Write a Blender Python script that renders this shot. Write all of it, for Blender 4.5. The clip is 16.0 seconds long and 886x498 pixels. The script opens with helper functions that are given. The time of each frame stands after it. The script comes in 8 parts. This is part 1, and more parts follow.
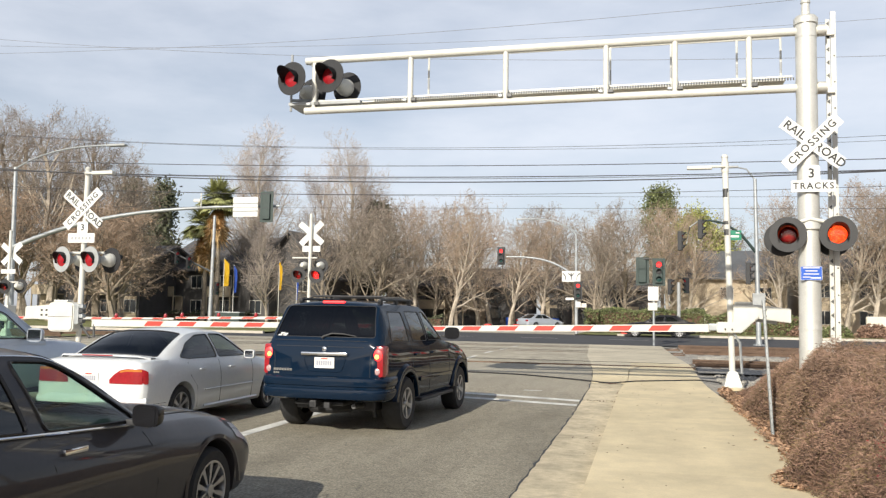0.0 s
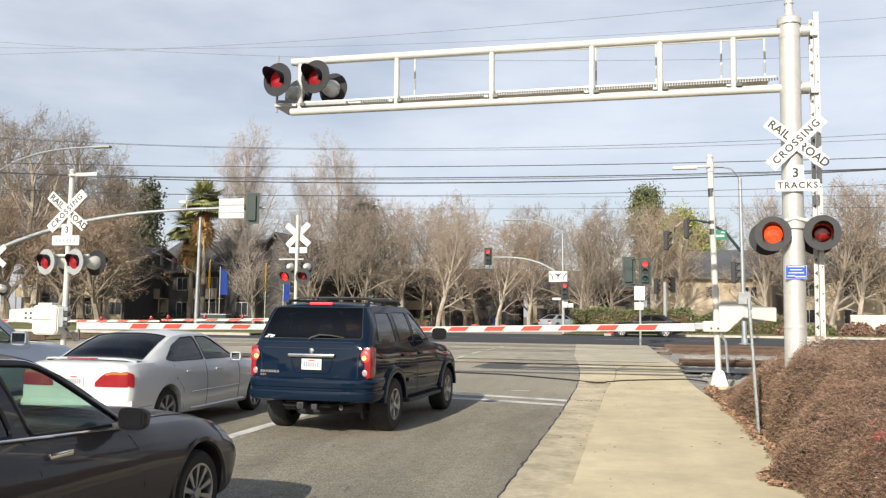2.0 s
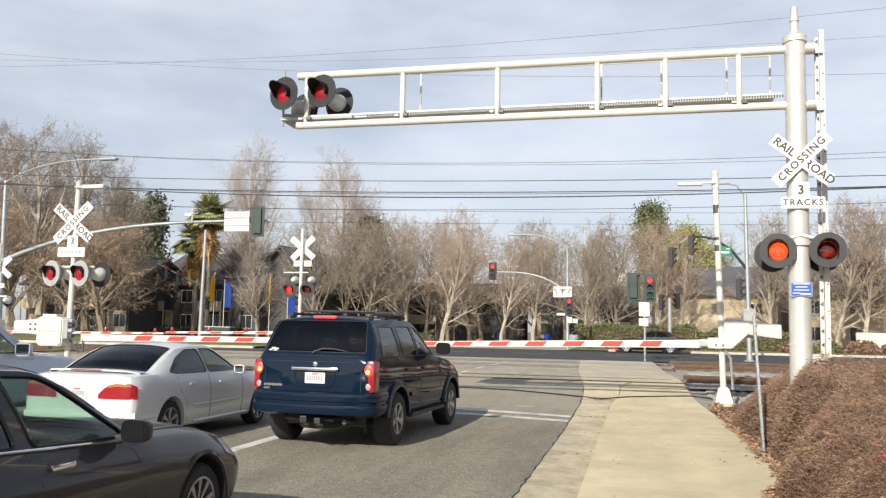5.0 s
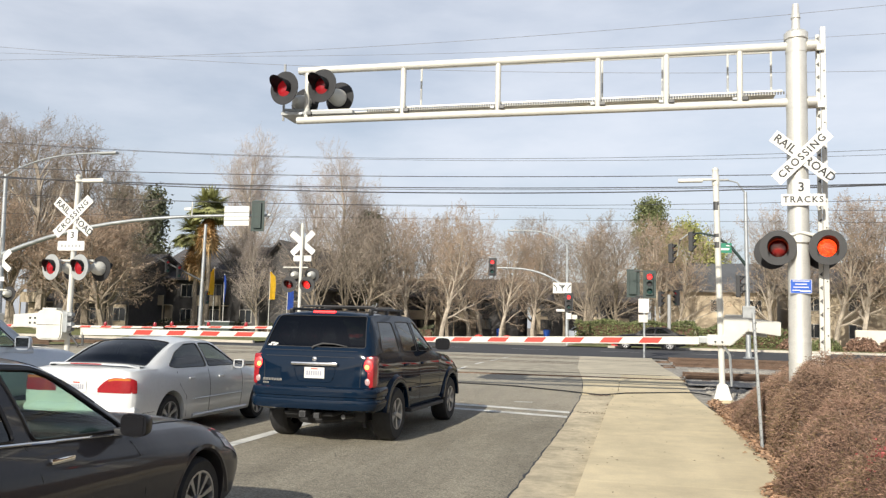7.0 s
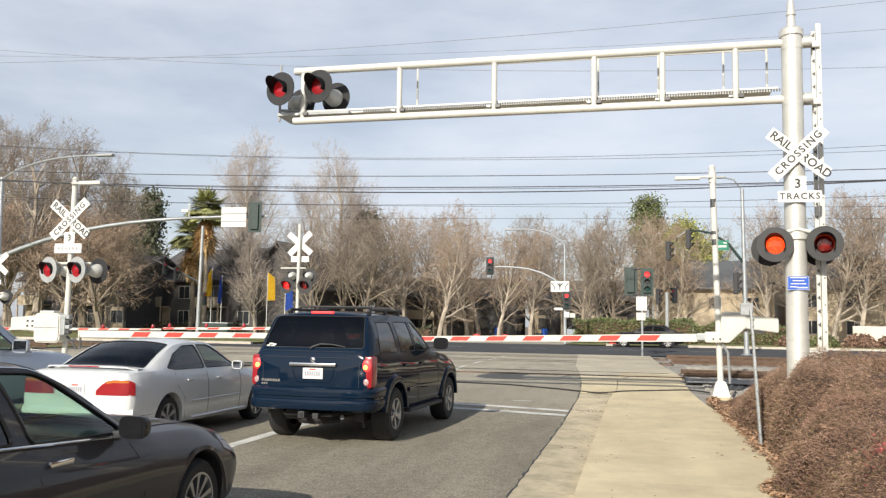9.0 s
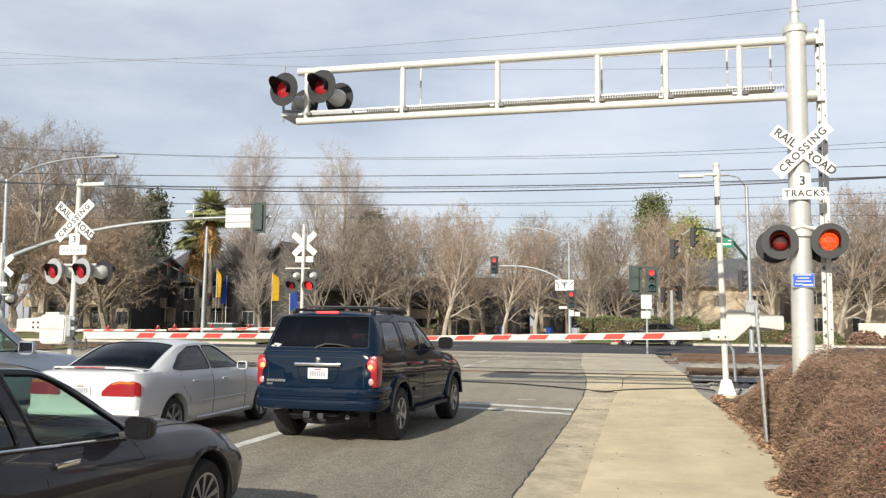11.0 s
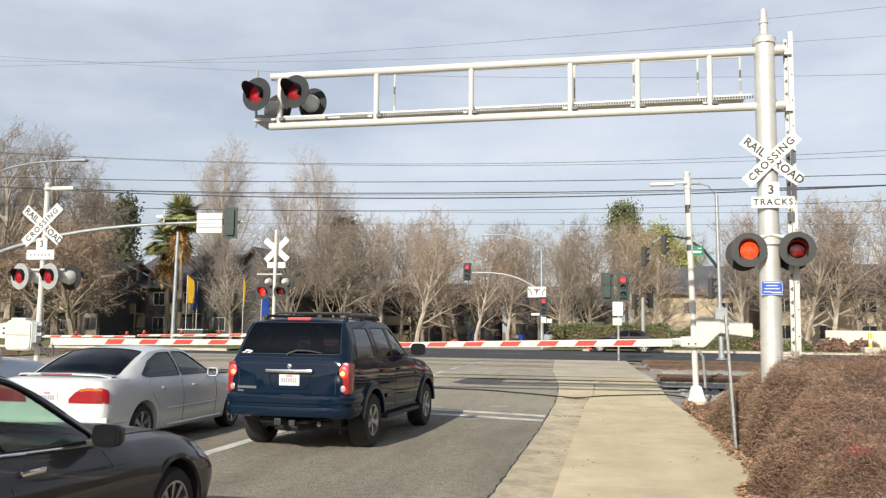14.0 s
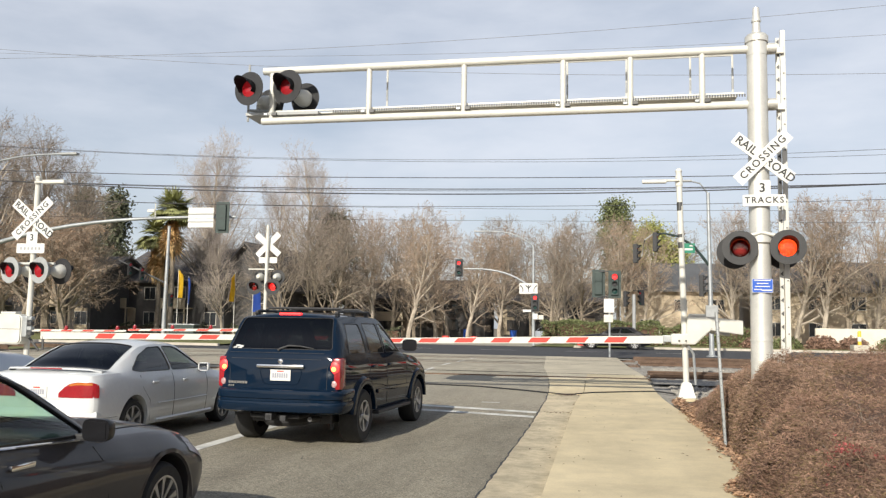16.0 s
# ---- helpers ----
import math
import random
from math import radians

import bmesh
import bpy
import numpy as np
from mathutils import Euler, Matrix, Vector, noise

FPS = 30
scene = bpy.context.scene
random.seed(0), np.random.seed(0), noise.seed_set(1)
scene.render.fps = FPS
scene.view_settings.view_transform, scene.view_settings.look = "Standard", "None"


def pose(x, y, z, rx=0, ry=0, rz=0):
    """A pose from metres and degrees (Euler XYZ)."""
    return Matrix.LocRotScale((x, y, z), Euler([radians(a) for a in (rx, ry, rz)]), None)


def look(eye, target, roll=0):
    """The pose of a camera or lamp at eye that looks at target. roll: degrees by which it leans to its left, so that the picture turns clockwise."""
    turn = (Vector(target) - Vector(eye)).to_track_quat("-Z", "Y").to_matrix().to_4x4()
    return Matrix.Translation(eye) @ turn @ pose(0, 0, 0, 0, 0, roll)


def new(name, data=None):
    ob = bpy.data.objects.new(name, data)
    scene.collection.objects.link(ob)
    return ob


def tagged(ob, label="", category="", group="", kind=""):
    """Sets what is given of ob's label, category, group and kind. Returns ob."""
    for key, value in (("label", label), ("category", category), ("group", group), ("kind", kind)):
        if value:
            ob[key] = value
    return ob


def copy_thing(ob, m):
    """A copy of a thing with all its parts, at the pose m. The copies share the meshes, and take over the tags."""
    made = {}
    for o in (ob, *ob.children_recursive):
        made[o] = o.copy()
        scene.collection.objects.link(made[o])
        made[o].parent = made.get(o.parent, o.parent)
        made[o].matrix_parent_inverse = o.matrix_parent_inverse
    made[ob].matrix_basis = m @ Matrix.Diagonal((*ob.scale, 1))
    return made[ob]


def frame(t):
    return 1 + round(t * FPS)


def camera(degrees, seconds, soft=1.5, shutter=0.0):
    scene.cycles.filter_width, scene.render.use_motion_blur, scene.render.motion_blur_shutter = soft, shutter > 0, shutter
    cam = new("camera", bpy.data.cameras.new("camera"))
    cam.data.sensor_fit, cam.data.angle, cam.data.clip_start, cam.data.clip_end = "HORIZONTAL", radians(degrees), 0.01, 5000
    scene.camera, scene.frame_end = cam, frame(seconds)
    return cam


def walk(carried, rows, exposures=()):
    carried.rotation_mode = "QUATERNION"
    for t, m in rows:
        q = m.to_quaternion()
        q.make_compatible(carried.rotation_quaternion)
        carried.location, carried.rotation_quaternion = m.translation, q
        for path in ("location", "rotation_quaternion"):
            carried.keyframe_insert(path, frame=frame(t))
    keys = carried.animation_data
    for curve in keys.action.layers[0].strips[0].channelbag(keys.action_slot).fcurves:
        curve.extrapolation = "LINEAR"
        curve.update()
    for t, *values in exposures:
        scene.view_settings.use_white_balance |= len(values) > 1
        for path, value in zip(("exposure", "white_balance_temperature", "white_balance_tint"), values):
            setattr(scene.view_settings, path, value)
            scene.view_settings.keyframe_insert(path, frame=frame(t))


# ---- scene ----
# ---------- camera ----------
EYE = (0.0, 0.0, 1.71)
TURNS = [  # seconds, yaw, pitch, roll
    (0.0, 13.40, 4.45, -1.00),
    (0.5, 13.28, 4.38, -0.75),
    (1.0, 12.85, 4.61, -0.61),
    (1.5, 12.60, 4.60, -0.60),
    (2.0, 12.54, 4.51, -0.66),
    (2.5, 12.79, 4.32, -0.58),
    (3.0, 12.70, 4.31, -0.52),
    (3.5, 12.38, 4.32, -0.54),
    (4.0, 12.03, 4.52, -0.64),
    (4.5, 12.47, 5.19, -0.83),
    (5.0, 12.81, 5.48, -1.12),
    (7.5, 12.76, 4.99, -1.38),
    (8.0, 12.66, 4.86, -1.13),
    (8.5, 12.70, 5.10, -0.96),
    (9.0, 12.65, 5.15, -0.90),
    (11.5, 12.99, 5.08, -0.55),
    (12.0, 12.70, 5.08, -0.39),
    (12.5, 12.48, 5.23, -0.28),
    (13.0, 12.25, 5.39, -0.03),
    (13.5, 11.65, 5.49, -0.27),
    (14.0, 11.12, 5.56, -0.68),
    (14.5, 10.48, 5.58, -0.83),
    (15.0, 10.38, 5.65, -0.88),
    (15.5, 10.58, 5.44, -0.84),
    (16.0, 10.55, 5.30, -0.96),
]
cam = camera(55.2, 16.0, soft=1.3)
walk(cam, [(t, pose(*EYE, 90 + p, r, y)) for t, y, p, r in TURNS],
     exposures=((0.0, 0.0), (5.0, 0.0), (9.0, -0.04), (13.0, -0.06), (15.0, -0.1), (16.0, -0.1)))

# ---------- sky, sun, exposure ----------
SUN_EL, SUN_AZ = 27.5, 11.0   # height; degrees right of the road's direction in which shadows fall
world = bpy.data.worlds.new("world")
scene.world = world
world.use_nodes = True
wn, wl = world.node_tree.nodes, world.node_tree.links
bg = wn["Background"]
sky = wn.new("ShaderNodeTexSky")
sky.sky_type = "NISHITA"
sky.sun_disc = False
sky.sun_elevation = radians(SUN_EL)
sky.sun_rotation = radians(180 + SUN_AZ)
sky.air_density, sky.dust_density, sky.ozone_density = 1.0, 1.6, 1.5
wtc = wn.new("ShaderNodeTexCoord")
wmap = wn.new("ShaderNodeMapping")
wmap.inputs["Scale"].default_value = (1.0, 1.0, 3.2)
wno = wn.new("ShaderNodeTexNoise")
wno.inputs["Scale"].default_value = 2.2
wno.inputs["Detail"].default_value = 7.0
wno.inputs["Roughness"].default_value = 0.55
wramp = wn.new("ShaderNodeMapRange")
wramp.inputs["From Min"].default_value, wramp.inputs["From Max"].default_value = 0.32, 0.74
wramp.inputs["To Min"].default_value, wramp.inputs["To Max"].default_value = 0.35, 0.92
wmix = wn.new("ShaderNodeMixRGB")
wmix.inputs["Color2"].default_value = (9.3, 9.7, 10.6, 1)
wl.new(wtc.outputs["Generated"], wmap.inputs["Vector"])
wl.new(wmap.outputs["Vector"], wno.inputs["Vector"])
wl.new(wno.outputs["Fac"], wramp.inputs["Value"])
wsep = wn.new("ShaderNodeSeparateXYZ")
wl.new(wtc.outputs["Generated"], wsep.inputs[0])
wel = wn.new("ShaderNodeMapRange")   # the haze thins out towards the zenith
wel.inputs["From Min"].default_value, wel.inputs["From Max"].default_value = 0.34, 0.75
wel.inputs["To Min"].default_value, wel.inputs["To Max"].default_value = 1.0, 0.12
wl.new(wsep.outputs["Z"], wel.inputs["Value"])
wmul = wn.new("ShaderNodeMath")
wmul.operation = "MULTIPLY"
wl.new(wramp.outputs["Result"], wmul.inputs[0])
wl.new(wel.outputs["Result"], wmul.inputs[1])
wl.new(wmul.outputs[0], wmix.inputs["Fac"])
wl.new(sky.outputs["Color"], wmix.inputs["Color1"])
wl.new(wmix.outputs["Color"], bg.inputs["Color"])
bg.inputs["Strength"].default_value = 0.1
sun_data = bpy.data.lights.new("sun", "SUN")
sun_data.energy, sun_data.angle, sun_data.color = 5.6, radians(0.53), (1.0, 0.942, 0.825)
sun = new("sun", sun_data)
_e, _a = radians(SUN_EL), radians(SUN_AZ)
_from = Vector((-math.sin(_a) * math.cos(_e), -math.cos(_a) * math.cos(_e), math.sin(_e)))
sun.matrix_world = look(_from * 50, (0, 0, 0))

# ---------- materials ----------
def mat(name, base, rough=0.6, metal=0.0, vary=0.12, size=3.0, bump=0.0, bsize=40.0, tint=None, stain=0.0,
        coat=0.0, emit=None, power=0.0, spec=0.5, per=0.0, broad=0.0):
    m = bpy.data.materials.new(name)
    m.use_nodes = True
    n, l = m.node_tree.nodes, m.node_tree.links
    p = n["Principled BSDF"]
    p.inputs["Roughness"].default_value = rough
    p.inputs["Metallic"].default_value = metal
    p.inputs["Specular IOR Level"].default_value = spec
    p.inputs["Coat Weight"].default_value = coat
    p.inputs["Coat Roughness"].default_value = 0.04
    tc = n.new("ShaderNodeTexCoord")
    no = n.new("ShaderNodeTexNoise")
    no.inputs["Scale"].default_value, no.inputs["Detail"].default_value = size, 6.0
    l.new(tc.outputs["Object"], no.inputs["Vector"])
    fine = n.new("ShaderNodeTexNoise")
    fine.inputs["Scale"].default_value, fine.inputs["Detail"].default_value = size * 14, 4.0
    l.new(tc.outputs["Object"], fine.inputs["Vector"])
    add = n.new("ShaderNodeMath")
    add.operation = "MULTIPLY_ADD"
    add.inputs[1].default_value = 0.45
    l.new(fine.outputs["Fac"], add.inputs[0])
    half = n.new("ShaderNodeMath")
    half.operation = "MULTIPLY"
    half.inputs[1].default_value = 0.55
    l.new(no.outputs["Fac"], half.inputs[0])
    l.new(half.outputs[0], add.inputs[2])
    ramp = n.new("ShaderNodeValToRGB")
    t = tint or base
    lo = [max(0.0, c * (1 - vary * 2)) for c in base]
    hi = [min(1.0, c * (1 + vary * 2)) for c in t]
    ramp.color_ramp.elements[0].position, ramp.color_ramp.elements[1].position = 0.3, 0.7
    ramp.color_ramp.elements[0].color = (*lo, 1)
    ramp.color_ramp.elements[1].color = (*hi, 1)
    l.new(add.outputs[0], ramp.inputs["Fac"])
    out = ramp.outputs["Color"]
    if stain:
        sn = n.new("ShaderNodeTexNoise")
        sn.inputs["Scale"].default_value, sn.inputs["Detail"].default_value = size * 0.22, 8.0
        l.new(tc.outputs["Object"], sn.inputs["Vector"])
        sr = n.new("ShaderNodeMapRange")
        sr.inputs["From Min"].default_value, sr.inputs["From Max"].default_value = 0.42, 0.66
        sr.inputs["To Min"].default_value, sr.inputs["To Max"].default_value = 1.0, 1.0 - stain
        l.new(sn.outputs["Fac"], sr.inputs["Value"])
        mul = n.new("ShaderNodeMixRGB")
        mul.blend_type = "MULTIPLY"
        mul.inputs["Fac"].default_value = 1.0
        l.new(out, mul.inputs["Color1"])
        l.new(sr.outputs["Result"], mul.inputs["Color2"])
        out = mul.outputs["Color"]
    if broad:   # wide stains drawn out along the road
        mp = n.new("ShaderNodeMapping")
        mp.inputs["Scale"].default_value = (0.9, 0.22, 1.0)
        l.new(tc.outputs["Object"], mp.inputs["Vector"])
        bo = n.new("ShaderNodeTexNoise")
        bo.inputs["Scale"].default_value, bo.inputs["Detail"].default_value, bo.inputs["Roughness"].default_value = 1.1, 9.0, 0.62
        l.new(mp.outputs["Vector"], bo.inputs["Vector"])
        br = n.new("ShaderNodeMapRange")
        br.inputs["From Min"].default_value, br.inputs["From Max"].default_value = 0.38, 0.66
        br.inputs["To Min"].default_value, br.inputs["To Max"].default_value = 1.0 + broad * 0.4, 1.0 - broad
        l.new(bo.outputs["Fac"], br.inputs["Value"])
        mul = n.new("ShaderNodeMixRGB")
        mul.blend_type = "MULTIPLY"
        mul.inputs["Fac"].default_value = 1.0
        l.new(out, mul.inputs["Color1"])
        l.new(br.outputs["Result"], mul.inputs["Color2"])
        out = mul.outputs["Color"]
    if per:
        ge = n.new("ShaderNodeNewGeometry")
        pr = n.new("ShaderNodeMapRange")
        pr.inputs["To Min"].default_value, pr.inputs["To Max"].default_value = 1 - per, 1 + per
        l.new(ge.outputs["Random Per Island"], pr.inputs["Value"])
        mul = n.new("ShaderNodeMixRGB")
        mul.blend_type = "MULTIPLY"
        mul.inputs["Fac"].default_value = 1.0
        l.new(out, mul.inputs["Color1"])
        l.new(pr.outputs["Result"], mul.inputs["Color2"])
        out = mul.outputs["Color"]
    l.new(out, p.inputs["Base Color"])
    if bump:
        bn = n.new("ShaderNodeTexNoise")
        bn.inputs["Scale"].default_value, bn.inputs["Detail"].default_value = bsize, 5.0
        l.new(tc.outputs["Object"], bn.inputs["Vector"])
        bp = n.new("ShaderNodeBump")
        bp.inputs["Strength"].default_value, bp.inputs["Distance"].default_value = bump, 0.02
        l.new(bn.outputs["Fac"], bp.inputs["Height"])
        l.new(bp.outputs["Normal"], p.inputs["Normal"])
    if emit:
        p.inputs["Emission Color"].default_value = (*emit, 1)
        p.inputs["Emission Strength"].default_value = power
    return m


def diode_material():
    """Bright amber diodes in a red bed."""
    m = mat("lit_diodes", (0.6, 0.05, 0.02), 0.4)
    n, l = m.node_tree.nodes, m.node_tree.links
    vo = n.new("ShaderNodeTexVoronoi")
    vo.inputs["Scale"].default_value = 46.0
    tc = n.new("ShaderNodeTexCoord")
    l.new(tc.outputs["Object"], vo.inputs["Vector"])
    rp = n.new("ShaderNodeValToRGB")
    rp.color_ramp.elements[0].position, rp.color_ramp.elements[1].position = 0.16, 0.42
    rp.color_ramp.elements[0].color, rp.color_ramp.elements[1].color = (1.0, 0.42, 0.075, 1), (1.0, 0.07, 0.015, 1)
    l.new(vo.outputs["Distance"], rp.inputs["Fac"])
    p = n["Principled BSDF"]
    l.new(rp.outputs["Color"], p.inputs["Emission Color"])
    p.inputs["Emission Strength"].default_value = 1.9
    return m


def glass(name, tint, rough=0.02, ior=1.5, milky=0.0):
    m = bpy.data.materials.new(name)
    m.use_nodes = True
    n, l = m.node_tree.nodes, m.node_tree.links
    n.remove(n["Principled BSDF"])
    tr, gl, fr, mx = (n.new(k) for k in ("ShaderNodeBsdfTransparent", "ShaderNodeBsdfGlossy", "ShaderNodeLayerWeight", "ShaderNodeMixShader"))
    tr.inputs["Color"].default_value = (*tint, 1)
    gl.inputs["Roughness"].default_value = rough
    fr.inputs["Blend"].default_value = 0.5
    po, ml = n.new("ShaderNodeMath"), n.new("ShaderNodeMath")
    po.operation, ml.operation = "POWER", "MULTIPLY_ADD"
    po.inputs[1].default_value = 4.0
    f0 = ((ior - 1) / (ior + 1)) ** 2 * 1.6
    ml.inputs[1].default_value, ml.inputs[2].default_value = 0.8, f0
    l.new(fr.outputs["Facing"], po.inputs[0])
    l.new(po.outputs[0], ml.inputs[0])
    l.new(ml.outputs[0], mx.inputs[0])
    l.new(tr.outputs[0], mx.inputs[1])
    l.new(gl.outputs[0], mx.inputs[2])
    l.new(mx.outputs[0], n["Material Output"].inputs["Surface"])
    return m


ASPHALT = mat("asphalt", (0.275, 0.247, 0.189), 0.9, vary=0.42, size=34, bump=0.7, bsize=150, stain=0.2, tint=(0.325, 0.291, 0.222), broad=0.27)
def paler_by_tracks(m):
    """The road's last metres are coloured ever paler: dust off the tracks, plus painted brightening at the grazing
    angle.
    """
    n, l = m.node_tree.nodes, m.node_tree.links
    p = n["Principled BSDF"]
    base = p.inputs["Base Color"].links[0].from_socket
    tc, sep, no = n.new("ShaderNodeTexCoord"), n.new("ShaderNodeSeparateXYZ"), n.new("ShaderNodeTexNoise")
    no.inputs["Scale"].default_value, no.inputs["Detail"].default_value = 0.7, 8.0
    l.new(tc.outputs["Object"], sep.inputs[0])
    l.new(tc.outputs["Object"], no.inputs["Vector"])
    add, rng, mix = n.new("ShaderNodeMath"), n.new("ShaderNodeMapRange"), n.new("ShaderNodeMixRGB")
    add.operation = "MULTIPLY_ADD"
    add.inputs[1].default_value = 9.0
    l.new(no.outputs["Fac"], add.inputs[0])
    l.new(sep.outputs["Y"], add.inputs[2])
    rng.inputs["From Min"].default_value, rng.inputs["From Max"].default_value = 19.5, 29.0
    rng.inputs["To Min"].default_value, rng.inputs["To Max"].default_value = 0.0, 0.7
    l.new(add.outputs[0], rng.inputs["Value"])
    l.new(rng.outputs["Result"], mix.inputs["Fac"])
    l.new(base, mix.inputs["Color1"])
    mix.inputs["Color2"].default_value = (0.44, 0.40, 0.32, 1)
    l.new(mix.outputs["Color"], p.inputs["Base Color"])


paler_by_tracks(ASPHALT)
PANEL = mat("worn_crossing_panel", (0.40, 0.36, 0.28), 0.9, vary=0.2, size=3, bump=0.3, bsize=60, stain=0.2)
ASPHALT_NEW = mat("fresh_asphalt", (0.06, 0.06, 0.064), 0.85, vary=0.14, size=6, bump=0.3, bsize=120, stain=0.15)
CONCRETE = mat("concrete", (0.65, 0.545, 0.36), 0.88, vary=0.05, size=4, bump=0.15, bsize=90, stain=0.16, tint=(0.68, 0.575, 0.37), broad=0.1)
CONCRETE_WORN = mat("worn_grey_concrete", (0.55, 0.49, 0.37), 0.9, vary=0.09, size=2, bump=0.2, bsize=60, stain=0.2)
GUTTER = mat("gutter_concrete", (0.585, 0.50, 0.345), 0.9, vary=0.13, size=9, bump=0.25, bsize=80, stain=0.25, tint=(0.59, 0.505, 0.35), broad=0.18)
KERB = mat("kerb_concrete", (0.55, 0.5, 0.42), 0.85, vary=0.1, size=3, stain=0.2)
PAINT_LINE = mat("line_paint", (0.72, 0.71, 0.66), 0.7, vary=0.1, size=12, stain=0.35)
PAINT_GREEN = mat("pale_marking_paint", (0.6, 0.72, 0.62), 0.8, vary=0.1, size=12, stain=0.4)
DIRT = mat("dirt", (0.20, 0.165, 0.12), 0.95, vary=0.2, size=2, bump=0.4, bsize=30, stain=0.3)
GRASS = mat("lawn", (0.13, 0.15, 0.045), 0.95, vary=0.3, size=1.5, bump=0.6, bsize=60, stain=0.3, tint=(0.2, 0.2, 0.07))
BALLAST = mat("ballast", (0.34, 0.315, 0.275), 0.95, vary=0.3, size=10, bump=0.8, bsize=30, stain=0.2)
RAIL = mat("rail_steel", (0.13, 0.085, 0.06), 0.55, 0.6, vary=0.25, size=4)
SLEEPER = mat("sleeper_wood", (0.11, 0.08, 0.06), 0.9, vary=0.25, size=5, bump=0.3)
WORN_GAP = mat("dusty_rubber", (0.16, 0.145, 0.12), 0.85, vary=0.2, size=8)
RUBBER = mat("black_rubber", (0.018, 0.018, 0.019), 0.75, vary=0.2, size=20)
WHITE_METAL = mat("white_painted_metal", (0.64, 0.63, 0.575), 0.42, vary=0.05, size=4, stain=0.1)
WHITE_SIGN = mat("white_sign_sheeting", (0.67, 0.665, 0.64), 0.5, vary=0.03, size=5, stain=0.05)
BLACK_LETTER = mat("black_lettering", (0.03, 0.03, 0.03), 0.5)
ALU = mat("aluminium_pole", (0.64, 0.63, 0.585), 0.45, 0.35, vary=0.08, size=4, stain=0.1)
GALV = mat("galvanised_steel", (0.42, 0.44, 0.45), 0.5, 0.55, vary=0.12, size=6, stain=0.15)
PLATE_INK = mat("plate_ink", (0.30, 0.31, 0.36), 0.6)
DARK_STEEL = mat("dark_steel", (0.09, 0.09, 0.09), 0.5, 0.5, vary=0.2, size=6)
BLACK_PAINT = mat("black_painted_metal", (0.022, 0.022, 0.024), 0.55, vary=0.2, size=6)
GREY_PAINT = mat("grey_painted_metal", (0.36, 0.37, 0.37), 0.5, vary=0.08, size=6, stain=0.1)
DARK_GREEN = mat("dark_green_metal", (0.022, 0.04, 0.036), 0.5, vary=0.15, size=6)
SIGN_GREEN = mat("green_sign_sheeting", (0.01, 0.19, 0.11), 0.5, vary=0.05)
SIGN_BLUE = mat("blue_sign_sheeting", (0.02, 0.10, 0.50), 0.5, vary=0.05)
RED_STRIPE = mat("red_reflective_tape", (0.62, 0.05, 0.035), 0.5, vary=0.08, size=6)
RED_LENS = mat("red_lens", (0.30, 0.012, 0.018), 0.25, vary=0.1, size=30, coat=0.3)
RED_LENS_GLASS = glass("red_lens_glass", (1.0, 0.62, 0.55), 0.08)
RED_GLOW = mat("red_glow", (0.5, 0.02, 0.02), 0.4, emit=(1.0, 0.03, 0.03), power=2.6)
DIODES = diode_material()
RED_SOFT = mat("dim_red_glow", (0.26, 0.01, 0.016), 0.2, emit=(1.0, 0.03, 0.04), power=0.14, coat=0.5)
ORANGE_GLOW = mat("led_glow", (0.8, 0.2, 0.05), 0.4, emit=(1.0, 0.40, 0.09), power=3.6)
REVERSING_LENS = mat("pale_pink_lens", (0.42, 0.27, 0.27), 0.2, vary=0.2, size=40, coat=0.5)
AMBER_LENS = mat("amber_lens", (0.52, 0.16, 0.03), 0.2, coat=0.5)
GREEN_LENS = mat("dark_green_lens", (0.01, 0.05, 0.045), 0.2, coat=0.5)
CABLE = mat("black_cable", (0.05, 0.05, 0.055), 0.7)
CABLE_THIN = mat("weathered_wire", (0.22, 0.22, 0.23), 0.6, 0.3)
BARK = mat("grey_bark", (0.235, 0.195, 0.15), 0.95, vary=0.25, size=5, bump=0.4, per=0.2)
BARK_PALE = mat("pale_bark", (0.42, 0.36, 0.29), 0.95, vary=0.22, size=3, bump=0.4, stain=0.4, per=0.15)
TWIG = mat("bare_twig", (0.265, 0.222, 0.182), 0.95, vary=0.2, size=1, per=0.3)
TWIG_RUST = mat("rusty_twig", (0.36, 0.275, 0.205), 0.95, vary=0.2, size=1, per=0.3)
TWIG_GREY = mat("grey_twig", (0.43, 0.37, 0.33), 0.95, vary=0.2, size=1, per=0.3)
DRY_LEAF = mat("dry_leaf", (0.36, 0.225, 0.14), 0.9, vary=0.25, size=8, per=0.45)
LEAF_GREEN = mat("green_leaf", (0.145, 0.165, 0.068), 0.8, vary=0.3, size=2, per=0.45)
LEAF_DARK = mat("dark_green_leaf", (0.11, 0.12, 0.07), 0.85, vary=0.3, size=2, per=0.45)
LEAF_BRIGHT = mat("light_green_leaf", (0.31, 0.32, 0.10), 0.8, vary=0.3, size=1, per=0.4)
PALM_GREEN = mat("palm_frond_green", (0.32, 0.33, 0.14), 0.7, vary=0.25, size=2, per=0.35)
PALM_DRY = mat("dry_palm_frond", (0.62, 0.42, 0.20), 0.9, vary=0.2, size=5, per=0.35)
SHRUB_RED = mat("reddish_shrub_sprig", (0.238, 0.138, 0.094), 0.9, vary=0.25, size=1.2, per=0.5, tint=(0.265, 0.165, 0.118))
SHRUB_OLIVE = mat("olive_shrub_sprig", (0.17, 0.12, 0.06), 0.9, vary=0.3, size=1.2, per=0.5)
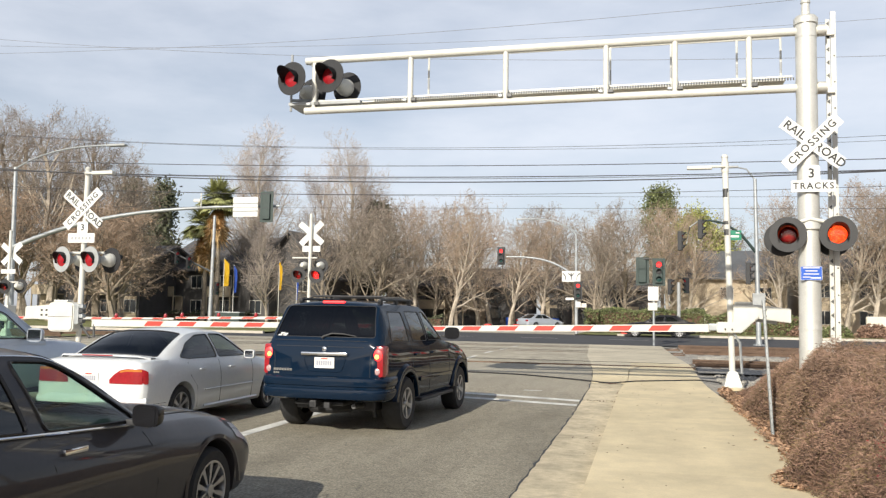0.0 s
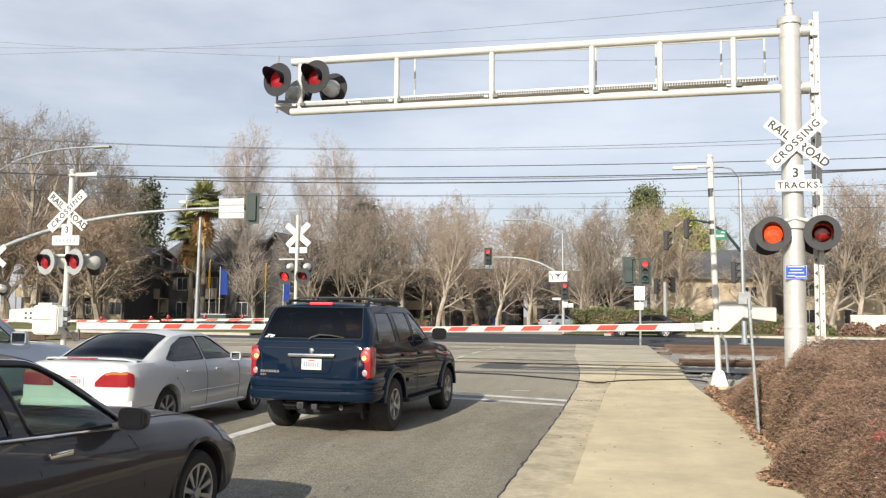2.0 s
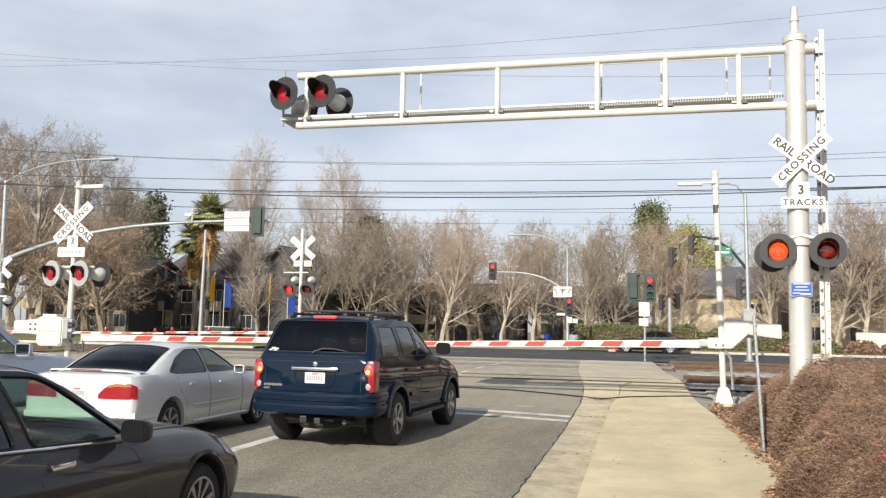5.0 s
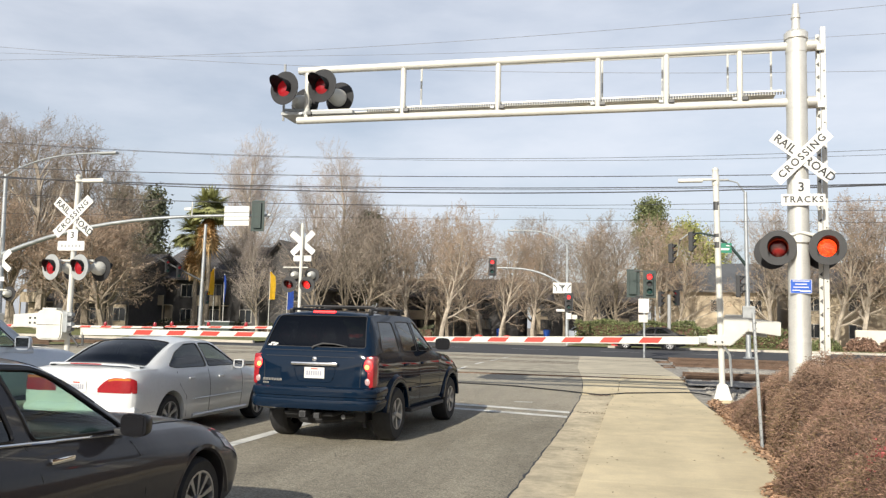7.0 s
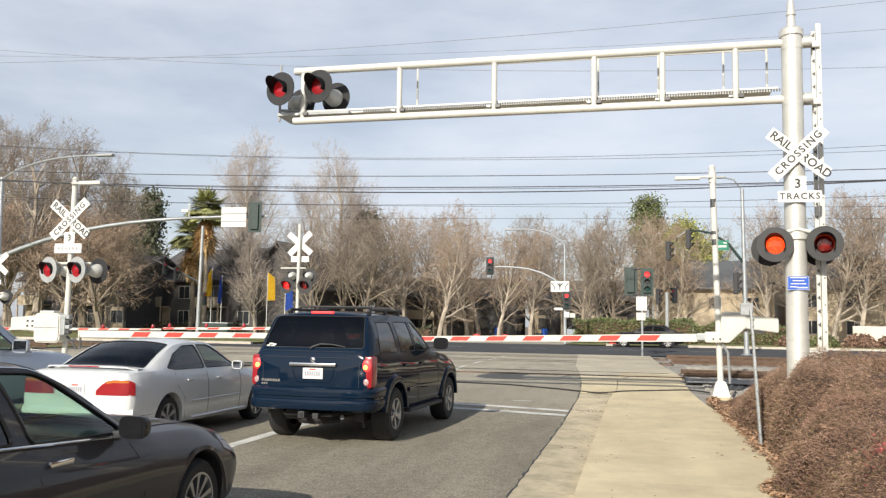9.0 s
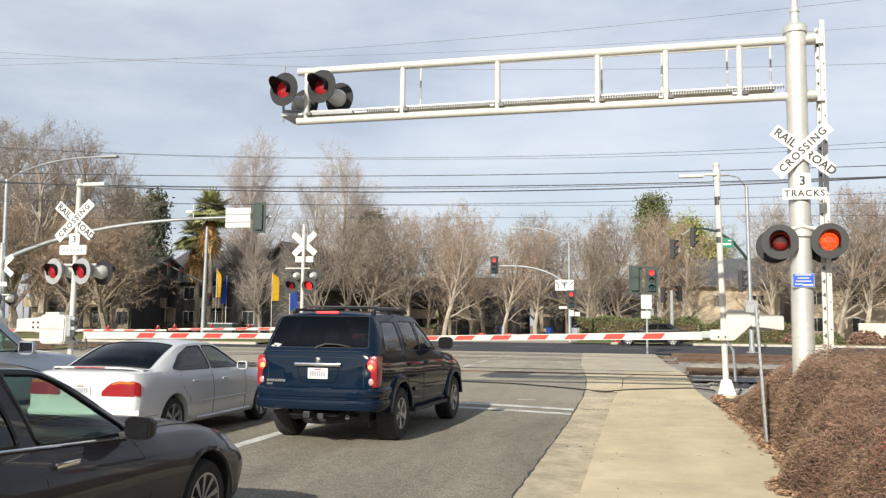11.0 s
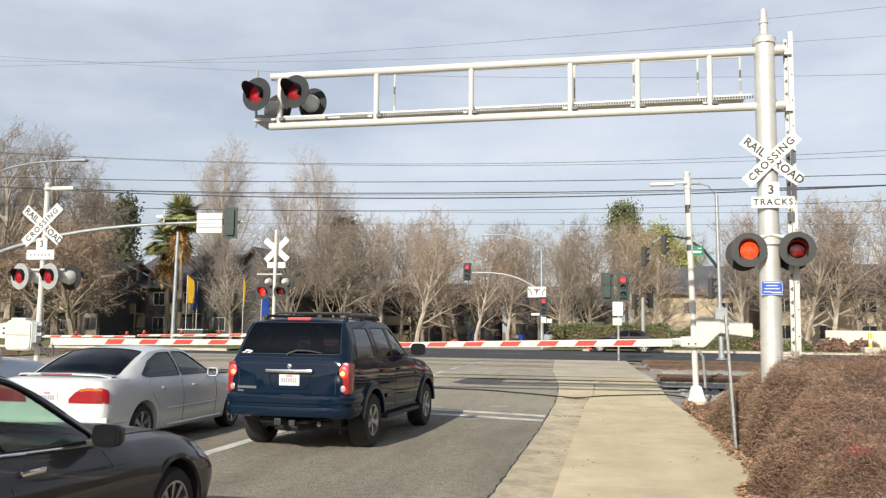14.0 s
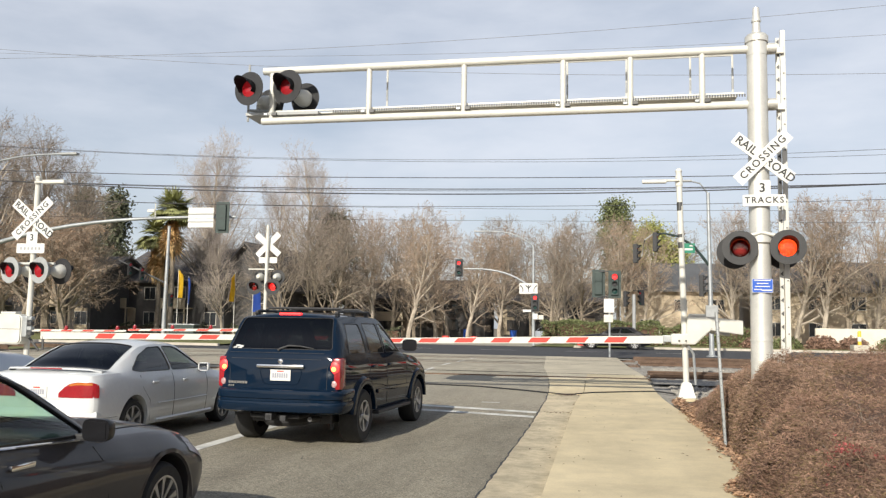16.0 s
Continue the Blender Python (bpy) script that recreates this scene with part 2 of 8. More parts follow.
SHRUB_DRY = mat("dry_shrub_sprig", (0.29, 0.19, 0.135), 0.9, vary=0.25, size=1.2, per=0.4)
SHRUB_CORE = mat("mottled_dark_brown", (0.12, 0.07, 0.048), 0.95, vary=0.3, size=6, bump=0.8, bsize=20)
BERRY = mat("red_leaf", (0.27, 0.06, 0.055), 0.7, vary=0.25, size=8, per=0.35)
STUCCO_TAN = mat("tan_stucco", (0.56, 0.46, 0.33), 0.9, vary=0.06, size=2, bump=0.2, bsize=40, stain=0.12)
STUCCO_PALE = mat("pale_stucco", (0.74, 0.68, 0.57), 0.9, vary=0.05, size=2, bump=0.2, bsize=40, stain=0.1)
STUCCO_BROWN = mat("brown_stucco", (0.27, 0.215, 0.155), 0.9, vary=0.08, size=2, stain=0.15)
STUCCO_GREY = mat("dark_siding", (0.085, 0.08, 0.078), 0.85, vary=0.1, size=3, stain=0.12)
ROOF_DARK = mat("dark_shingle", (0.10, 0.095, 0.098), 0.9, vary=0.16, size=8, bump=0.3, bsize=14, stain=0.2)
ROOF_GREY = mat("grey_metal_roof", (0.115, 0.12, 0.128), 0.6, vary=0.1, size=3, stain=0.15)
WINDOW_DARK = mat("dark_window_pane", (0.035, 0.04, 0.045), 0.12, vary=0.1, coat=0.3)
TRIM_PALE = mat("pale_trim", (0.6, 0.56, 0.5), 0.7)
FLAG_YELLOW = mat("yellow_cloth", (0.72, 0.45, 0.02), 0.8, vary=0.08, size=4)
FLAG_BLUE = mat("blue_cloth", (0.03, 0.09, 0.42), 0.8, vary=0.08, size=4)
YELLOW_PAINT = mat("yellow_paint", (0.75, 0.5, 0.05), 0.6, vary=0.1)
CHROME = mat("chrome", (0.75, 0.75, 0.76), 0.12, 1.0, vary=0.02)
ALLOY = mat("alloy_wheel", (0.42, 0.42, 0.43), 0.32, 0.85, vary=0.06)
PAINT_BLUE = mat("dark_blue_paint", (0.0045, 0.013, 0.029), 0.4, 0.0, vary=0.05, size=2, coat=0.62, spec=0.0)
PAINT_SILVER = mat("pearl_silver_paint", (0.66, 0.675, 0.68), 0.34, 0.05, vary=0.03, size=2, coat=0.8)
PAINT_GREY = mat("dark_grey_paint", (0.040, 0.037, 0.040), 0.4, 0.0, vary=0.05, size=2, coat=0.5, spec=0.1)
PAINT_STEELBLUE = mat("pale_blue_silver_paint", (0.42, 0.46, 0.52), 0.34, 0.3, vary=0.03, size=2, coat=0.8)
PAINT_BLACK = mat("black_car_paint", (0.012, 0.012, 0.014), 0.35, 0.0, vary=0.05, coat=0.35, spec=0.1)
PAINT_WHITE = mat("white_truck_paint", (0.8, 0.8, 0.78), 0.35, vary=0.03, coat=0.5)
PLASTIC_DARK = mat("dark_plastic", (0.03, 0.03, 0.032), 0.6, vary=0.12, size=10)
INTERIOR = mat("grey_interior", (0.035, 0.034, 0.034), 0.85, vary=0.15, size=8)
TINT_GLASS = glass("dark_tinted_glass", (0.045, 0.05, 0.055), ior=1.5)
CLEAR_GLASS = glass("green_tinted_glass", (0.62, 0.78, 0.68), ior=1.35)
SMOKE_GLASS = glass("smoke_glass", (0.24, 0.27, 0.26), ior=1.35)

# ---------- building helpers ----------
def height(y):
    """The ground rises gently to the tracks and the street past them."""
    def ss(a, b):
        t = min(1.0, max(0.0, (y - a) / (b - a)))
        return t * t * (3 - 2 * t)
    return 0.42 * ss(14, 30) + 0.13 * ss(35, 62)


def mesh_of(bm, material, smooth=False):
    me = bpy.data.meshes.new("mesh")
    bm.normal_update()
    bm.to_mesh(me)
    bm.free()
    for k in (material if isinstance(material, (list, tuple)) else [material]):
        me.materials.append(k)
    if smooth:
        for p in me.polygons:
            p.use_smooth = True
        me.set_sharp_from_angle(angle=radians(38))
    return me


def part(name, bm, material, parent, label="", smooth=False):
    ob = new(name, mesh_of(bm, material, smooth))
    ob.parent = parent
    return tagged(ob, label)


def empty(name, at, rz=0, label="", category="", group="", kind=""):
    ob = new(name)
    ob.empty_display_size = 0.2
    ob.matrix_basis = at if isinstance(at, Matrix) else pose(*at, 0, 0, rz)
    return tagged(ob, label, category, group, kind)


def box(x0, x1, y0, y1, z0, z1, bevel=0.0, bm=None, m=None):
    own = bm is None
    bm = bm or bmesh.new()
    vs = bmesh.ops.create_cube(bm, size=1.0)["verts"]
    bmesh.ops.transform(bm, matrix=Matrix.LocRotScale(((x0 + x1) / 2, (y0 + y1) / 2, (z0 + z1) / 2), None, (x1 - x0, y1 - y0, z1 - z0)), verts=vs)
    if bevel:
        es = list({e for v in vs for e in v.link_edges})
        r = bmesh.ops.bevel(bm, geom=es, offset=bevel, segments=2, affect="EDGES", profile=0.6)
        vs = list({v for f in r["faces"] for v in f.verts} | {v for v in vs if v.is_valid})
    if m is not None:
        bmesh.ops.transform(bm, matrix=m, verts=[v for v in vs if v.is_valid])
    return bm


def tube(points, radius, sides=8, bm=None, cap=True):
    """A round bar along points; radius is one number or one for each point."""
    bm = bm or bmesh.new()
    pts = [Vector(p) for p in points]
    rings = []
    up = Vector((0, 0, 1))
    for i, p in enumerate(pts):
        d = (pts[min(i + 1, len(pts) - 1)] - pts[max(i - 1, 0)]).normalized()
        ref = up if abs(d.dot(up)) < 0.95 else Vector((1, 0, 0))
        a = d.cross(ref).normalized()
        b = d.cross(a).normalized()
        r = radius[i] if isinstance(radius, (list, tuple)) else radius
        rings.append([bm.verts.new(p + a * (r * math.cos(k * math.tau / sides)) + b * (r * math.sin(k * math.tau / sides))) for k in range(sides)])
    for r0, r1 in zip(rings, rings[1:]):
        for k in range(sides):
            bm.faces.new((r0[k], r0[(k + 1) % sides], r1[(k + 1) % sides], r1[k]))
    if cap:
        bm.faces.new(rings[0][::-1])
        bm.faces.new(rings[-1])
    bmesh.ops.recalc_face_normals(bm, faces=bm.faces)
    return bm


def lathe(profile, sides=20, m=None, bm=None):
    """A round shape about the z axis from (radius, z) pairs."""
    own = bmesh.new()
    rings = []
    for r, z in profile:
        if r < 1e-5:
            rings.append([own.verts.new((0, 0, z))])
        else:
            rings.append([own.verts.new((r * math.cos(k * math.tau / sides), r * math.sin(k * math.tau / sides), z)) for k in range(sides)])
    for a, b in zip(rings, rings[1:]):
        for k in range(sides):
            j = (k + 1) % sides
            if len(a) == 1 and len(b) == 1:
                continue
            if len(a) == 1:
                own.faces.new((a[0], b[k], b[j]))
            elif len(b) == 1:
                own.faces.new((a[k], a[j], b[0]))
            else:
                own.faces.new((a[k], a[j], b[j], b[k]))
    bmesh.ops.recalc_face_normals(own, faces=own.faces)
    if m is not None:
        bmesh.ops.transform(own, matrix=m, verts=own.verts)
    if bm is None:
        return own
    tmp = bpy.data.meshes.new("tmp")
    own.to_mesh(tmp)
    own.free()
    bm.from_mesh(tmp)
    bpy.data.meshes.remove(tmp)
    return bm


def plate(outline, y0, y1, bm=None, m=None):
    """A flat plate from an (x, z) outline, between y0 and y1."""
    bm = bm or bmesh.new()
    a = [bm.verts.new((x, y0, z)) for x, z in outline]
    b = [bm.verts.new((x, y1, z)) for x, z in outline]
    n = len(outline)
    fs = [bm.faces.new(a), bm.faces.new(b[::-1])]
    for k in range(n):
        fs.append(bm.faces.new((a[k], b[k], b[(k + 1) % n], a[(k + 1) % n])))
    bmesh.ops.recalc_face_normals(bm, faces=fs)
    if m is not None:
        bmesh.ops.transform(bm, matrix=m, verts=a + b)
    return bm


def letters(text, size, at, parent, material, name="lettering", spacing=1.0):
    """Raised letters, centred at the pose, facing its +z."""
    cu = bpy.data.curves.new("letters", "FONT")
    cu.body, cu.size, cu.align_x, cu.align_y, cu.extrude = text, size, "CENTER", "CENTER", 0.0015
    cu.space_character = spacing
    cu.offset = size * 0.018
    cu.resolution_u = 3
    tmp = new("tmp_letters", cu)
    me = bpy.data.meshes.new_from_object(tmp.evaluated_get(bpy.context.evaluated_depsgraph_get()))
    bpy.data.objects.remove(tmp)
    bpy.data.curves.remove(cu)
    me.materials.clear()
    me.materials.append(material)
    ob = new(name, me)
    ob.parent = parent
    ob.matrix_basis = at
    return ob


def arrays(name, verts, faces, material, parent=None, label="", kind=""):
    me = bpy.data.meshes.new("mesh")
    me.from_pydata(verts, [], faces)
    me.materials.append(material)
    ob = new(name, me)
    if parent is not None:
        ob.parent = parent
    return tagged(ob, label, kind=kind)


def strip(x0, x1, y0, y1, lift=0.0, thick=0.0, step=1.0, bm=None, z=None):
    """A ground sheet that follows the rise; thick gives it sides."""
    bm = bm or bmesh.new()
    n = max(1, int(round((y1 - y0) / step)))
    f = z or (lambda y: height(y))
    rows = []
    for i in range(n + 1):
        y = y0 + (y1 - y0) * i / n
        xa, xb = x0(y) if callable(x0) else x0, x1(y) if callable(x1) else x1
        rows.append((bm.verts.new((xa, y, f(y) + lift)), bm.verts.new((xb, y, f(y) + lift)),
                     bm.verts.new((xa, y, f(y) + lift - thick)), bm.verts.new((xb, y, f(y) + lift - thick))))
    for a, b in zip(rows, rows[1:]):
        bm.faces.new((a[0], a[1], b[1], b[0]))
        if thick:
            bm.faces.new((a[2], a[0], b[0], b[2]))
            bm.faces.new((a[1], a[3], b[3], b[1]))
    if thick:
        for r in (rows[0], rows[-1]):
            bm.faces.new((r[0], r[1], r[3], r[2]))
        bmesh.ops.recalc_face_normals(bm, faces=bm.faces)
    for v in [v for v in bm.verts if not v.link_faces]:
        bm.verts.remove(v)
    return bm


def setting(name, bm, material, label, category, smooth=False):
    return tagged(new(name, mesh_of(bm, material, smooth)), label, category, kind="structure")

# ---------- ground, roads, tracks ----------
KX0, KX1 = -1.22, -0.58      # gutter pan; the walk begins at KX1
WALK_R = 1.66


def along(y, rows):
    """A value between (y, value) rows, with straight runs."""
    return float(np.interp(y, [r[0] for r in rows], [r[1] for r in rows]))


def gutter_left(y):
    """The asphalt's ragged edge: straight beside the gutter, then flaring out over the tracks."""
    return along(y, ((-40, -1.24), (19.5, -1.24), (21.3, -1.27), (23.3, -1.38), (25.9, -1.60), (29.0, -1.91), (41.0, -2.6)))


def kerb_line(y):
    return along(y, ((-40, -0.58), (18.8, -0.57), (20.2, -0.52), (21.4, -0.42), (24.6, -0.44)))


def walk_right(y):
    return along(y, ((-40, 1.66), (15.8, 1.66), (18.4, 1.50), (21.8, 1.32), (25.5, 1.29), (29.8, 0.98), (41.0, 0.7)))


def walk_rise(y):
    t = min(1.0, max(0.0, (y - 15.0) / 6.0))
    return height(y) + 0.12 * (1 - t * t * (3 - 2 * t)) + 0.012


bm = bmesh.new()
xs = [-1500, -300, -120, -60, -30, 0, 30, 60, 120, 300, 1500]
ys = [-1500, -200, -40, 0, 14, 16, 18, 20, 22, 24, 26, 28, 30, 35, 40, 45, 50, 56, 62, 80, 120, 300, 2500]
vv = [[bm.verts.new((x, y, height(y) - 0.06)) for x in xs] for y in ys]
for a, b in zip(vv, vv[1:]):
    for k in range(len(xs) - 1):
        bm.faces.new((a[k], a[k + 1], b[k + 1], b[k]))
setting("ground", bm, DIRT, "bare brown earth between the roads", "ground")

setting("road", strip(-25.5, KX0, -40, 41.0, 0.0), ASPHALT, "worn grey asphalt of the road up to the crossing", "road")
bm = bmesh.new()
for x0, x1 in ((-140, -60), (-60, -25), (-25, 25), (25, 60), (60, 140)):
    strip(x0, x1, 41.0, 57.0, 0.0, bm=bm, step=2)
setting("street", bm, ASPHALT_NEW, "dark asphalt of the cross street past the tracks", "road")
setting("gutter_apron", strip(gutter_left, lambda y: kerb_line(y) - 0.006, 20.72, 24.6, 0.014, 0.1, step=0.4), CONCRETE, "pale concrete ramp between road and footpath", "pavement")
setting("gutter", strip(gutter_left, kerb_line, -40, 20.7, 0.006, 0.1), GUTTER, "stained concrete gutter beside the asphalt", "gutter")


def slab(y0, y1, x0=lambda y: kerb_line(y) + 0.008, x1=walk_right):
    bm = strip(x0, x1, y0 + 0.0025, y1 - 0.0025, 0, 0.16, z=walk_rise, step=0.6)
    return bm


walkway = tagged(new("pavement"), "pale concrete footpath leading to the railway tracks", "pavement", kind="structure")
y = -6.0
while y < 24.5:
    part("slab", slab(y, y + 1.9), CONCRETE, walkway)
    y += 1.9
setting("walk_bed", strip(lambda y: kerb_line(y) + 0.012, lambda y: walk_right(y) - 0.004, -6, 24.6, -0.006, 0.12, z=walk_rise), GUTTER, "dark joint bed under the footpath slabs", "pavement")
setting("crossing_panel", strip(-25.4, KX0 - 0.01, 25.2, 40.9, 0.004, step=1.0), PANEL, "worn pale crossing panels between the rails", "road")
setting("crossing_apron", strip(gutter_left, walk_right, 24.7, 40.6, 0.012, 0.06), CONCRETE_WORN, "worn concrete footpath over the tracks", "pavement")

# markings
def marking(x0, x1, y0, y1, label, material=PAINT_LINE):
    return setting("road_marking", strip(x0, x1, y0, y1, 0.005, step=1.0), material, label, "road marking")


marking(-5.57, -5.37, -10, 17.2, "solid white lane line on the asphalt")
marking(-9.05, -8.93, -10, 17.2, "solid white lane line on the asphalt")
bm = bmesh.new()
for i, off in enumerate((0.0, 0.72)):
    for k in range(12):
        xa, xb = -12.2 + k * 0.91, -12.2 + (k + 1) * 0.91
        ya, yb = 16.40 + off + 0.25 * min(2.6, -1.25 - xa), 16.40 + off + 0.25 * min(2.6, -1.25 - xb)
        vs = [bm.verts.new((x, y, height(y) + 0.006)) for x, y in ((xa, ya), (xb, yb), (xb, yb + 0.27), (xa, ya + 0.27))]
        bm.faces.new(vs)
setting("road_marking", bm, PAINT_LINE, "double white stop line across the lanes", "road marking")
for k in range(4):
    marking(-5.5, -5.38, 26.0 + k * 3.2, 27.6 + k * 3.2, "short white lane dash beside the tracks")
marking(0.88, 1.24, 22.5, 23.3, "pale spray-painted patch on the concrete", PAINT_GREEN)
marking(-2.6, -2.2, 18.7, 18.78, "short white survey mark on the asphalt")
for k in range(26):
    x = -62 + k * 5.0
    bm = bmesh.new()
    strip(x, x + 2.2, 48.9, 49.05, 0.006, bm=bm)
    setting("road_marking", bm, PAINT_LINE, "short white lane dash on the dark street", "road marking")
marking(-60, -26, 44.0, 44.15, "white edge line on the dark street")
marking(3, 60, 42.0, 42.15, "white edge line on the dark street")

# tar-filled seams and wear on the road
bm = bmesh.new()
rnd = random.Random(4)
for k in range(36):
    x, y = rnd.uniform(-5.2, -1.5), rnd.uniform(6.5, 16)
    pts = [(x, y)]
    for j in range(5):
        pts.append((pts[-1][0] + rnd.uniform(-0.05, 0.13), pts[-1][1] + rnd.uniform(-0.03, 0.16)))
    for (xa, ya), (xb, yb) in zip(pts, pts[1:]):
        vs = [bm.verts.new(p) for p in ((xa - 0.003, ya, 0.004), (xb - 0.003, yb, 0.004), (xb + 0.003, yb, 0.004), (xa + 0.003, ya, 0.004))]
        bm.faces.new(vs)
tagged(new("road_crack", mesh_of(bm, PLASTIC_DARK)), "thin dark cracks in the asphalt", "crack", kind="structure")
bm = bmesh.new()
last = None
rnd = random.Random(9)
for k in range(110):
    y = 3 + k * 0.2
    w = 0.004 + 0.022 * rnd.random() ** 2
    x = gutter_left(y) - 0.006 + 0.014 * rnd.uniform(-1, 1)
    cur = [bm.verts.new((x - w, y, height(y) + 0.0075)), bm.verts.new((x + w * 0.6 + 0.004, y, height(y) + 0.0075))]
    if last:
        bm.faces.new((last[0], last[1], cur[1], cur[0]))
    last = cur
setting("road_edge", bm, PLASTIC_DARK, "crumbled dark joint between asphalt and gutter", "road joint")

# median and far kerbs
median = empty("median", (0, 0, 0), label="raised concrete median between the traffic directions", category="median", kind="structure")
part("kerb", strip(-13.5, -12.4, -20, 21.5, 0.15, 0.25), KERB, median)
setting("kerb", strip(1.6, 120, 57.0, 57.25, 0.14, 0.3), KERB, "pale concrete kerb along the street", "kerb")
setting("kerb_nose", strip(-1.8, -0.35, 57.0, 57.25, 0.14, 0.3), KERB, "short pale kerb at the mouth of the drive", "kerb")
setting("kerb_far", strip(-120, -21.5, 45.4, 45.65, 0.14, 0.3), KERB, "pale concrete kerb along the street", "kerb")
bm = strip(-120, -21.5, 45.7, 84, 0.1, step=3)
setting("lawn", bm, GRASS, "short green and straw lawn before the apartments", "grass")
setting("lawn_east", strip(-4.5, 120, 57.3, 84, 0.05, step=3), GRASS, "patchy grass strip behind the street kerb", "grass")
setting("driveway", strip(-16.4, -4.6, 57.0, 110, 0.02, step=3), ASPHALT, "grey drive into the apartment grounds", "road")
setting("verge", strip(-60, -25.8, 22, 40.6, 0.04, step=2), GRASS, "thin green verge beside the tracks", "grass")

# three tracks
def track(name, yc):
    tr = empty(name, (0, 0, 0), label="rusty brown railway track on grey ballast", category="railway track", kind="structure")
    for x0, x1 in ((-120, -25.6), (1.36, 120)):
        bm = bmesh.new()
        z = height(yc)
        prof = ((-2.3, -0.05), (-1.5, 0.03), (1.5, 0.03), (2.3, -0.05))
        n = 24
        rows = [[bm.verts.new((x0 + (x1 - x0) * i / n, yc + a, z + b)) for a, b in prof] for i in range(n + 1)]
        for r0, r1 in zip(rows, rows[1:]):
            for k in range(3):
                bm.faces.new((r0[k], r1[k], r1[k + 1], r0[k + 1]))
        bmesh.ops.recalc_face_normals(bm, faces=bm.faces)
        part("ballast_bed", bm, BALLAST, tr)
    z = height(yc)
    for s in (-0.72, 0.72):
        bm = bmesh.new()
        box(-25.6, 1.36, yc + s - 0.036, yc + s + 0.036, z - 0.1, z + 0.012, bm=bm)
        for xa, xb in ((-120, -25.6), (1.36, 120)):
            box(xa, xb, yc + s - 0.036, yc + s + 0.036, z + 0.125, z + 0.17, bm=bm)
            box(xa, xb, yc + s - 0.009, yc + s + 0.009, z + 0.02, z + 0.125, bm=bm)
            box(xa, xb, yc + s - 0.07, yc + s + 0.07, z, z + 0.02, bm=bm)
        part("rail", bm, RAIL, tr)
        bm = bmesh.new()
        inner = (0.04, 0.17) if s < 0 else (-0.17, -0.04)
        strip(-25.4, 1.0, yc + s + inner[0], yc + s + inner[1], 0.0155, bm=bm, step=0.2)
        part("flangeway", bm, RUBBER if yc < 30 else WORN_GAP, tr)
    me = None
    for k in range(60):
        x = 1.9 + 0.55 * k
        if me is None:
            me = mesh_of(box(-0.11, 0.11, -1.3, 1.3, 0, 0.09), SLEEPER)
        ob = new("sleeper", me)
        ob.parent = tr
        ob.matrix_basis = pose(x, yc, z - 0.052)
    return tr


TRACK_Y = (25.8, 32.6, 37.4)
for yc in TRACK_Y:
    track("railway_track", yc)
setting("gravel", strip(0.55, 60, 19.5, 40.5, -0.03, step=1), BALLAST, "grey gravel between the tracks", "gravel")


def stones():
    r = np.random.RandomState(3)
    verts, faces = [], []
    for k in range(3800):
        x, y = 1.75 + r.rand() ** 1.5 * 9.0, 20.6 + r.rand() * 10
        if abs(y - 25.8) < 0.9:
            continue
        s = 0.03 + 0.04 * r.rand()
        z = height(y) - 0.02
        a = r.rand() * 6.3
        b = len(verts)
        for j in range(4):
            verts.append((x + s * math.cos(a + j * 1.57), y + s * math.sin(a + j * 1.57), z))
        verts.append((x + s * 0.2 * (r.rand() - 0.5), y, z + s * (0.5 + r.rand() * 0.5)))
        faces += [(b + j, b + (j + 1) % 4, b + 4) for j in range(4)]
    tagged(arrays("ballast_stones", verts, faces, BALLAST, kind="stuff"), "loose grey ballast stones beside the tracks", "stones")


stones()

# black cable lying across road and walk
pts = []
CABLE_RUN = ((-12.0, 22.6), (-4.3, 22.04), (-3.1, 21.85), (-1.6, 21.09), (-0.97, 20.63), (-0.62, 20.6), (-0.40, 21.05), (0.42, 21.45), (1.44, 21.9), (1.75, 21.2))
for k in range(70):
    x = -12.0 + k * (13.75 / 69)
    y = sum(along(x + d, CABLE_RUN) for d in (-0.18, -0.06, 0.06, 0.18)) / 4
    z = height(y) + 0.02 if x < kerb_line(y) else walk_rise(y) + 0.012
    pts.append((x, y, z))
tagged(new("cable", mesh_of(tube(pts, 0.019, 6), RUBBER, True)), "black rubber cable lying across road and footpath", "cable")

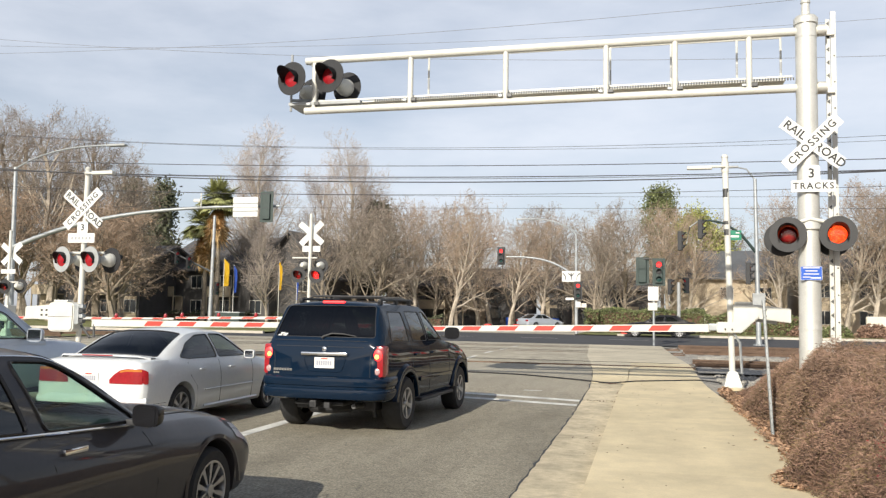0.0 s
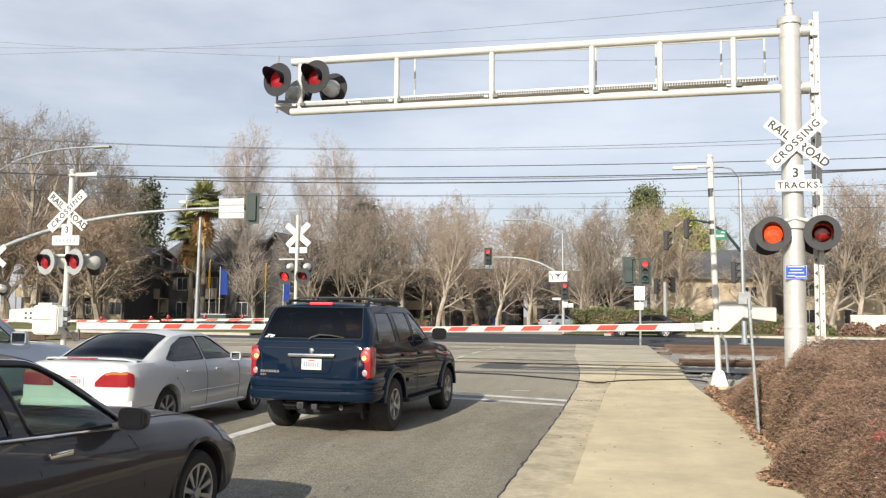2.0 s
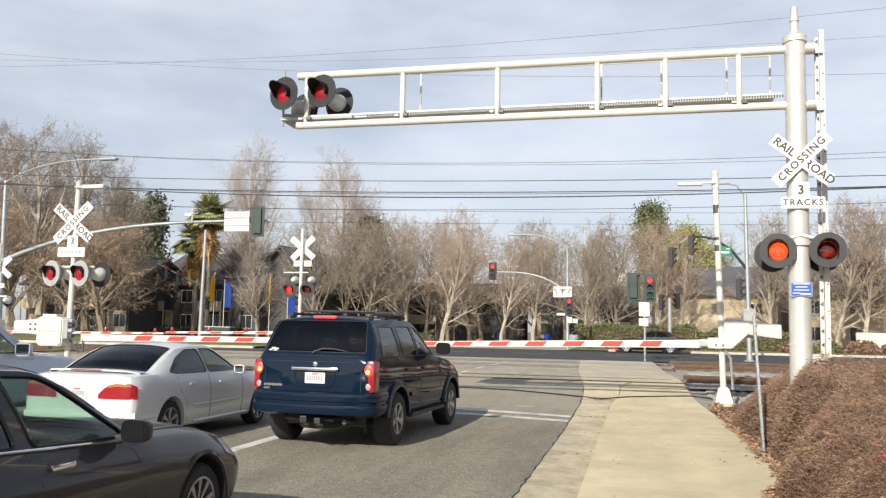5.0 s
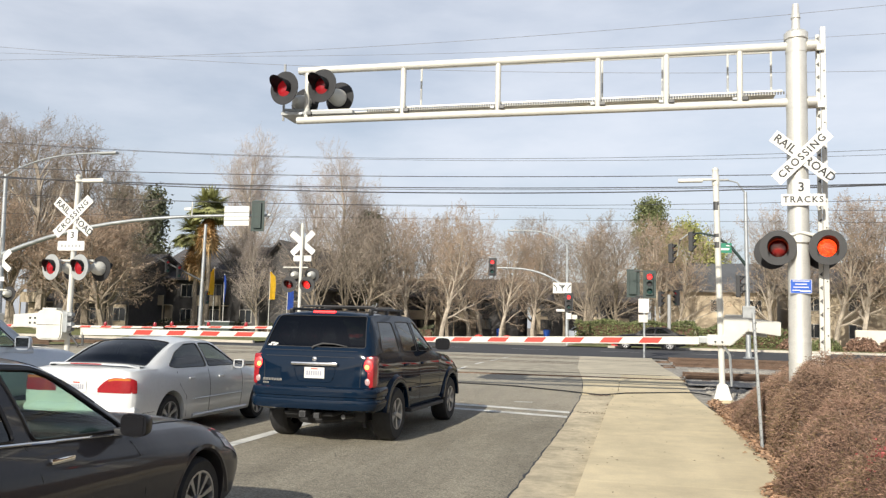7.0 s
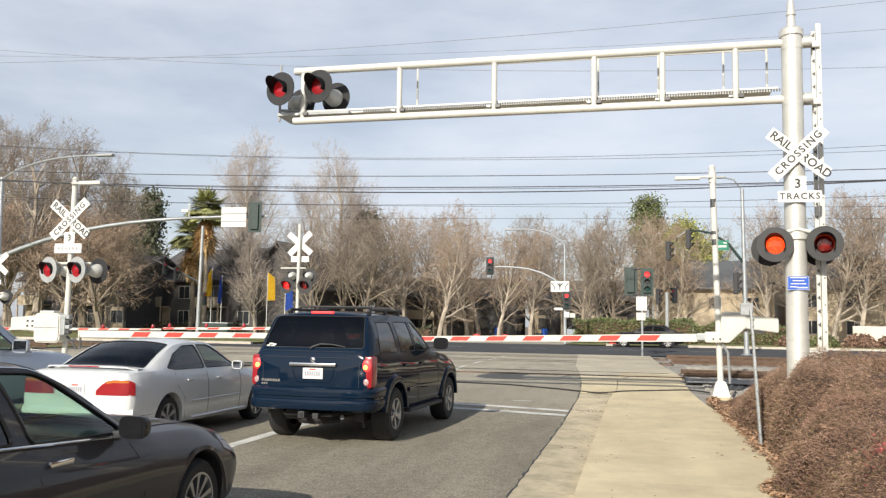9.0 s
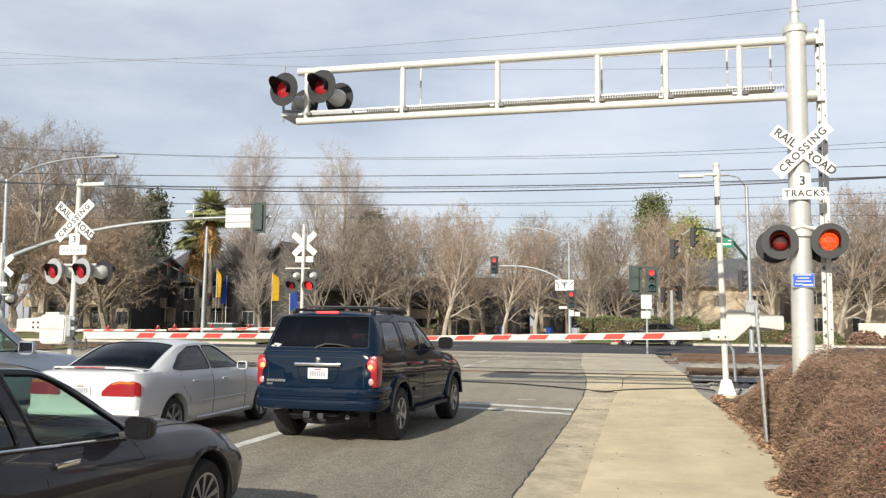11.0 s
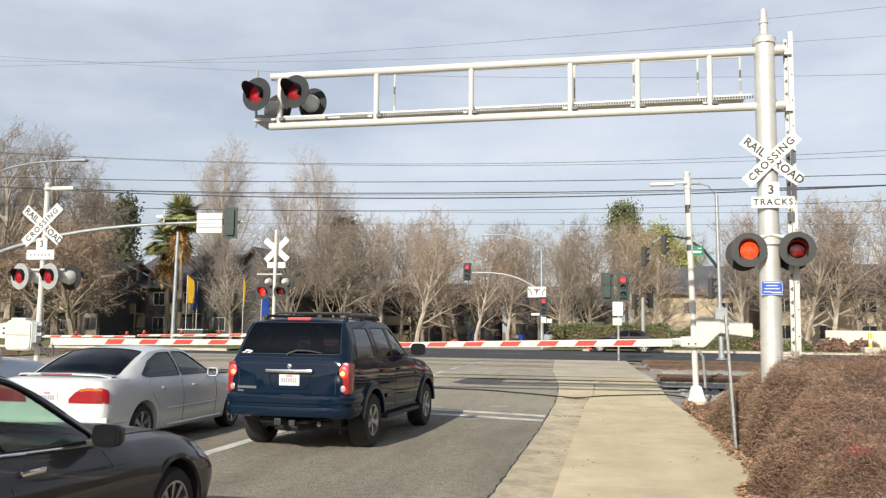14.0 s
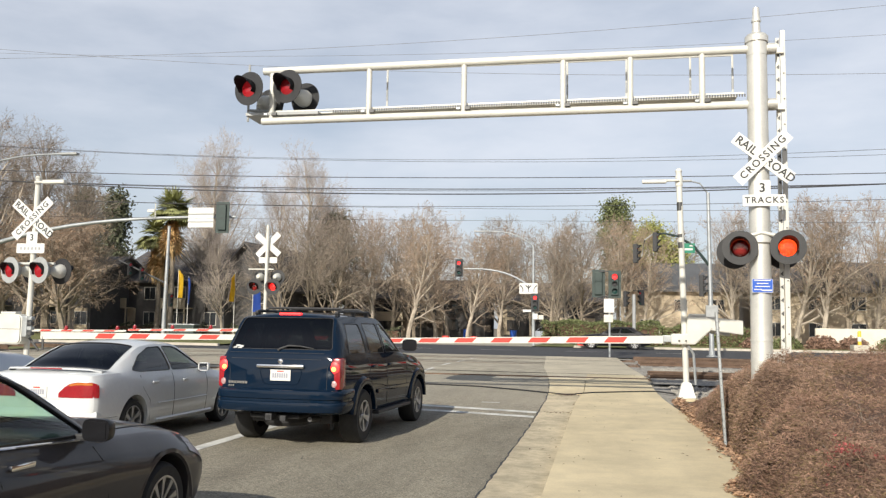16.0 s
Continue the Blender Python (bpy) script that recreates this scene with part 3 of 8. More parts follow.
# ---------- railway signals ----------
def signal_lamp(parent, x, y, z, face, back=BLACK_PAINT, r=0.305, hood=0.30, lens=RED_LENS, flash=False, turn=0.0, housing=GREY_PAINT, glow=None, bore=0.5):
    """A round flashing lamp: back disc, visor, lens and housing. face: -1 looks to -y, 1 to +y. Returns the turning
    stand-in ball, if any.
    """
    base = Matrix.Translation((x, y, z)) @ pose(0, 0, 0, 0, 0, turn + (0 if face < 0 else 180)) @ pose(0, 0, 0, 90, 0, 0)
    lr = r * bore
    glow = glow or DIODES
    bm = lathe([(lr, 0.0), (r, 0.0), (r, -0.012), (lr, -0.012), (lr, 0.0)], 32, base)
    disc = part("backing_disc", bm, back, parent)
    bm = bmesh.new()
    n = 18
    rings = []
    for j, d in enumerate((0.0, hood)):
        ring = []
        for k in range(n + 1):
            a = radians(-35) + radians(250) * k / n
            reach = d * (0.35 + 0.65 * max(0.0, math.sin(a)) ** 0.7) if j else 0.0
            ring.append(bm.verts.new((lr * 1.02 * math.cos(a), lr * 1.02 * math.sin(a), reach)))
        rings.append(ring)
    for k in range(n):
        bm.faces.new((rings[0][k], rings[0][k + 1], rings[1][k + 1], rings[1][k]))
    bmesh.ops.solidify(bm, geom=bm.faces[:], thickness=0.006)
    bmesh.ops.transform(bm, matrix=base, verts=bm.verts)
    part("visor", bm, BLACK_PAINT, parent, smooth=True)
    bm = lathe([(lr * 1.05, -0.013), (lr * 1.1, -0.06), (lr * 0.9, -0.2), (lr * 0.45, -0.31), (0.0, -0.33)], 24, base)
    part("housing", bm, housing, parent, smooth=True)
    if not flash:
        bm = lathe([(0, 0.03), (lr * 0.5, 0.024), (lr * 0.85, 0.008), (lr, -0.008)], 24, base)
        part("lens", bm, lens, parent, smooth=True)
        return None
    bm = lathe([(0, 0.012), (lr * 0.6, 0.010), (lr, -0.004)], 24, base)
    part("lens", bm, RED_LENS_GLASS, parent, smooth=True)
    # added ball that imitates flashing by turning about the upright axis: diodes on one side, dark red on the other
    rot = new("flash_stand_in")
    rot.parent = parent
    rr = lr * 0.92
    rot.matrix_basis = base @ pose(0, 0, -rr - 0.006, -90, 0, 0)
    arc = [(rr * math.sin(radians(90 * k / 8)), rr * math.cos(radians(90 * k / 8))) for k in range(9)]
    part("lit_side", lathe(arc, 24, pose(0, 0, 0, 90, 0, 0)), glow, rot, "glowing diode side, turned outward while the lamp counts as lit", smooth=True)
    part("dark_side", lathe(arc, 24, pose(0, 0, 0, -90, 0, 0)), RED_LENS, rot, "dark red side, turned outward while the lamp counts as out", smooth=True)
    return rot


def crossbuck(parent, x, y, z, face=-1, lettered=True, size=1.0):
    """Two crossed white blades with their words."""
    for k, ang in enumerate((-39, 44)):
        L, W = 1.22 * size, 0.23 * size
        yo = y + face * (0.012 + 0.014 * k)
        m = Matrix.Translation((x, yo, z)) @ pose(0, 0, 0, 0, -ang, 0)
        bm = plate([(-L / 2, -W / 2), (L / 2, -W / 2), (L / 2, W / 2), (-L / 2, W / 2)], -0.004, 0.004, m=m)
        blade = part("blade", bm, WHITE_SIGN, parent)
        if lettered:
            turn = pose(0, 0, 0, 90, 0, 0) if face < 0 else pose(0, 0, 0, 90, 0, 180)
            if k == 0:
                for word, off in (("RAIL", -0.36), ("ROAD", 0.37)):
                    letters(word, 0.205 * size, m @ Matrix.Translation((off * size, face * 0.0065, 0)) @ turn, blade, BLACK_LETTER, spacing=1.02)
            else:
                letters("CROSSING", 0.18 * size, m @ Matrix.Translation((0, face * 0.0065, 0)) @ turn, blade, BLACK_LETTER, spacing=1.26)


def sign(parent, name, x, y, z, w, h, material, text=None, size=0.1, face=-1, ink=BLACK_LETTER, label=""):
    r = min(w, h) * 0.08
    out = [(-w / 2 + r, -h / 2), (w / 2 - r, -h / 2), (w / 2, -h / 2 + r), (w / 2, h / 2 - r), (w / 2 - r, h / 2), (-w / 2 + r, h / 2), (-w / 2, h / 2 - r), (-w / 2, -h / 2 + r)]
    bm = plate(out, -0.004, 0.004, m=Matrix.Translation((x, y, z)))
    ob = part(name, bm, material, parent, label)
    if text:
        letters(text, size, Matrix.Translation((x, y + face * 0.0065, z)) @ (pose(0, 0, 0, 90) if face < 0 else pose(0, 0, 0, 90, 0, 180)), ob, ink, spacing=1.25)
    return ob


ROTORS = []   # (stand-in ball, phase): phase 1 is lit first

# cantilever mast
MX, MY = 2.46, 14.0
mast = empty("cantilever_signal", (MX, MY, 0.0), label="silver cantilever mast with truss arm and red flashing railway lamps", category="railway signal")
part("mast_pole", lathe([(0.0, 0), (0.17, 0), (0.165, 1.2), (0.16, 3), (0.155, 6.45), (0.0, 6.45)], 28), ALU, mast, smooth=True)
for z in (1.25, 1.58, 3.2):
    part("band", lathe([(0.15, z), (0.171, z), (0.171, z + 0.03), (0.15, z + 0.03)], 28), ALU, mast, smooth=True)
part("mast_cap", lathe([(0.168, 6.36), (0.182, 6.37), (0.182, 6.46), (0.15, 6.5), (0.07, 6.52), (0.06, 6.7), (0.075, 6.72), (0.06, 6.8), (0.05, 6.95), (0, 6.97)], 24), ALU, mast, smooth=True)
ARM_L = -5.95 - MX
for z, nm in ((5.36, "lower_chord"), (6.27, "upper_chord")):
    part(nm, tube([(0.3, 0, z), (ARM_L, 0, z - 0.04)], 0.066, 14), WHITE_METAL, mast, smooth=True)
    part("clamp", lathe([(0.0, 0.16), (0.09, 0.16), (0.09, 0.28), (0.0, 0.28)], 14, Matrix.Translation((0, 0, z)) @ pose(0, 0, 0, 0, 90, 0)), ALU, mast, smooth=True)
    part("saddle", lathe([(0.155, z - 0.12), (0.1605, z - 0.12), (0.1605, z + 0.12), (0.155, z + 0.12)], 28), ALU, mast, smooth=True)
for x in (1.61, 0.47, -0.63, -2.31, -3.99, -5.78):
    part("strut", tube([(x - MX, 0, 5.36), (x - MX, 0, 6.27)], 0.048, 10), WHITE_METAL, mast, smooth=True)
    part("bracket", box(x - MX + 0.03, x - MX + 0.12, -0.09, -0.03, 5.4, 5.46, 0.006), DARK_STEEL, mast)
    part("bracket", box(x - MX - 0.12, x - MX - 0.05, -0.08, -0.03, 5.41, 5.45, 0.006), GALV, mast)
for x in (2.15, 1.47, 0.42, -0.58, -3.78):
    part("rear_stay", tube([(x - MX, 0.45, 5.5), (x - MX, 0.45, 6.33)], 0.018, 6), WHITE_METAL, mast)
    part("stay_band", tube([(x - MX, 0.45, 5.74), (x - MX, 0.45, 5.92)], 0.0195, 6), GREY_PAINT, mast)
# grating walkway behind the lower chord
bm = bmesh.new()
box(ARM_L + 0.2, -0.3, 0.08, 0.62, 5.445, 5.475, bm=bm)
box(ARM_L + 0.2, -0.2, 0.05, 0.075, 5.485, 5.515, bm=bm)
for v in bm.verts:
    v.co.z += 0.07 * (v.co.x - ARM_L) / -ARM_L
part("walkway", bm, WHITE_METAL, mast)
me = mesh_of(box(-0.011, 0.011, -0.004, 0.004, 0, 0.045), DARK_STEEL)
for k in range(166):
    x = ARM_L + 1.3 + k * 0.042
    ob = new("grating_tooth", me)
    ob.parent = mast
    ob.matrix_basis = pose(x, 0.06, 5.44 + 0.07 * (x - ARM_L) / -ARM_L)
bm = tube([(ARM_L + 0.3, 0.45, 6.33), (-0.3, 0.45, 6.33)], 0.02, 6)
part("handrail", bm, WHITE_METAL, mast)
# perforated ladder rail beside the mast
lx = 2.85 - MX
part("ladder_rail", box(lx + 0.005, lx + 0.08, 0.16, 0.2, 1.4, 6.62, 0.004), WHITE_METAL, mast)
part("ladder_rail", box(lx - 0.065, lx - 0.004, 0.18, 0.22, 1.4, 6.5, 0.004), WHITE_METAL, mast)
for k in range(24):
    z = 1.6 + k * 0.21
    part("notch", plate([(lx - 0.06, z), (lx - 0.015, z - 0.04), (lx - 0.015, z + 0.04)], 0.174, 0.179), DARK_STEEL, mast)
    if k % 2 == 0:
        part("ladder_bolt", lathe([(0, 0.0), (0.012, 0.0), (0.012, 0.01), (0, 0.012)], 8, Matrix.Translation((lx + 0.05, 0.159, z + 0.1)) @ pose(0, 0, 0, 90)), DARK_STEEL, mast)
for z in (5.34, 6.27):
    part("ladder_bracket", box(0.15, lx + 0.05, 0.1, 0.17, z - 0.05, z + 0.05, 0.01), ALU, mast)
part("junction_box", box(0.20, 0.40, 0.2, 0.4, 0.9, 1.41, 0.02), WHITE_METAL, mast)
# signs on the mast
crossbuck(mast, 2.49 - MX, -0.19, 4.45, size=0.88)
sign(mast, "number_plate_sign", 2.475 - MX, -0.185, 3.97, 0.25, 0.25, WHITE_SIGN, "3", 0.2, label="white plate with the number 3")
sign(mast, "tracks_plate", 2.50 - MX, -0.195, 3.775, 0.64, 0.18, WHITE_SIGN, "TRACKS", 0.135, label="white plate reading TRACKS")
blue = sign(mast, "notice", 2.455 - MX, -0.175, 2.44, 0.31, 0.215, SIGN_BLUE, label="small blue emergency notice")
for j, (w, dx) in enumerate(((0.24, 0), (0.17, 0), (0.22, 0), (0.11, -0.07))):
    part("bar", box(2.455 - MX + dx - w / 2, 2.455 - MX + dx + w / 2, -0.182, -0.18, 2.515 - j * 0.047, 2.53 - j * 0.047), WHITE_SIGN, blue)
part("bar", box(2.44 - MX, 2.59 - MX, -0.182, -0.18, 2.36, 2.38), WHITE_SIGN, blue)
for xa, xb, za, zb in ((2.302, 2.608, 2.541, 2.546), (2.302, 2.608, 2.334, 2.339), (2.302, 2.307, 2.339, 2.541), (2.603, 2.608, 2.339, 2.541)):
    part("border", box(xa - MX, xb - MX, -0.182, -0.18, za, zb), WHITE_SIGN, blue)
# lamps on the mast
part("crossarm", tube([(2.2 - MX, -0.12, 3.2), (2.45 - MX, -0.2, 3.27), (2.8 - MX, -0.12, 3.2)], 0.03, 10), WHITE_METAL, mast, smooth=True)
part("crossarm_clamp", lathe([(0.165, 3.1), (0.2, 3.12), (0.2, 3.24), (0.165, 3.26)], 24), ALU, mast, smooth=True)
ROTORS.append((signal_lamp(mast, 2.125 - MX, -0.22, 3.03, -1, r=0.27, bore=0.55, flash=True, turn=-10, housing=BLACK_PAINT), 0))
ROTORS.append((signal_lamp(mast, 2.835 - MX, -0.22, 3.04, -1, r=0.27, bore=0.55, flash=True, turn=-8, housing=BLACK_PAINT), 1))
signal_lamp(mast, 2.10 - MX, 0.24, 3.0, 1, r=0.27, housing=BLACK_PAINT, lens=RED_LENS)
signal_lamp(mast, 2.85 - MX, 0.24, 3.0, 1, r=0.27, housing=BLACK_PAINT, lens=RED_LENS)
# lamps at the arm's end
for x, y, z, f, tn in ((-6.10, -0.3, 5.84, -1, -14), (-5.46, -0.12, 5.91, -1, -14), (-5.98, 0.4, 5.72, 1, -14), (-5.34, 0.5, 5.84, 1, -14)):
    signal_lamp(mast, x - MX, y, z, f, r=0.30, turn=tn, lens=RED_SOFT if (f < 0 and x < -6) else RED_LENS, housing=WHITE_METAL, hood=0.33)
bm = bmesh.new()
tube([(-6.27 - MX, 0.1, 5.35), (-6.27 - MX, 0.1, 6.4)], 0.022, 6, bm=bm)
tube([(-6.27 - MX, 0.1, 5.55), (-5.0 - MX, 0.12, 5.47)], 0.03, 6, bm=bm)
tube([(-5.9 - MX, 0.0, 6.2), (-5.55 - MX, 0.1, 6.0)], 0.03, 6, bm=bm)
part("lamp_bracket", bm, GREY_PAINT, mast)
part("lamp_platform", box(-6.25 - MX, -4.9 - MX, -0.05, 0.6, 5.42, 5.47), GREY_PAINT, mast)


def gate_arm(parent, x0, x1, y, z0, z1, lamps=0, h=0.085, first=0.0):
    """A striped barrier arm from the pivot to its tip."""
    n = max(6, int((abs(x1 - x0) - first) / 0.44))
    w = first / abs(x1 - x0)
    P = lambda t: (x0 + (x1 - x0) * t, z0 + (z1 - z0) * t)
    bm = bmesh.new()
    (xa, za), (xb, zb) = P(0), P(1)
    hb = h * 0.62
    plate([(xa, za - h), (xb, zb - hb), (xb, zb + hb), (xa, za + h)], y - 0.028, y + 0.028, bm=bm)
    arm = part("barrier_arm", bm, WHITE_METAL, parent, "white barrier arm with red stripes")
    for k in range(n):
        if k % 2:
            continue
        t0, t1 = w + (1 - w) * k / n, w + (1 - w) * (k + 1) / n
        (xa, za), (xb, zb) = P(t0), P(t1)
        ha, hb2 = h + (h * 0.62 - h) * t0, h + (h * 0.62 - h) * t1
        s = -0.05
        for face in (-1, 1):
            bm = plate([(xa + s, za - ha * 0.76), (xb + s, zb - hb2 * 0.76), (xb - s, zb + hb2 * 0.76), (xa - s, za + ha * 0.76)], y + face * 0.029, y + face * 0.032)
            part("stripe", bm, RED_STRIPE, arm)
    for k in range(lamps):
        t = 0.35 + 0.6 * k / max(1, lamps - 1)
        x, z = P(t)
        part("arm_lamp", lathe([(0, 0), (0.07, 0), (0.075, 0.06), (0.05, 0.15), (0, 0.16)], 12, Matrix.Translation((x, y, z + h * 0.7))), RED_LENS, arm, smooth=True)
    return arm


def gate_base(parent, x, y, zb):
    bm = bmesh.new()
    lathe([(0, 0), (0.25, 0), (0.25, 0.05), (0.22, 0.06), (0, 0.06)], 20, Matrix.Translation((x, y, zb)), bm=bm)
    part("footing", bm, CONCRETE, parent, smooth=True)
    bm = bmesh.new()
    a, b = 0.2, 0.1
    lo = [bm.verts.new((x + sx * a, y + sy * a, zb + 0.06)) for sx, sy in ((-1, -1), (1, -1), (1, 1), (-1, 1))]
    hi = [bm.verts.new((x + sx * b, y + sy * b, zb + 0.42)) for sx, sy in ((-1, -1), (1, -1), (1, 1), (-1, 1))]
    for k in range(4):
        bm.faces.new((lo[k], lo[(k + 1) % 4], hi[(k + 1) % 4], hi[k]))
    bm.faces.new(hi)
    bm.faces.new(lo[::-1])
    bmesh.ops.bevel(bm, geom=bm.edges[:], offset=0.02, segments=2, affect="EDGES")
    part("base_casting", bm, WHITE_METAL, parent)


# entry gate beside the footpath
GX, GY = 1.92, 20.4
gate = empty("crossing_gate", (0, 0, 0), label="white crossing gate with lowered red-striped arm beside the footpath", category="crossing gate")
gzb = height(GY) - 0.02
gate_base(gate, GX, GY, gzb)
part("gate_pole", tube([(GX, GY, gzb + 0.3), (GX - 0.13, GY, 5.45)], 0.068, 16), WHITE_METAL, gate, smooth=True)
for z, hgt in ((3.65, 0.14), (3.9, 0.08), (4.53, 0.2)):
    dx = -0.13 * (z - gzb) / 5.2
    part("pole_band", tube([(GX + dx, GY, z), (GX + dx - 0.003, GY, z + hgt)], 0.0695, 16), DARK_STEEL, gate, smooth=True)
part("pole_cap", lathe([(0.075, 0), (0.08, 0.03), (0.05, 0.08), (0, 0.09)], 14, Matrix.Translation((GX - 0.13, GY, 5.45))), WHITE_METAL, gate, smooth=True)
bm = tube([(GX - 0.13, GY - 0.1, 5.24), (GX - 0.85, GY - 0.12, 5.23)], 0.03, 8)
part("lamp_arm", bm, WHITE_METAL, gate)
part("lamp_head", box(GX - 0.98, GX - 0.42, GY - 0.2, GY - 0.06, 5.17, 5.25, 0.02), WHITE_METAL, gate)
part("lamp_strap", lathe([(0.07, 5.12), (0.085, 5.12), (0.085, 5.36), (0.07, 5.36)], 14, Matrix.Translation((GX - 0.125, GY, 0))), WHITE_METAL, gate)
yf = GY - 0.22
bm = plate([(1.60, 1.62), (2.12, 1.62), (2.5, 1.98), (2.5, 2.26), (1.95, 2.26), (1.95, 1.86), (1.6, 1.86)], yf, yf + 0.34)
bmesh.ops.bevel(bm, geom=bm.edges[:], offset=0.018, segments=2, affect="EDGES")
bmesh.ops.translate(bm, verts=bm.verts, vec=(-0.02, 0, -0.2))
part("mechanism_box", bm, WHITE_METAL, gate)
part("mechanism_lid", box(1.98, 2.34, yf + 0.02, yf + 0.32, 2.06, 2.12, 0.02), WHITE_METAL, gate)
bm = plate([(2.36, 1.76), (3.16, 1.66), (3.16, 1.98), (2.4, 2.06)], yf + 0.05, yf + 0.12)
bmesh.ops.bevel(bm, geom=bm.edges[:], offset=0.012, segments=2, affect="EDGES")
part("counterweight", bm, WHITE_METAL, gate)
bm = plate([(2.3, 1.7), (2.9, 1.62), (2.9, 1.86), (2.3, 1.92)], yf + 0.3, yf + 0.37)
part("counterweight", bm, WHITE_METAL, gate)
for k, (bx, bz) in enumerate(((2.46, 1.97), (2.46, 1.83), (2.62, 1.95), (2.62, 1.81), (1.75, 1.5), (1.9, 1.5))):
    part("bolt", lathe([(0, 0), (0.022, 0), (0.022, 0.03), (0, 0.03)], 8, Matrix.Translation((bx, yf + 0.05 if k < 4 else yf, bz)) @ pose(0, 0, 0, 90)), DARK_STEEL, gate)
part("conduit", tube([(GX + 0.02, GY - 0.1, 1.42), (GX + 0.16, GY - 0.06, 1.2), (GX + 0.2, GY - 0.06, 0.5)], 0.03, 8), GALV, gate, smooth=True)
part("arm_bracket", box(1.40, 1.66, GY - 0.1, GY + 0.06, 1.46, 1.62, 0.02), GALV, gate)
gate_arm(gate, 1.45, -6.6, GY, 1.52, 1.34, first=0.9, h=0.09)

def rounded_box(x0, x1, z0, z1, r):
    out = []
    for cx, cz, a0 in ((x1 - r, z0 + r, -90), (x1 - r, z1 - r, 0), (x0 + r, z1 - r, 90), (x0 + r, z0 + r, 180)):
        for k in range(5):
            a = radians(a0 + 22.5 * k)
            out.append((cx + r * math.cos(a), cz + r * math.sin(a)))
    return out


# median gate
LX, LY = -13.69, 18.5
lz = height(LY) + 0.14
mg = empty("median_gate_signal", (0, 0, 0), label="white railway crossing signal with gate on the median", category="railway signal")
gate_base(mg, LX, LY, lz)
part("signal_pole", tube([(LX - 0.03, LY, lz + 0.3), (LX + 0.02, LY, 5.2)], 0.066, 16), WHITE_METAL, mg, smooth=True)
part("pole_cap", lathe([(0.072, 0), (0.08, 0.03), (0.05, 0.07), (0, 0.08)], 14, Matrix.Translation((LX + 0.02, LY, 5.2))), WHITE_METAL, mg, smooth=True)
part("lamp_arm", tube([(LX, LY - 0.1, 5.1), (LX + 0.5, LY - 0.1, 5.1)], 0.03, 8), WHITE_METAL, mg)
part("lamp_head", box(LX + 0.25, LX + 0.85, LY - 0.2, LY - 0.05, 5.05, 5.14, 0.02), WHITE_METAL, mg)
crossbuck(mg, LX, LY - 0.09, 4.2, size=1.07)
sign(mg, "number_plate_sign", LX, LY - 0.085, 3.73, 0.3, 0.3, WHITE_SIGN, "3", 0.22, label="white plate with the number 3")
sign(mg, "tracks_plate", LX - 0.02, LY - 0.09, 3.47, 0.76, 0.24, WHITE_SIGN, label="white plate with faded lettering")
for k in range(6):
    part("bar", box(LX - 0.3 + k * 0.1, LX - 0.25 + k * 0.1, LY - 0.098, LY - 0.095, 3.43, 3.5), GREY_PAINT, mg)
part("crossarm", tube([(LX - 0.55, LY, 3.1), (LX + 0.6, LY, 3.1)], 0.035, 10), WHITE_METAL, mg, smooth=True)
for dx in (-0.47, 0.33):
    signal_lamp(mg, LX + dx, LY - 0.2, 2.93, -1, back=GREY_PAINT, r=0.32, housing=GREY_PAINT, turn=-16, hood=0.2, bore=0.56, lens=RED_SOFT)
    signal_lamp(mg, LX + dx + 0.28, LY + 0.28, 2.93, 1, r=0.32, housing=WHITE_METAL, turn=-12)
bm = plate(rounded_box(LX - 0.68, LX + 0.04, 1.14, 1.86, 0.12), LY - 0.34, LY - 0.02)
bmesh.ops.bevel(bm, geom=[e for e in bm.edges if abs(e.verts[0].co.y - e.verts[1].co.y) < 1e-4], offset=0.03, segments=2, affect="EDGES")
part("mechanism_box", bm, WHITE_METAL, mg)
part("mechanism_lid", box(LX - 0.56, LX - 0.16, LY - 0.3, LY - 0.06, 1.86, 1.92, 0.02), WHITE_METAL, mg)
part("mechanism_seam", box(LX - 0.66, LX + 0.0, LY - 0.344, LY - 0.341, 1.5, 1.51), PLASTIC_DARK, mg)
bm = plate([(LX - 1.45, 1.44), (LX - 0.62, 1.42), (LX - 0.62, 1.8), (LX - 1.45, 1.74)], LY - 0.2, LY - 0.1)
bmesh.ops.bevel(bm, geom=bm.edges[:], offset=0.015, segments=2, affect="EDGES")
part("counterweight", bm, WHITE_METAL, mg)
for dx in (-0.96, -0.82):
    for dz in (1.54, 1.66):
        part("slot", box(LX + dx - 0.03, LX + dx + 0.03, LY - 0.204, LY - 0.2, dz - 0.025, dz + 0.025), PLASTIC_DARK, mg)
part("gear_case", box(LX - 0.16, LX + 0.16, LY - 0.3, LY - 0.08, 1.32, 1.82, 0.03), GALV, mg)
for k in range(4):
    part("coupling", box(LX + 0.1, LX + 0.26, LY - 0.28, LY - 0.14, 1.36 + k * 0.12, 1.45 + k * 0.12, 0.015), GALV if k % 2 else DARK_STEEL, mg)
part("arm_link", tube([(LX + 0.1, LY - 0.1, 1.3), (LX + 0.34, LY - 0.06, 1.0), (LX + 0.42, LY - 0.02, 1.02), (LX + 0.4, LY, 1.34)], 0.03, 8), DARK_STEEL, mg, smooth=True)
gate_arm(mg, LX + 0.35, LX + 7.6, LY, 1.36, 1.43, first=1.5, h=0.085)

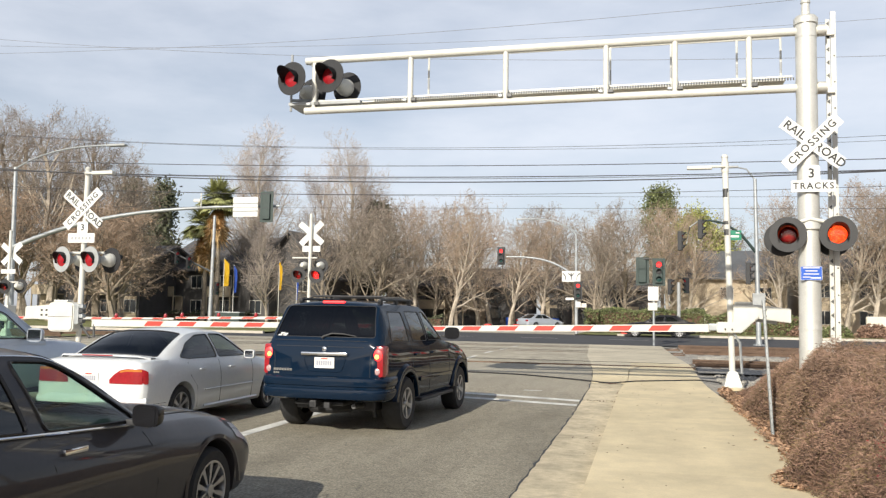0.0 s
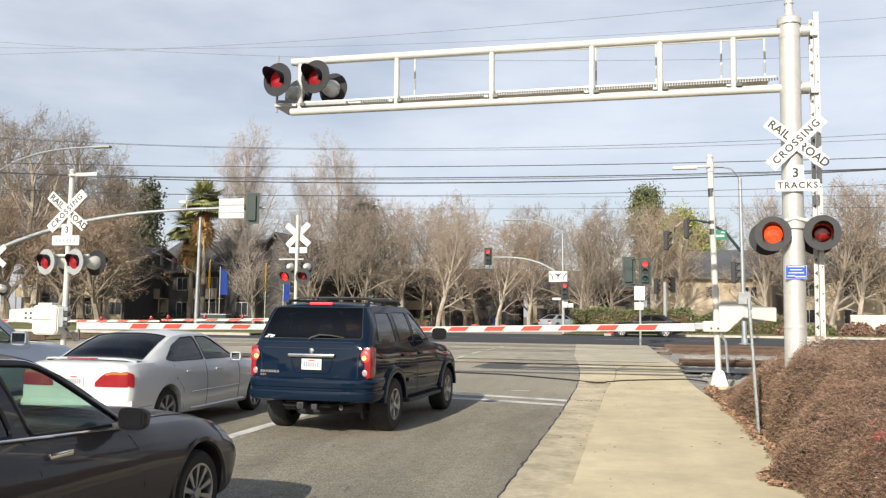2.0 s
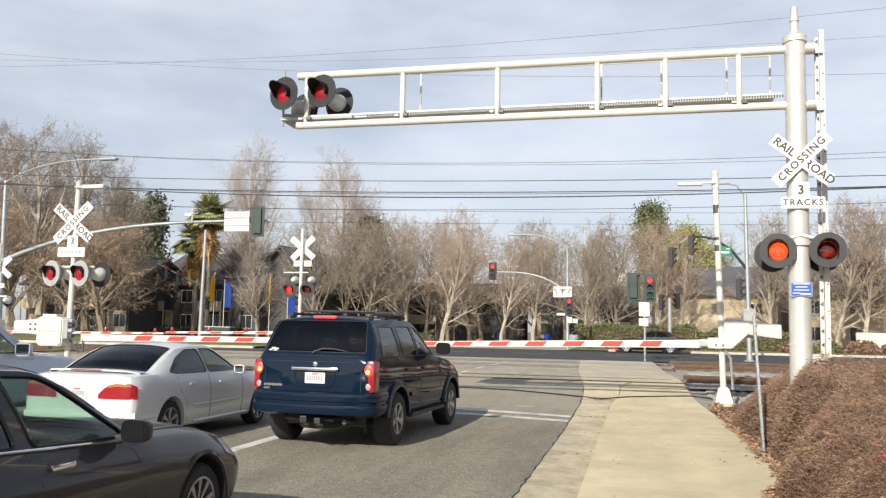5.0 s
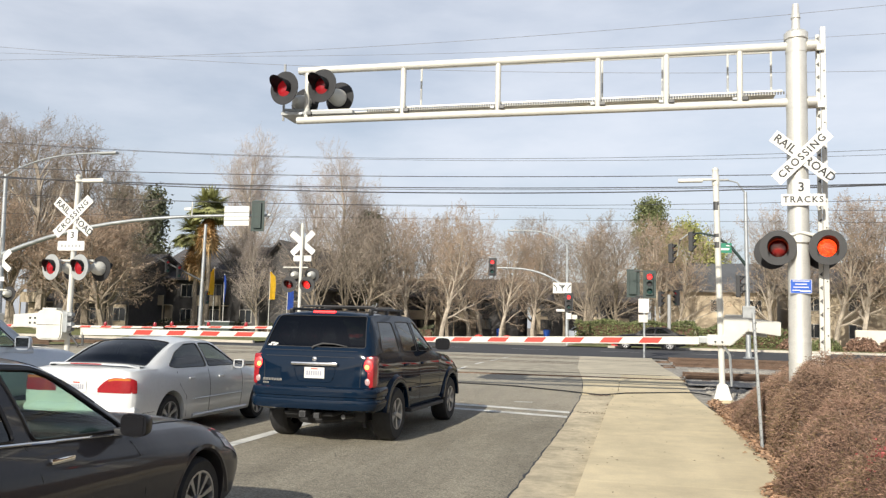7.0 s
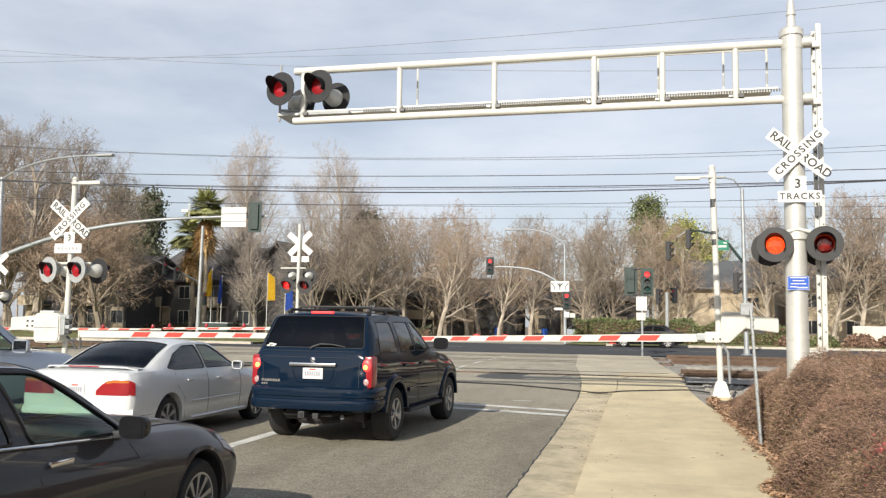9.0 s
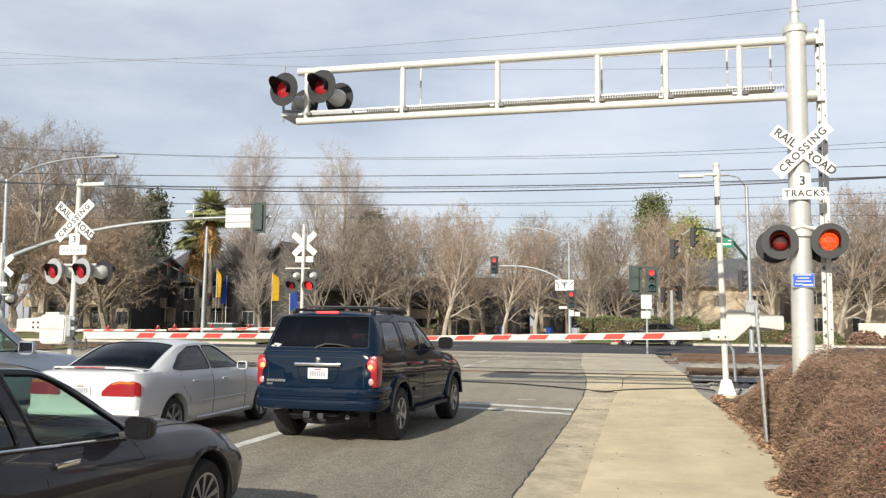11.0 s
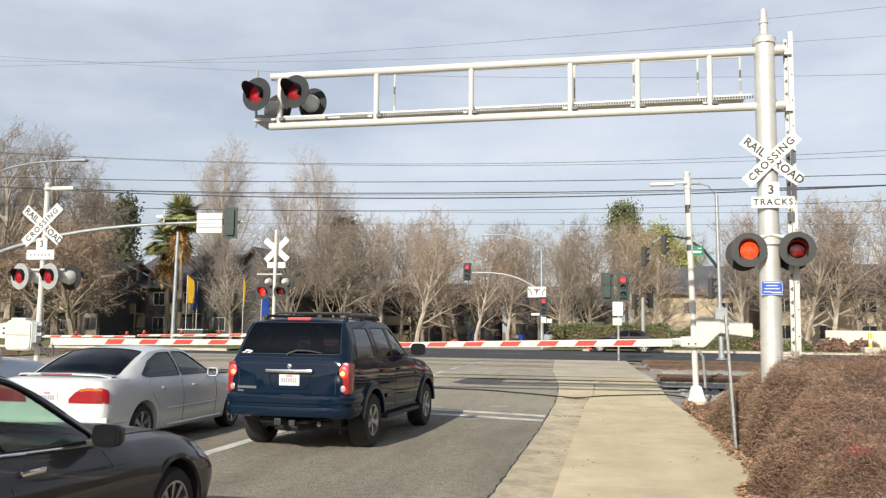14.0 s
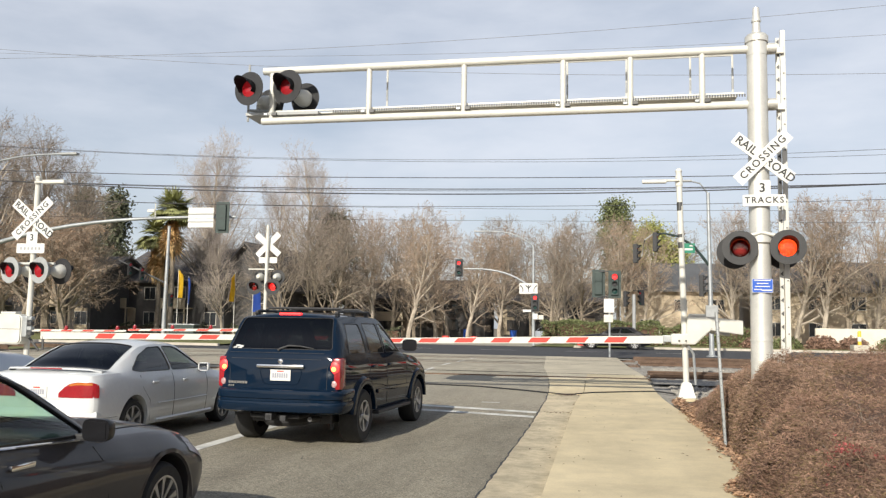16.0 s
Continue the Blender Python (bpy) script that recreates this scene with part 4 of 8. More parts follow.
# far median signal, seen from behind
CX, CY = -12.38, 30.0
cz = height(CY) + 0.02
cs = empty("far_median_signal", (0, 0, 0), label="white railway signal seen from behind past the tracks", category="railway signal")
gate_base(cs, CX, CY, cz)
part("signal_pole", tube([(CX, CY, cz + 0.3), (CX + 0.02, CY, 5.45)], 0.062, 14), WHITE_METAL, cs, smooth=True)
crossbuck(cs, CX, CY + 0.09, 4.72, face=1, lettered=True, size=0.98)
part("tracks_plate", box(CX - 0.34, CX + 0.38, CY + 0.085, CY + 0.095, 4.02, 4.24), WHITE_SIGN, cs)
part("upper_crossarm", tube([(CX - 0.7, CY, 3.78), (CX + 0.3, CY, 3.78)], 0.025, 8), WHITE_METAL, cs)
part("lower_crossarm", tube([(CX - 0.5, CY, 3.1), (CX + 0.55, CY, 3.1)], 0.035, 8), WHITE_METAL, cs)
for dx in (-0.31, 0.36):
    signal_lamp(cs, CX + dx, CY + 0.3, 3.5, 1, r=0.28, housing=WHITE_METAL)
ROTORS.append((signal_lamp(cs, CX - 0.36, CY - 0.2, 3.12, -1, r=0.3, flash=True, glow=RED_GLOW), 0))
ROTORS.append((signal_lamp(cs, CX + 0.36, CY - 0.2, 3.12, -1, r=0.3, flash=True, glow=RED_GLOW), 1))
part("mechanism_box", box(CX - 0.3, CX + 0.25, CY - 0.2, CY + 0.25, 1.2, 1.85, 0.05), WHITE_METAL, cs)
gate_arm(cs, CX - 0.3, -17.9, CY, 1.5, 1.42, lamps=3, h=0.058)

# far entry signal of the other side
FX, FY = -25.7, 30.0
fs = empty("far_roadside_signal", (0, 0, 0), label="white railway signal with gate across the other lanes", category="railway signal")
gate_base(fs, FX, FY, height(FY))
part("signal_pole", tube([(FX, FY, 0.6), (FX, FY, 4.9)], 0.065, 14), WHITE_METAL, fs, smooth=True)
crossbuck(fs, FX, FY + 0.09, 3.95, face=1)
part("tracks_plate", box(FX - 0.3, FX + 0.4, FY - 0.1, FY - 0.09, 3.1, 3.28), WHITE_SIGN, fs)
part("crossarm", tube([(FX - 0.5, FY, 2.75), (FX + 0.5, FY, 2.75)], 0.035, 8), WHITE_METAL, fs)
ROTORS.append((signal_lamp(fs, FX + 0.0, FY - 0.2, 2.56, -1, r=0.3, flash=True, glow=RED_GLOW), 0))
signal_lamp(fs, FX + 0.4, FY + 0.25, 2.6, 1, r=0.3, housing=WHITE_METAL)
part("mechanism_box", box(FX - 0.3, FX + 0.3, FY - 0.3, FY + 0.2, 1.15, 1.8, 0.05), WHITE_METAL, fs)
gate_arm(fs, FX + 0.4, -18.0, FY, 1.3, 1.38, lamps=3, h=0.055)

# ---------- vehicles ----------
def curve_through(keys, t):
    """A smooth value through (t, v...) rows."""
    ks = [k[0] for k in keys]
    if t <= ks[0]:
        return keys[0][1:]
    if t >= ks[-1]:
        return keys[-1][1:]
    i = max(j for j in range(len(ks)) if ks[j] <= t)
    i = min(i, len(ks) - 2)
    u = (t - ks[i]) / (ks[i + 1] - ks[i])
    out = []
    for c in range(1, len(keys[0])):
        p1, p2 = keys[i][c], keys[i + 1][c]
        d = ks[i + 1] - ks[i]
        s = (p2 - p1) / d
        s0 = (p1 - keys[i - 1][c]) / (ks[i] - ks[i - 1]) if i else s
        s1 = (keys[i + 2][c] - p2) / (ks[i + 2] - ks[i + 1]) if i + 2 < len(ks) else s
        m1 = 0.0 if s0 * s <= 0 else 2 * s0 * s / (s0 + s)
        m2 = 0.0 if s1 * s <= 0 else 2 * s1 * s / (s1 + s)
        u2, u3 = u * u, u * u * u
        out.append((2 * u3 - 3 * u2 + 1) * p1 + (u3 - 2 * u2 + u) * d * m1 + (-2 * u3 + 3 * u2) * p2 + (u3 - u2) * d * m2)
    return out


def section(keys, y):
    """Half outline of the lower body at y: rows are y, bottom, top, half width at sill, at mid, at shoulder, crown."""
    zb, zt, ws, wm, wt, cr = curve_through(keys, y)
    h = zt - zb
    pts = [(0, zb), (ws * 0.8, zb), (ws * 0.97, zb + 0.02), (ws, zb + h * 0.08), (ws + (wm - ws) * 0.6, zb + h * 0.24), (wm, zb + h * 0.48),
           (wm * 0.998, zb + h * 0.60), (wm + (wt - wm) * 0.35, zb + h * 0.76), (wt + 0.012, zb + h * 0.90), (wt - 0.012, zb + h * 0.965), (wt - 0.06, zt - 0.0), (wt * 0.72, zt + cr * 0.5), (wt * 0.4, zt + cr * 0.85), (0, zt + cr)]
    return pts


def side_x(keys, y, z):
    pts = skin_profile(keys, y)[2:12] if len(keys[0]) > 7 else section(keys, y)[2:10]
    for (xa, za), (xb, zb) in zip(pts, pts[1:]):
        if za <= z <= zb:
            return xa + (xb - xa) * (z - za) / max(1e-6, zb - za)
    return pts[-1][0] if z > pts[-1][1] else pts[0][0]


def lower_body(parent, keys, paint, wheels, arch, name="body", depth=0.32):
    """The body under the belt line, lofted along its length, with wheel openings."""
    y0, y1 = keys[0][0], keys[-1][0]
    ys = {round(y0 + (y1 - y0) * (0.6 * (0.5 - 0.5 * math.cos(math.pi * i / 44)) + 0.4 * i / 44), 4) for i in range(45)}
    for wy, wz in wheels:
        ys = {y for y in ys if abs(y - wy) > arch * 1.03}
        ys |= {round(wy + arch * math.sin(radians(90 * k / 14)), 4) for k in range(-13, 14)}
        ys |= {wy - arch * 1.002, wy + arch * 1.002, wy - arch * 0.9995, wy + arch * 0.9995}
    bm = bmesh.new()
    rows = []
    for y in sorted(ys):
        lift = -1.0
        for wy, wz in wheels:
            if abs(y - wy) < arch:
                lift = wz + math.sqrt(arch * arch - (y - wy) ** 2)
        half = section(keys, y)
        if lift > 0:
            xs_at = lambda z: side_x(keys, y, z)
            half = [(x, z) if z >= lift else ((min(x, xs_at(lift)) if k < 3 else xs_at(lift)), lift) for k, (x, z) in enumerate(half)]
        ring = half + [(-x, z) for x, z in half[-2:0:-1]]
        rows.append([bm.verts.new((x, y, z)) for x, z in ring])
    m = len(rows[0])
    for p, q in zip(rows, rows[1:]):
        for k in range(m):
            bm.faces.new((p[k], p[(k + 1) % m], q[(k + 1) % m], q[k]))
    bm.faces.new(rows[0][::-1])
    bm.faces.new(rows[-1])
    bmesh.ops.remove_doubles(bm, verts=bm.verts, dist=0.0004)
    bmesh.ops.recalc_face_normals(bm, faces=bm.faces)
    ob = part(name, bm, paint, parent, smooth=True)
    for wy, wz in wheels:
        part("wheel_well", box(-0.62, 0.62, wy - arch * 1.02, wy + arch * 1.02, wz - 0.1, wz + arch + 0.02, 0.02), PLASTIC_DARK, parent)
    return ob


def skin_profile(keys, y):
    """Half outline of a whole car at y: rows are y, bottom, sill, widest half width and its height, belt width and height, roof edge width and height, top."""
    zb, ws, wm, zm, wb, zt, wr, zr, zc = curve_through(keys, y)
    ease = lambda t: math.sin(t * math.pi / 2)
    pts = [(0, zb), (ws * 0.8, zb), (ws * 0.97, zb + 0.015), (ws, zb + 0.05)]
    for t in (0.3, 0.65, 1.0):
        pts.append((ws + (wm - ws) * ease(t), zb + 0.05 + (zm - zb - 0.05) * t))
    for t in (0.25, 0.5, 0.72, 0.88, 1.0):
        pts.append((wm + (wb - wm) * t ** 2.2, zm + (zt - zm) * t))
    for k in range(1, 8):
        t = k / 7
        pts.append((wb + (wr - wb) * t + 0.022 * 4 * t * (1 - t) * min(1.0, max(0.0, zr - zt) / 0.3), zt + (zr - zt) * t))
    for k in range(1, 10):
        t = k / 9
        pts.append((wr * (1 - t), zr + (zc - zr) * (1 - (1 - t) ** 2.6)))
    return pts


BELT, EDGE = 11, 18   # places of the belt and of the roof edge in that outline


def in_poly(a, b, poly):
    hit = False
    for k in range(len(poly)):
        (x0, y0), (x1, y1) = poly[k - 1], poly[k]
        if (y0 > b) != (y1 > b) and a < (x1 - x0) * (b - y0) / (y1 - y0) + x0:
            hit = not hit
    return hit


def chain(edges):
    """Closed loops of places from loose edges."""
    loops, left = [], {frozenset((a, b)) for a, b in edges}
    near = {}
    for a, b in edges:
        near.setdefault(a, []).append(b)
        near.setdefault(b, []).append(a)
    while left:
        a, b = tuple(next(iter(left)))
        left.discard(frozenset((a, b)))
        loop = [a, b]
        while True:
            nxt = [c for c in near[loop[-1]] if frozenset((loop[-1], c)) in left]
            if not nxt:
                break
            left.discard(frozenset((loop[-1], nxt[0])))
            loop.append(nxt[0])
        loops.append(loop)
    return loops


def car_skin(car, keys, paint, wheels, arch, windows, trim):
    """One smooth shell from sill to roof with wheel openings; windows: name, plane, outline, glass, region, span of y."""
    y0, y1 = keys[0][0], keys[-1][0]
    ys = {round(y0 + (y1 - y0) * (0.5 * (0.5 - 0.5 * math.cos(math.pi * i / 70)) + 0.5 * i / 70), 4) for i in range(71)} | {k[0] for k in keys[:6]}
    for wy, wz in wheels:
        ys = {y for y in ys if abs(y - wy) > arch * 1.03}
        ys |= {round(wy + arch * math.sin(radians(90 * k / 14)), 4) for k in range(-13, 14)}
        ys |= {wy - arch * 1.004, wy + arch * 1.004, wy - arch * 0.9995, wy + arch * 0.9995}
    bm = bmesh.new()
    rows = []
    for y in sorted(ys):
        half = skin_profile(keys, y)
        for wy, wz in wheels:
            if abs(y - wy) < arch:
                lift = wz + math.sqrt(arch * arch - (y - wy) ** 2)
                sx = side_x(keys, y, lift)
                half = [(x, z) if z >= lift else ((min(x, sx) if k < 3 else sx), lift) for k, (x, z) in enumerate(half)]
        ring = half + [(-x, z) for x, z in half[-2:0:-1]]
        rows.append([bm.verts.new((x, y, z)) for x, z in ring])
    m = len(rows[0])
    top = len(half) - 1
    for p, q in zip(rows, rows[1:]):
        for k in range(m):
            f = bm.faces.new((p[k], p[(k + 1) % m], q[(k + 1) % m], q[k]))
            h = k if k < top else m - 1 - k
            f.material_index = 0 if h < BELT else 1 if h < EDGE else 2
    bm.faces.new(rows[0][::-1])
    bm.faces.new(rows[-1])
    bmesh.ops.remove_doubles(bm, verts=bm.verts, dist=0.0003)
    bmesh.ops.recalc_face_normals(bm, faces=bm.faces)
    for name, axes, outline, gl, region, (ya, yb) in windows:
        i, j = axes
        poly = rounded(outline, 0.045, 3)
        for k in range(len(poly)):
            a, b = poly[k - 1], poly[k]
            if abs(a[0] - b[0]) + abs(a[1] - b[1]) < 1e-4:
                continue
            lo, hi = (min(a[0], b[0]) - 0.001, min(a[1], b[1]) - 0.001), (max(a[0], b[0]) + 0.001, max(a[1], b[1]) + 0.001)
            fs = [f for f in bm.faces if f.material_index == region and ya < f.calc_center_median().y < yb
                  and min(v.co[i] for v in f.verts) <= hi[0] and max(v.co[i] for v in f.verts) >= lo[0]
                  and min(v.co[j] for v in f.verts) <= hi[1] and max(v.co[j] for v in f.verts) >= lo[1]]
            if not fs:
                continue
            no, co = Vector((0, 0, 0)), Vector((0, 0, 0))
            no[i], no[j] = b[1] - a[1], a[0] - b[0]
            co[i], co[j] = a
            bmesh.ops.bisect_plane(bm, geom=fs + list({e for f in fs for e in f.edges}) + list({v for f in fs for v in f.verts}), dist=0.0005, plane_co=co, plane_no=no.normalized())
        bm.normal_update()
        pane = [f for f in bm.faces if f.material_index == region and ya < f.calc_center_median().y < yb and in_poly(f.calc_center_median()[i], f.calc_center_median()[j], poly)]
        chosen = set(pane)
        for side in ((1, -1) if i == 1 else (0,)):
            mine = [f for f in pane if side == 0 or f.calc_center_median().x * side > 0]
            gb, at = bmesh.new(), {}
            for f in mine:
                for v in f.verts:
                    if v not in at:
                        at[v] = gb.verts.new(v.co - v.normal * 0.005)
                gb.faces.new([at[v] for v in f.verts])
            part(name, gb, gl, car, smooth=True)
            rim = [tuple(tuple(v.co + v.normal * 0.001) for v in e.verts) for f in mine for e in f.edges if sum(g in chosen for g in e.link_faces) == 1]
            if trim and rim:
                tb = bmesh.new()
                for loop in chain(rim):
                    if len(loop) > 8:
                        tube(loop, trim[1], 5, bm=tb, cap=False)
                part("window_trim", tb, trim[0], car, smooth=True)
        bmesh.ops.delete(bm, geom=pane, context="FACES")
    bm.normal_update()
    lin, at = bmesh.new(), {}
    for f in bm.faces:
        if f.calc_center_median().z > 0.5 and len(f.verts) < 9:
            for v in f.verts:
                if v not in at:
                    at[v] = lin.verts.new(v.co - v.normal * 0.025)
            lin.faces.new([at[v] for v in f.verts])
    part("cabin_lining", lin, INTERIOR, car, smooth=True)
    for f in bm.faces:
        f.material_index = 0
    for wy, wz in wheels:
        part("wheel_well", box(-0.62, 0.62, wy - arch * 1.02, wy + arch * 1.02, wz - 0.1, wz + arch + 0.02, 0.02), PLASTIC_DARK, car)
    return part("body", bm, paint, car, smooth=True)


YZ, XY, XZ = (1, 2), (0, 1), (0, 2)


def skin_sedan(name, at, paint, label, K, windows, wheelr, rear, front, trim, spokes, rim):
    car = empty(name, (*at, height(at[1])), 0, label=label, category="car")
    car_skin(car, K, paint, ((rear, wheelr), (front, wheelr)), wheelr + 0.055, windows, trim)
    for wy in (rear, front):
        for s in (-1, 1):
            wheel(car, s * (side_x(K, wy, wheelr + 0.1) - 0.125), wy, wheelr, 0.215, spokes, rim, rim=0.68)
    part("underbody", box(-0.7, 0.7, -0.6, front + 0.5, 0.19, 0.3, 0.02), PLASTIC_DARK, car)
    part("floor_pan", box(-0.72, 0.72, -0.1, 2.3, 0.42, 0.48), INTERIOR, car)
    return car


def fill2d(loops, mapping, bm=None):
    """Fill an outline, less its holes, given in two coordinates, and map it into space."""
    own = bmesh.new()
    edges = []
    for loop in loops:
        vs = [own.verts.new((a, b, 0)) for a, b in loop]
        edges += [own.edges.new((vs[k], vs[(k + 1) % len(vs)])) for k in range(len(vs))]
    bmesh.ops.triangle_fill(own, edges=edges, use_beauty=True)
    for v in own.verts:
        v.co = Vector(mapping(v.co.x, v.co.y))
    if bm is None:
        return own
    tmp = bpy.data.meshes.new("tmp")
    own.to_mesh(tmp)
    own.free()
    bm.from_mesh(tmp)
    bpy.data.meshes.remove(tmp)
    return bm


def face_out(bm, way):
    bm.normal_update()
    bmesh.ops.reverse_faces(bm, faces=[f for f in bm.faces if f.normal.dot(way) < 0])


def rounded(poly, r, n=4):
    out = []
    k = len(poly)
    for i in range(k):
        p0, p1, p2 = Vector(poly[i - 1]), Vector(poly[i]), Vector(poly[(i + 1) % k])
        d0, d1 = (p0 - p1), (p2 - p1)
        q = min(r, d0.length * 0.45, d1.length * 0.45)
        a, b = p1 + d0.normalized() * q, p1 + d1.normalized() * q
        for j in range(n + 1):
            t = j / n
            out.append(tuple(a * (1 - t) ** 2 + p1 * 2 * t * (1 - t) + b * t * t))
    return out


def dense(poly, step=0.12):
    out = []
    for i in range(len(poly)):
        a, b = Vector(poly[i]), Vector(poly[(i + 1) % len(poly)])
        n = max(1, int((b - a).length / step))
        out += [tuple(a + (b - a) * (j / n)) for j in range(n)]
    return out


def greenhouse(car, paint, g, side_wins, glass_side, glass_rear, glass_front, trim=None, sill=0.05):
    """Cabin. g: belt (wb, y rear, y front, z rear, z front), roof (wr, y rear, y front, z), bulges; side windows as (y, z) outlines."""
    wb, yb0, yb1, zb0, zb1, wr, yr0, yr1, zr, bow_r, bow_f, crown = g

    def belt(y):
        t = (y - yb0) / (yb1 - yb0)
        return zb0 + (zb1 - zb0) * t

    def sx(y, z):
        t = max(-0.2, min(1.0, (z - belt(y)) / (zr - belt(y))))
        return wb + (wr - wb) * t + 0.03 * 4 * max(0, t) * (1 - t)

    outline = dense([(yb0, zb0 - 0.03), (yb1, zb1 - 0.03), (yr1, zr), (yr0, zr)], 0.1)
    for s in (1, -1):
        wins = [rounded(w, 0.05) for w in side_wins]
        bm = fill2d([outline] + wins, lambda a, b: (s * sx(a, b), a, b))
        bmesh.ops.solidify(bm, geom=bm.faces[:], thickness=0.03 * (1 if s > 0 else 1))
        bmesh.ops.recalc_face_normals(bm, faces=bm.faces)
        part("cabin_side", bm, paint, car)
        for i, w in enumerate(wins):
            bm = fill2d([w], lambda a, b: (s * (sx(a, b) - 0.006), a, b))
            face_out(bm, Vector((s, 0, 0)))
            part("side_window", bm, glass_side[i] if isinstance(glass_side, (list, tuple)) else glass_side, car)
            if trim:
                bm = tube([(s * (sx(a, b) + 0.003), a, b) for a, b in w + w[:2]], trim[1], 5, cap=False)
                part("window_trim", bm, trim[0], car, smooth=True)
    for yb, yr, zb, bow, gl, nm in ((yb0, yr0, zb0, -bow_r, glass_rear, "rear_window"), (yb1, yr1, zb1, bow_f, glass_front, "windscreen")):
        def mp(u, t, off=0.0):
            w = wb + (wr - wb) * t + 0.03 * 4 * max(0, t) * (1 - t)
            return (u * w, yb + (yr - yb) * t + bow * (1 - u * u) + off * (1 if bow > 0 else -1), zb + (zr - zb) * t - (0.03 if t < 0.001 else 0) + crown * t * (1 - u * u))
        out = dense([(-1, 0), (1, 0), (1, 1), (-1, 1)], 0.12)
        hole = dense(rounded([(-0.93, sill), (0.93, sill), (0.90, 0.93), (-0.90, 0.93)], 0.08), 0.1)
        bm = fill2d([out, hole], mp)
        part(nm + "_frame", bm, paint, car)
        bm = fill2d([hole], lambda a, b: mp(a, b, 0.004))
        face_out(bm, Vector((0, 1 if bow > 0 else -1, 0.2)))
        part(nm, bm, gl, car, smooth=True)
    bm = bmesh.new()
    n, m = 12, 14
    grid = []
    for i in range(n + 1):
        v = i / n
        row = []
        for j in range(m + 1):
            u = -1 + 2 * j / m
            y = yr0 + (yr1 - yr0) * v + (-bow_r * (1 - v) + bow_f * v) * (1 - u * u)
            row.append(bm.verts.new((u * wr, y, zr + crown * (1 - u * u) + 0.02 * math.sin(math.pi * v) * (1 - u ** 4))))
        grid.append(row)
    for a, b in zip(grid, grid[1:]):
        for j in range(m):
            bm.faces.new((a[j], a[j + 1], b[j + 1], b[j]))
    bmesh.ops.recalc_face_normals(bm, faces=bm.faces)
    part("roof", bm, paint, car, smooth=True)
    for s in (1, -1):
        pts = []
        for i in range(8):
            t = i / 7
            y, z = yb0 + (yr0 - yb0) * t, zb0 + (zr - zb0) * t
            pts.append((s * (sx(y, z) - 0.014), y + 0.008, z))
        for i in range(1, 10):
            t = i / 10
            pts.append((s * (wr - 0.014), yr0 + (yr1 - yr0) * t, zr - 0.006))
        for i in range(8):
            t = 1 - i / 7
            y, z = yb1 + (yr1 - yb1) * t, zb1 + (zr - zb1) * t
            pts.append((s * (sx(y, z) - 0.014), y - 0.008, z))
        part("roof_pillar", tube(pts, 0.026, 8), paint, car, smooth=True)
    return sx


WHEEL_MESHES = {}


def wheel(car, x, y, r, w, spokes, rim_mat, name="wheel", dark=False, rim=0.64):
    s = 1 if x > 0 else -1
    key = (r, w, spokes, rim_mat.name, s)
    wh = new(name)
    wh.parent = car
    wh.matrix_basis = pose(x, y, r)
    if key not in WHEEL_MESHES:
        turn = pose(0, 0, 0, 0, 90 * s, 0)
        rr = r * rim
        tyre = lathe([(rr, -w / 2), (r * 0.9, -w / 2 - 0.008), (r * 0.975, -w / 2 + 0.02), (r, -w / 2 + 0.05), (r, w / 2 - 0.05), (r * 0.975, w / 2 - 0.02), (r * 0.9, w / 2 + 0.008), (rr, w / 2), (rr * 0.97, 0), (rr, -w / 2)], 40, turn)
        bm = lathe([(rr * 1.01, w / 2 + 0.004), (rr * 0.94, w / 2 + 0.004), (rr * 0.9, w / 2 - 0.03), (rr * 0.9, w / 2 - 0.12), (rr * 0.97, w / 2 - 0.14)], 40, turn)
        for k in range(spokes):
            a = k * math.tau / spokes
            q = math.pi / spokes * 0.62
            out = []
            for (rad, half) in ((0.16, 0.9), (0.93, 0.55)):
                out.append((rad * rr, half * q))
            p = [(out[0][0] * math.cos(a - out[0][1] * 1.3), out[0][0] * math.sin(a - out[0][1] * 1.3)), (out[1][0] * math.cos(a - out[1][1]), out[1][0] * math.sin(a - out[1][1])),
                 (out[1][0] * math.cos(a + out[1][1]), out[1][0] * math.sin(a + out[1][1])), (out[0][0] * math.cos(a + out[0][1] * 1.3), out[0][0] * math.sin(a + out[0][1] * 1.3))]
            top = [bm.verts.new(turn @ Vector((px, py, w / 2 - (0.015 if j in (0, 3) else 0.0)))) for j, (px, py) in enumerate(p)]
            low = [bm.verts.new(turn @ Vector((px, py, w / 2 - 0.05))) for px, py in p]
            bm.faces.new(top)
            for j in range(4):
                bm.faces.new((top[j], low[j], low[(j + 1) % 4], top[(j + 1) % 4]))
        lathe([(0, w / 2 + 0.004), (rr * 0.2, w / 2), (rr * 0.24, w / 2 - 0.04)], 20, turn, bm=bm)
        bmesh.ops.recalc_face_normals(bm, faces=bm.faces)
        hub = lathe([(0, w / 2 - 0.1), (rr * 0.55, w / 2 - 0.1), (rr * 0.97, w / 2 - 0.12)], 30, turn)
        WHEEL_MESHES[key] = (mesh_of(tyre, RUBBER, True), mesh_of(bm, rim_mat, True), mesh_of(hub, PLASTIC_DARK, True))
    for nm, me in zip(("tyre", "rim", "brake_disc"), WHEEL_MESHES[key]):
        o = new(nm, me)
        o.parent = wh
    return wh


def seam(car, keys, pts, r=0.0045, name="door_seam", s=1, material=PLASTIC_DARK, off=0.0):
    bm = tube([(s * (side_x(keys, y, z) + off), y, z) for y, z in pts], r, 5)
    return part(name, bm, material, car)


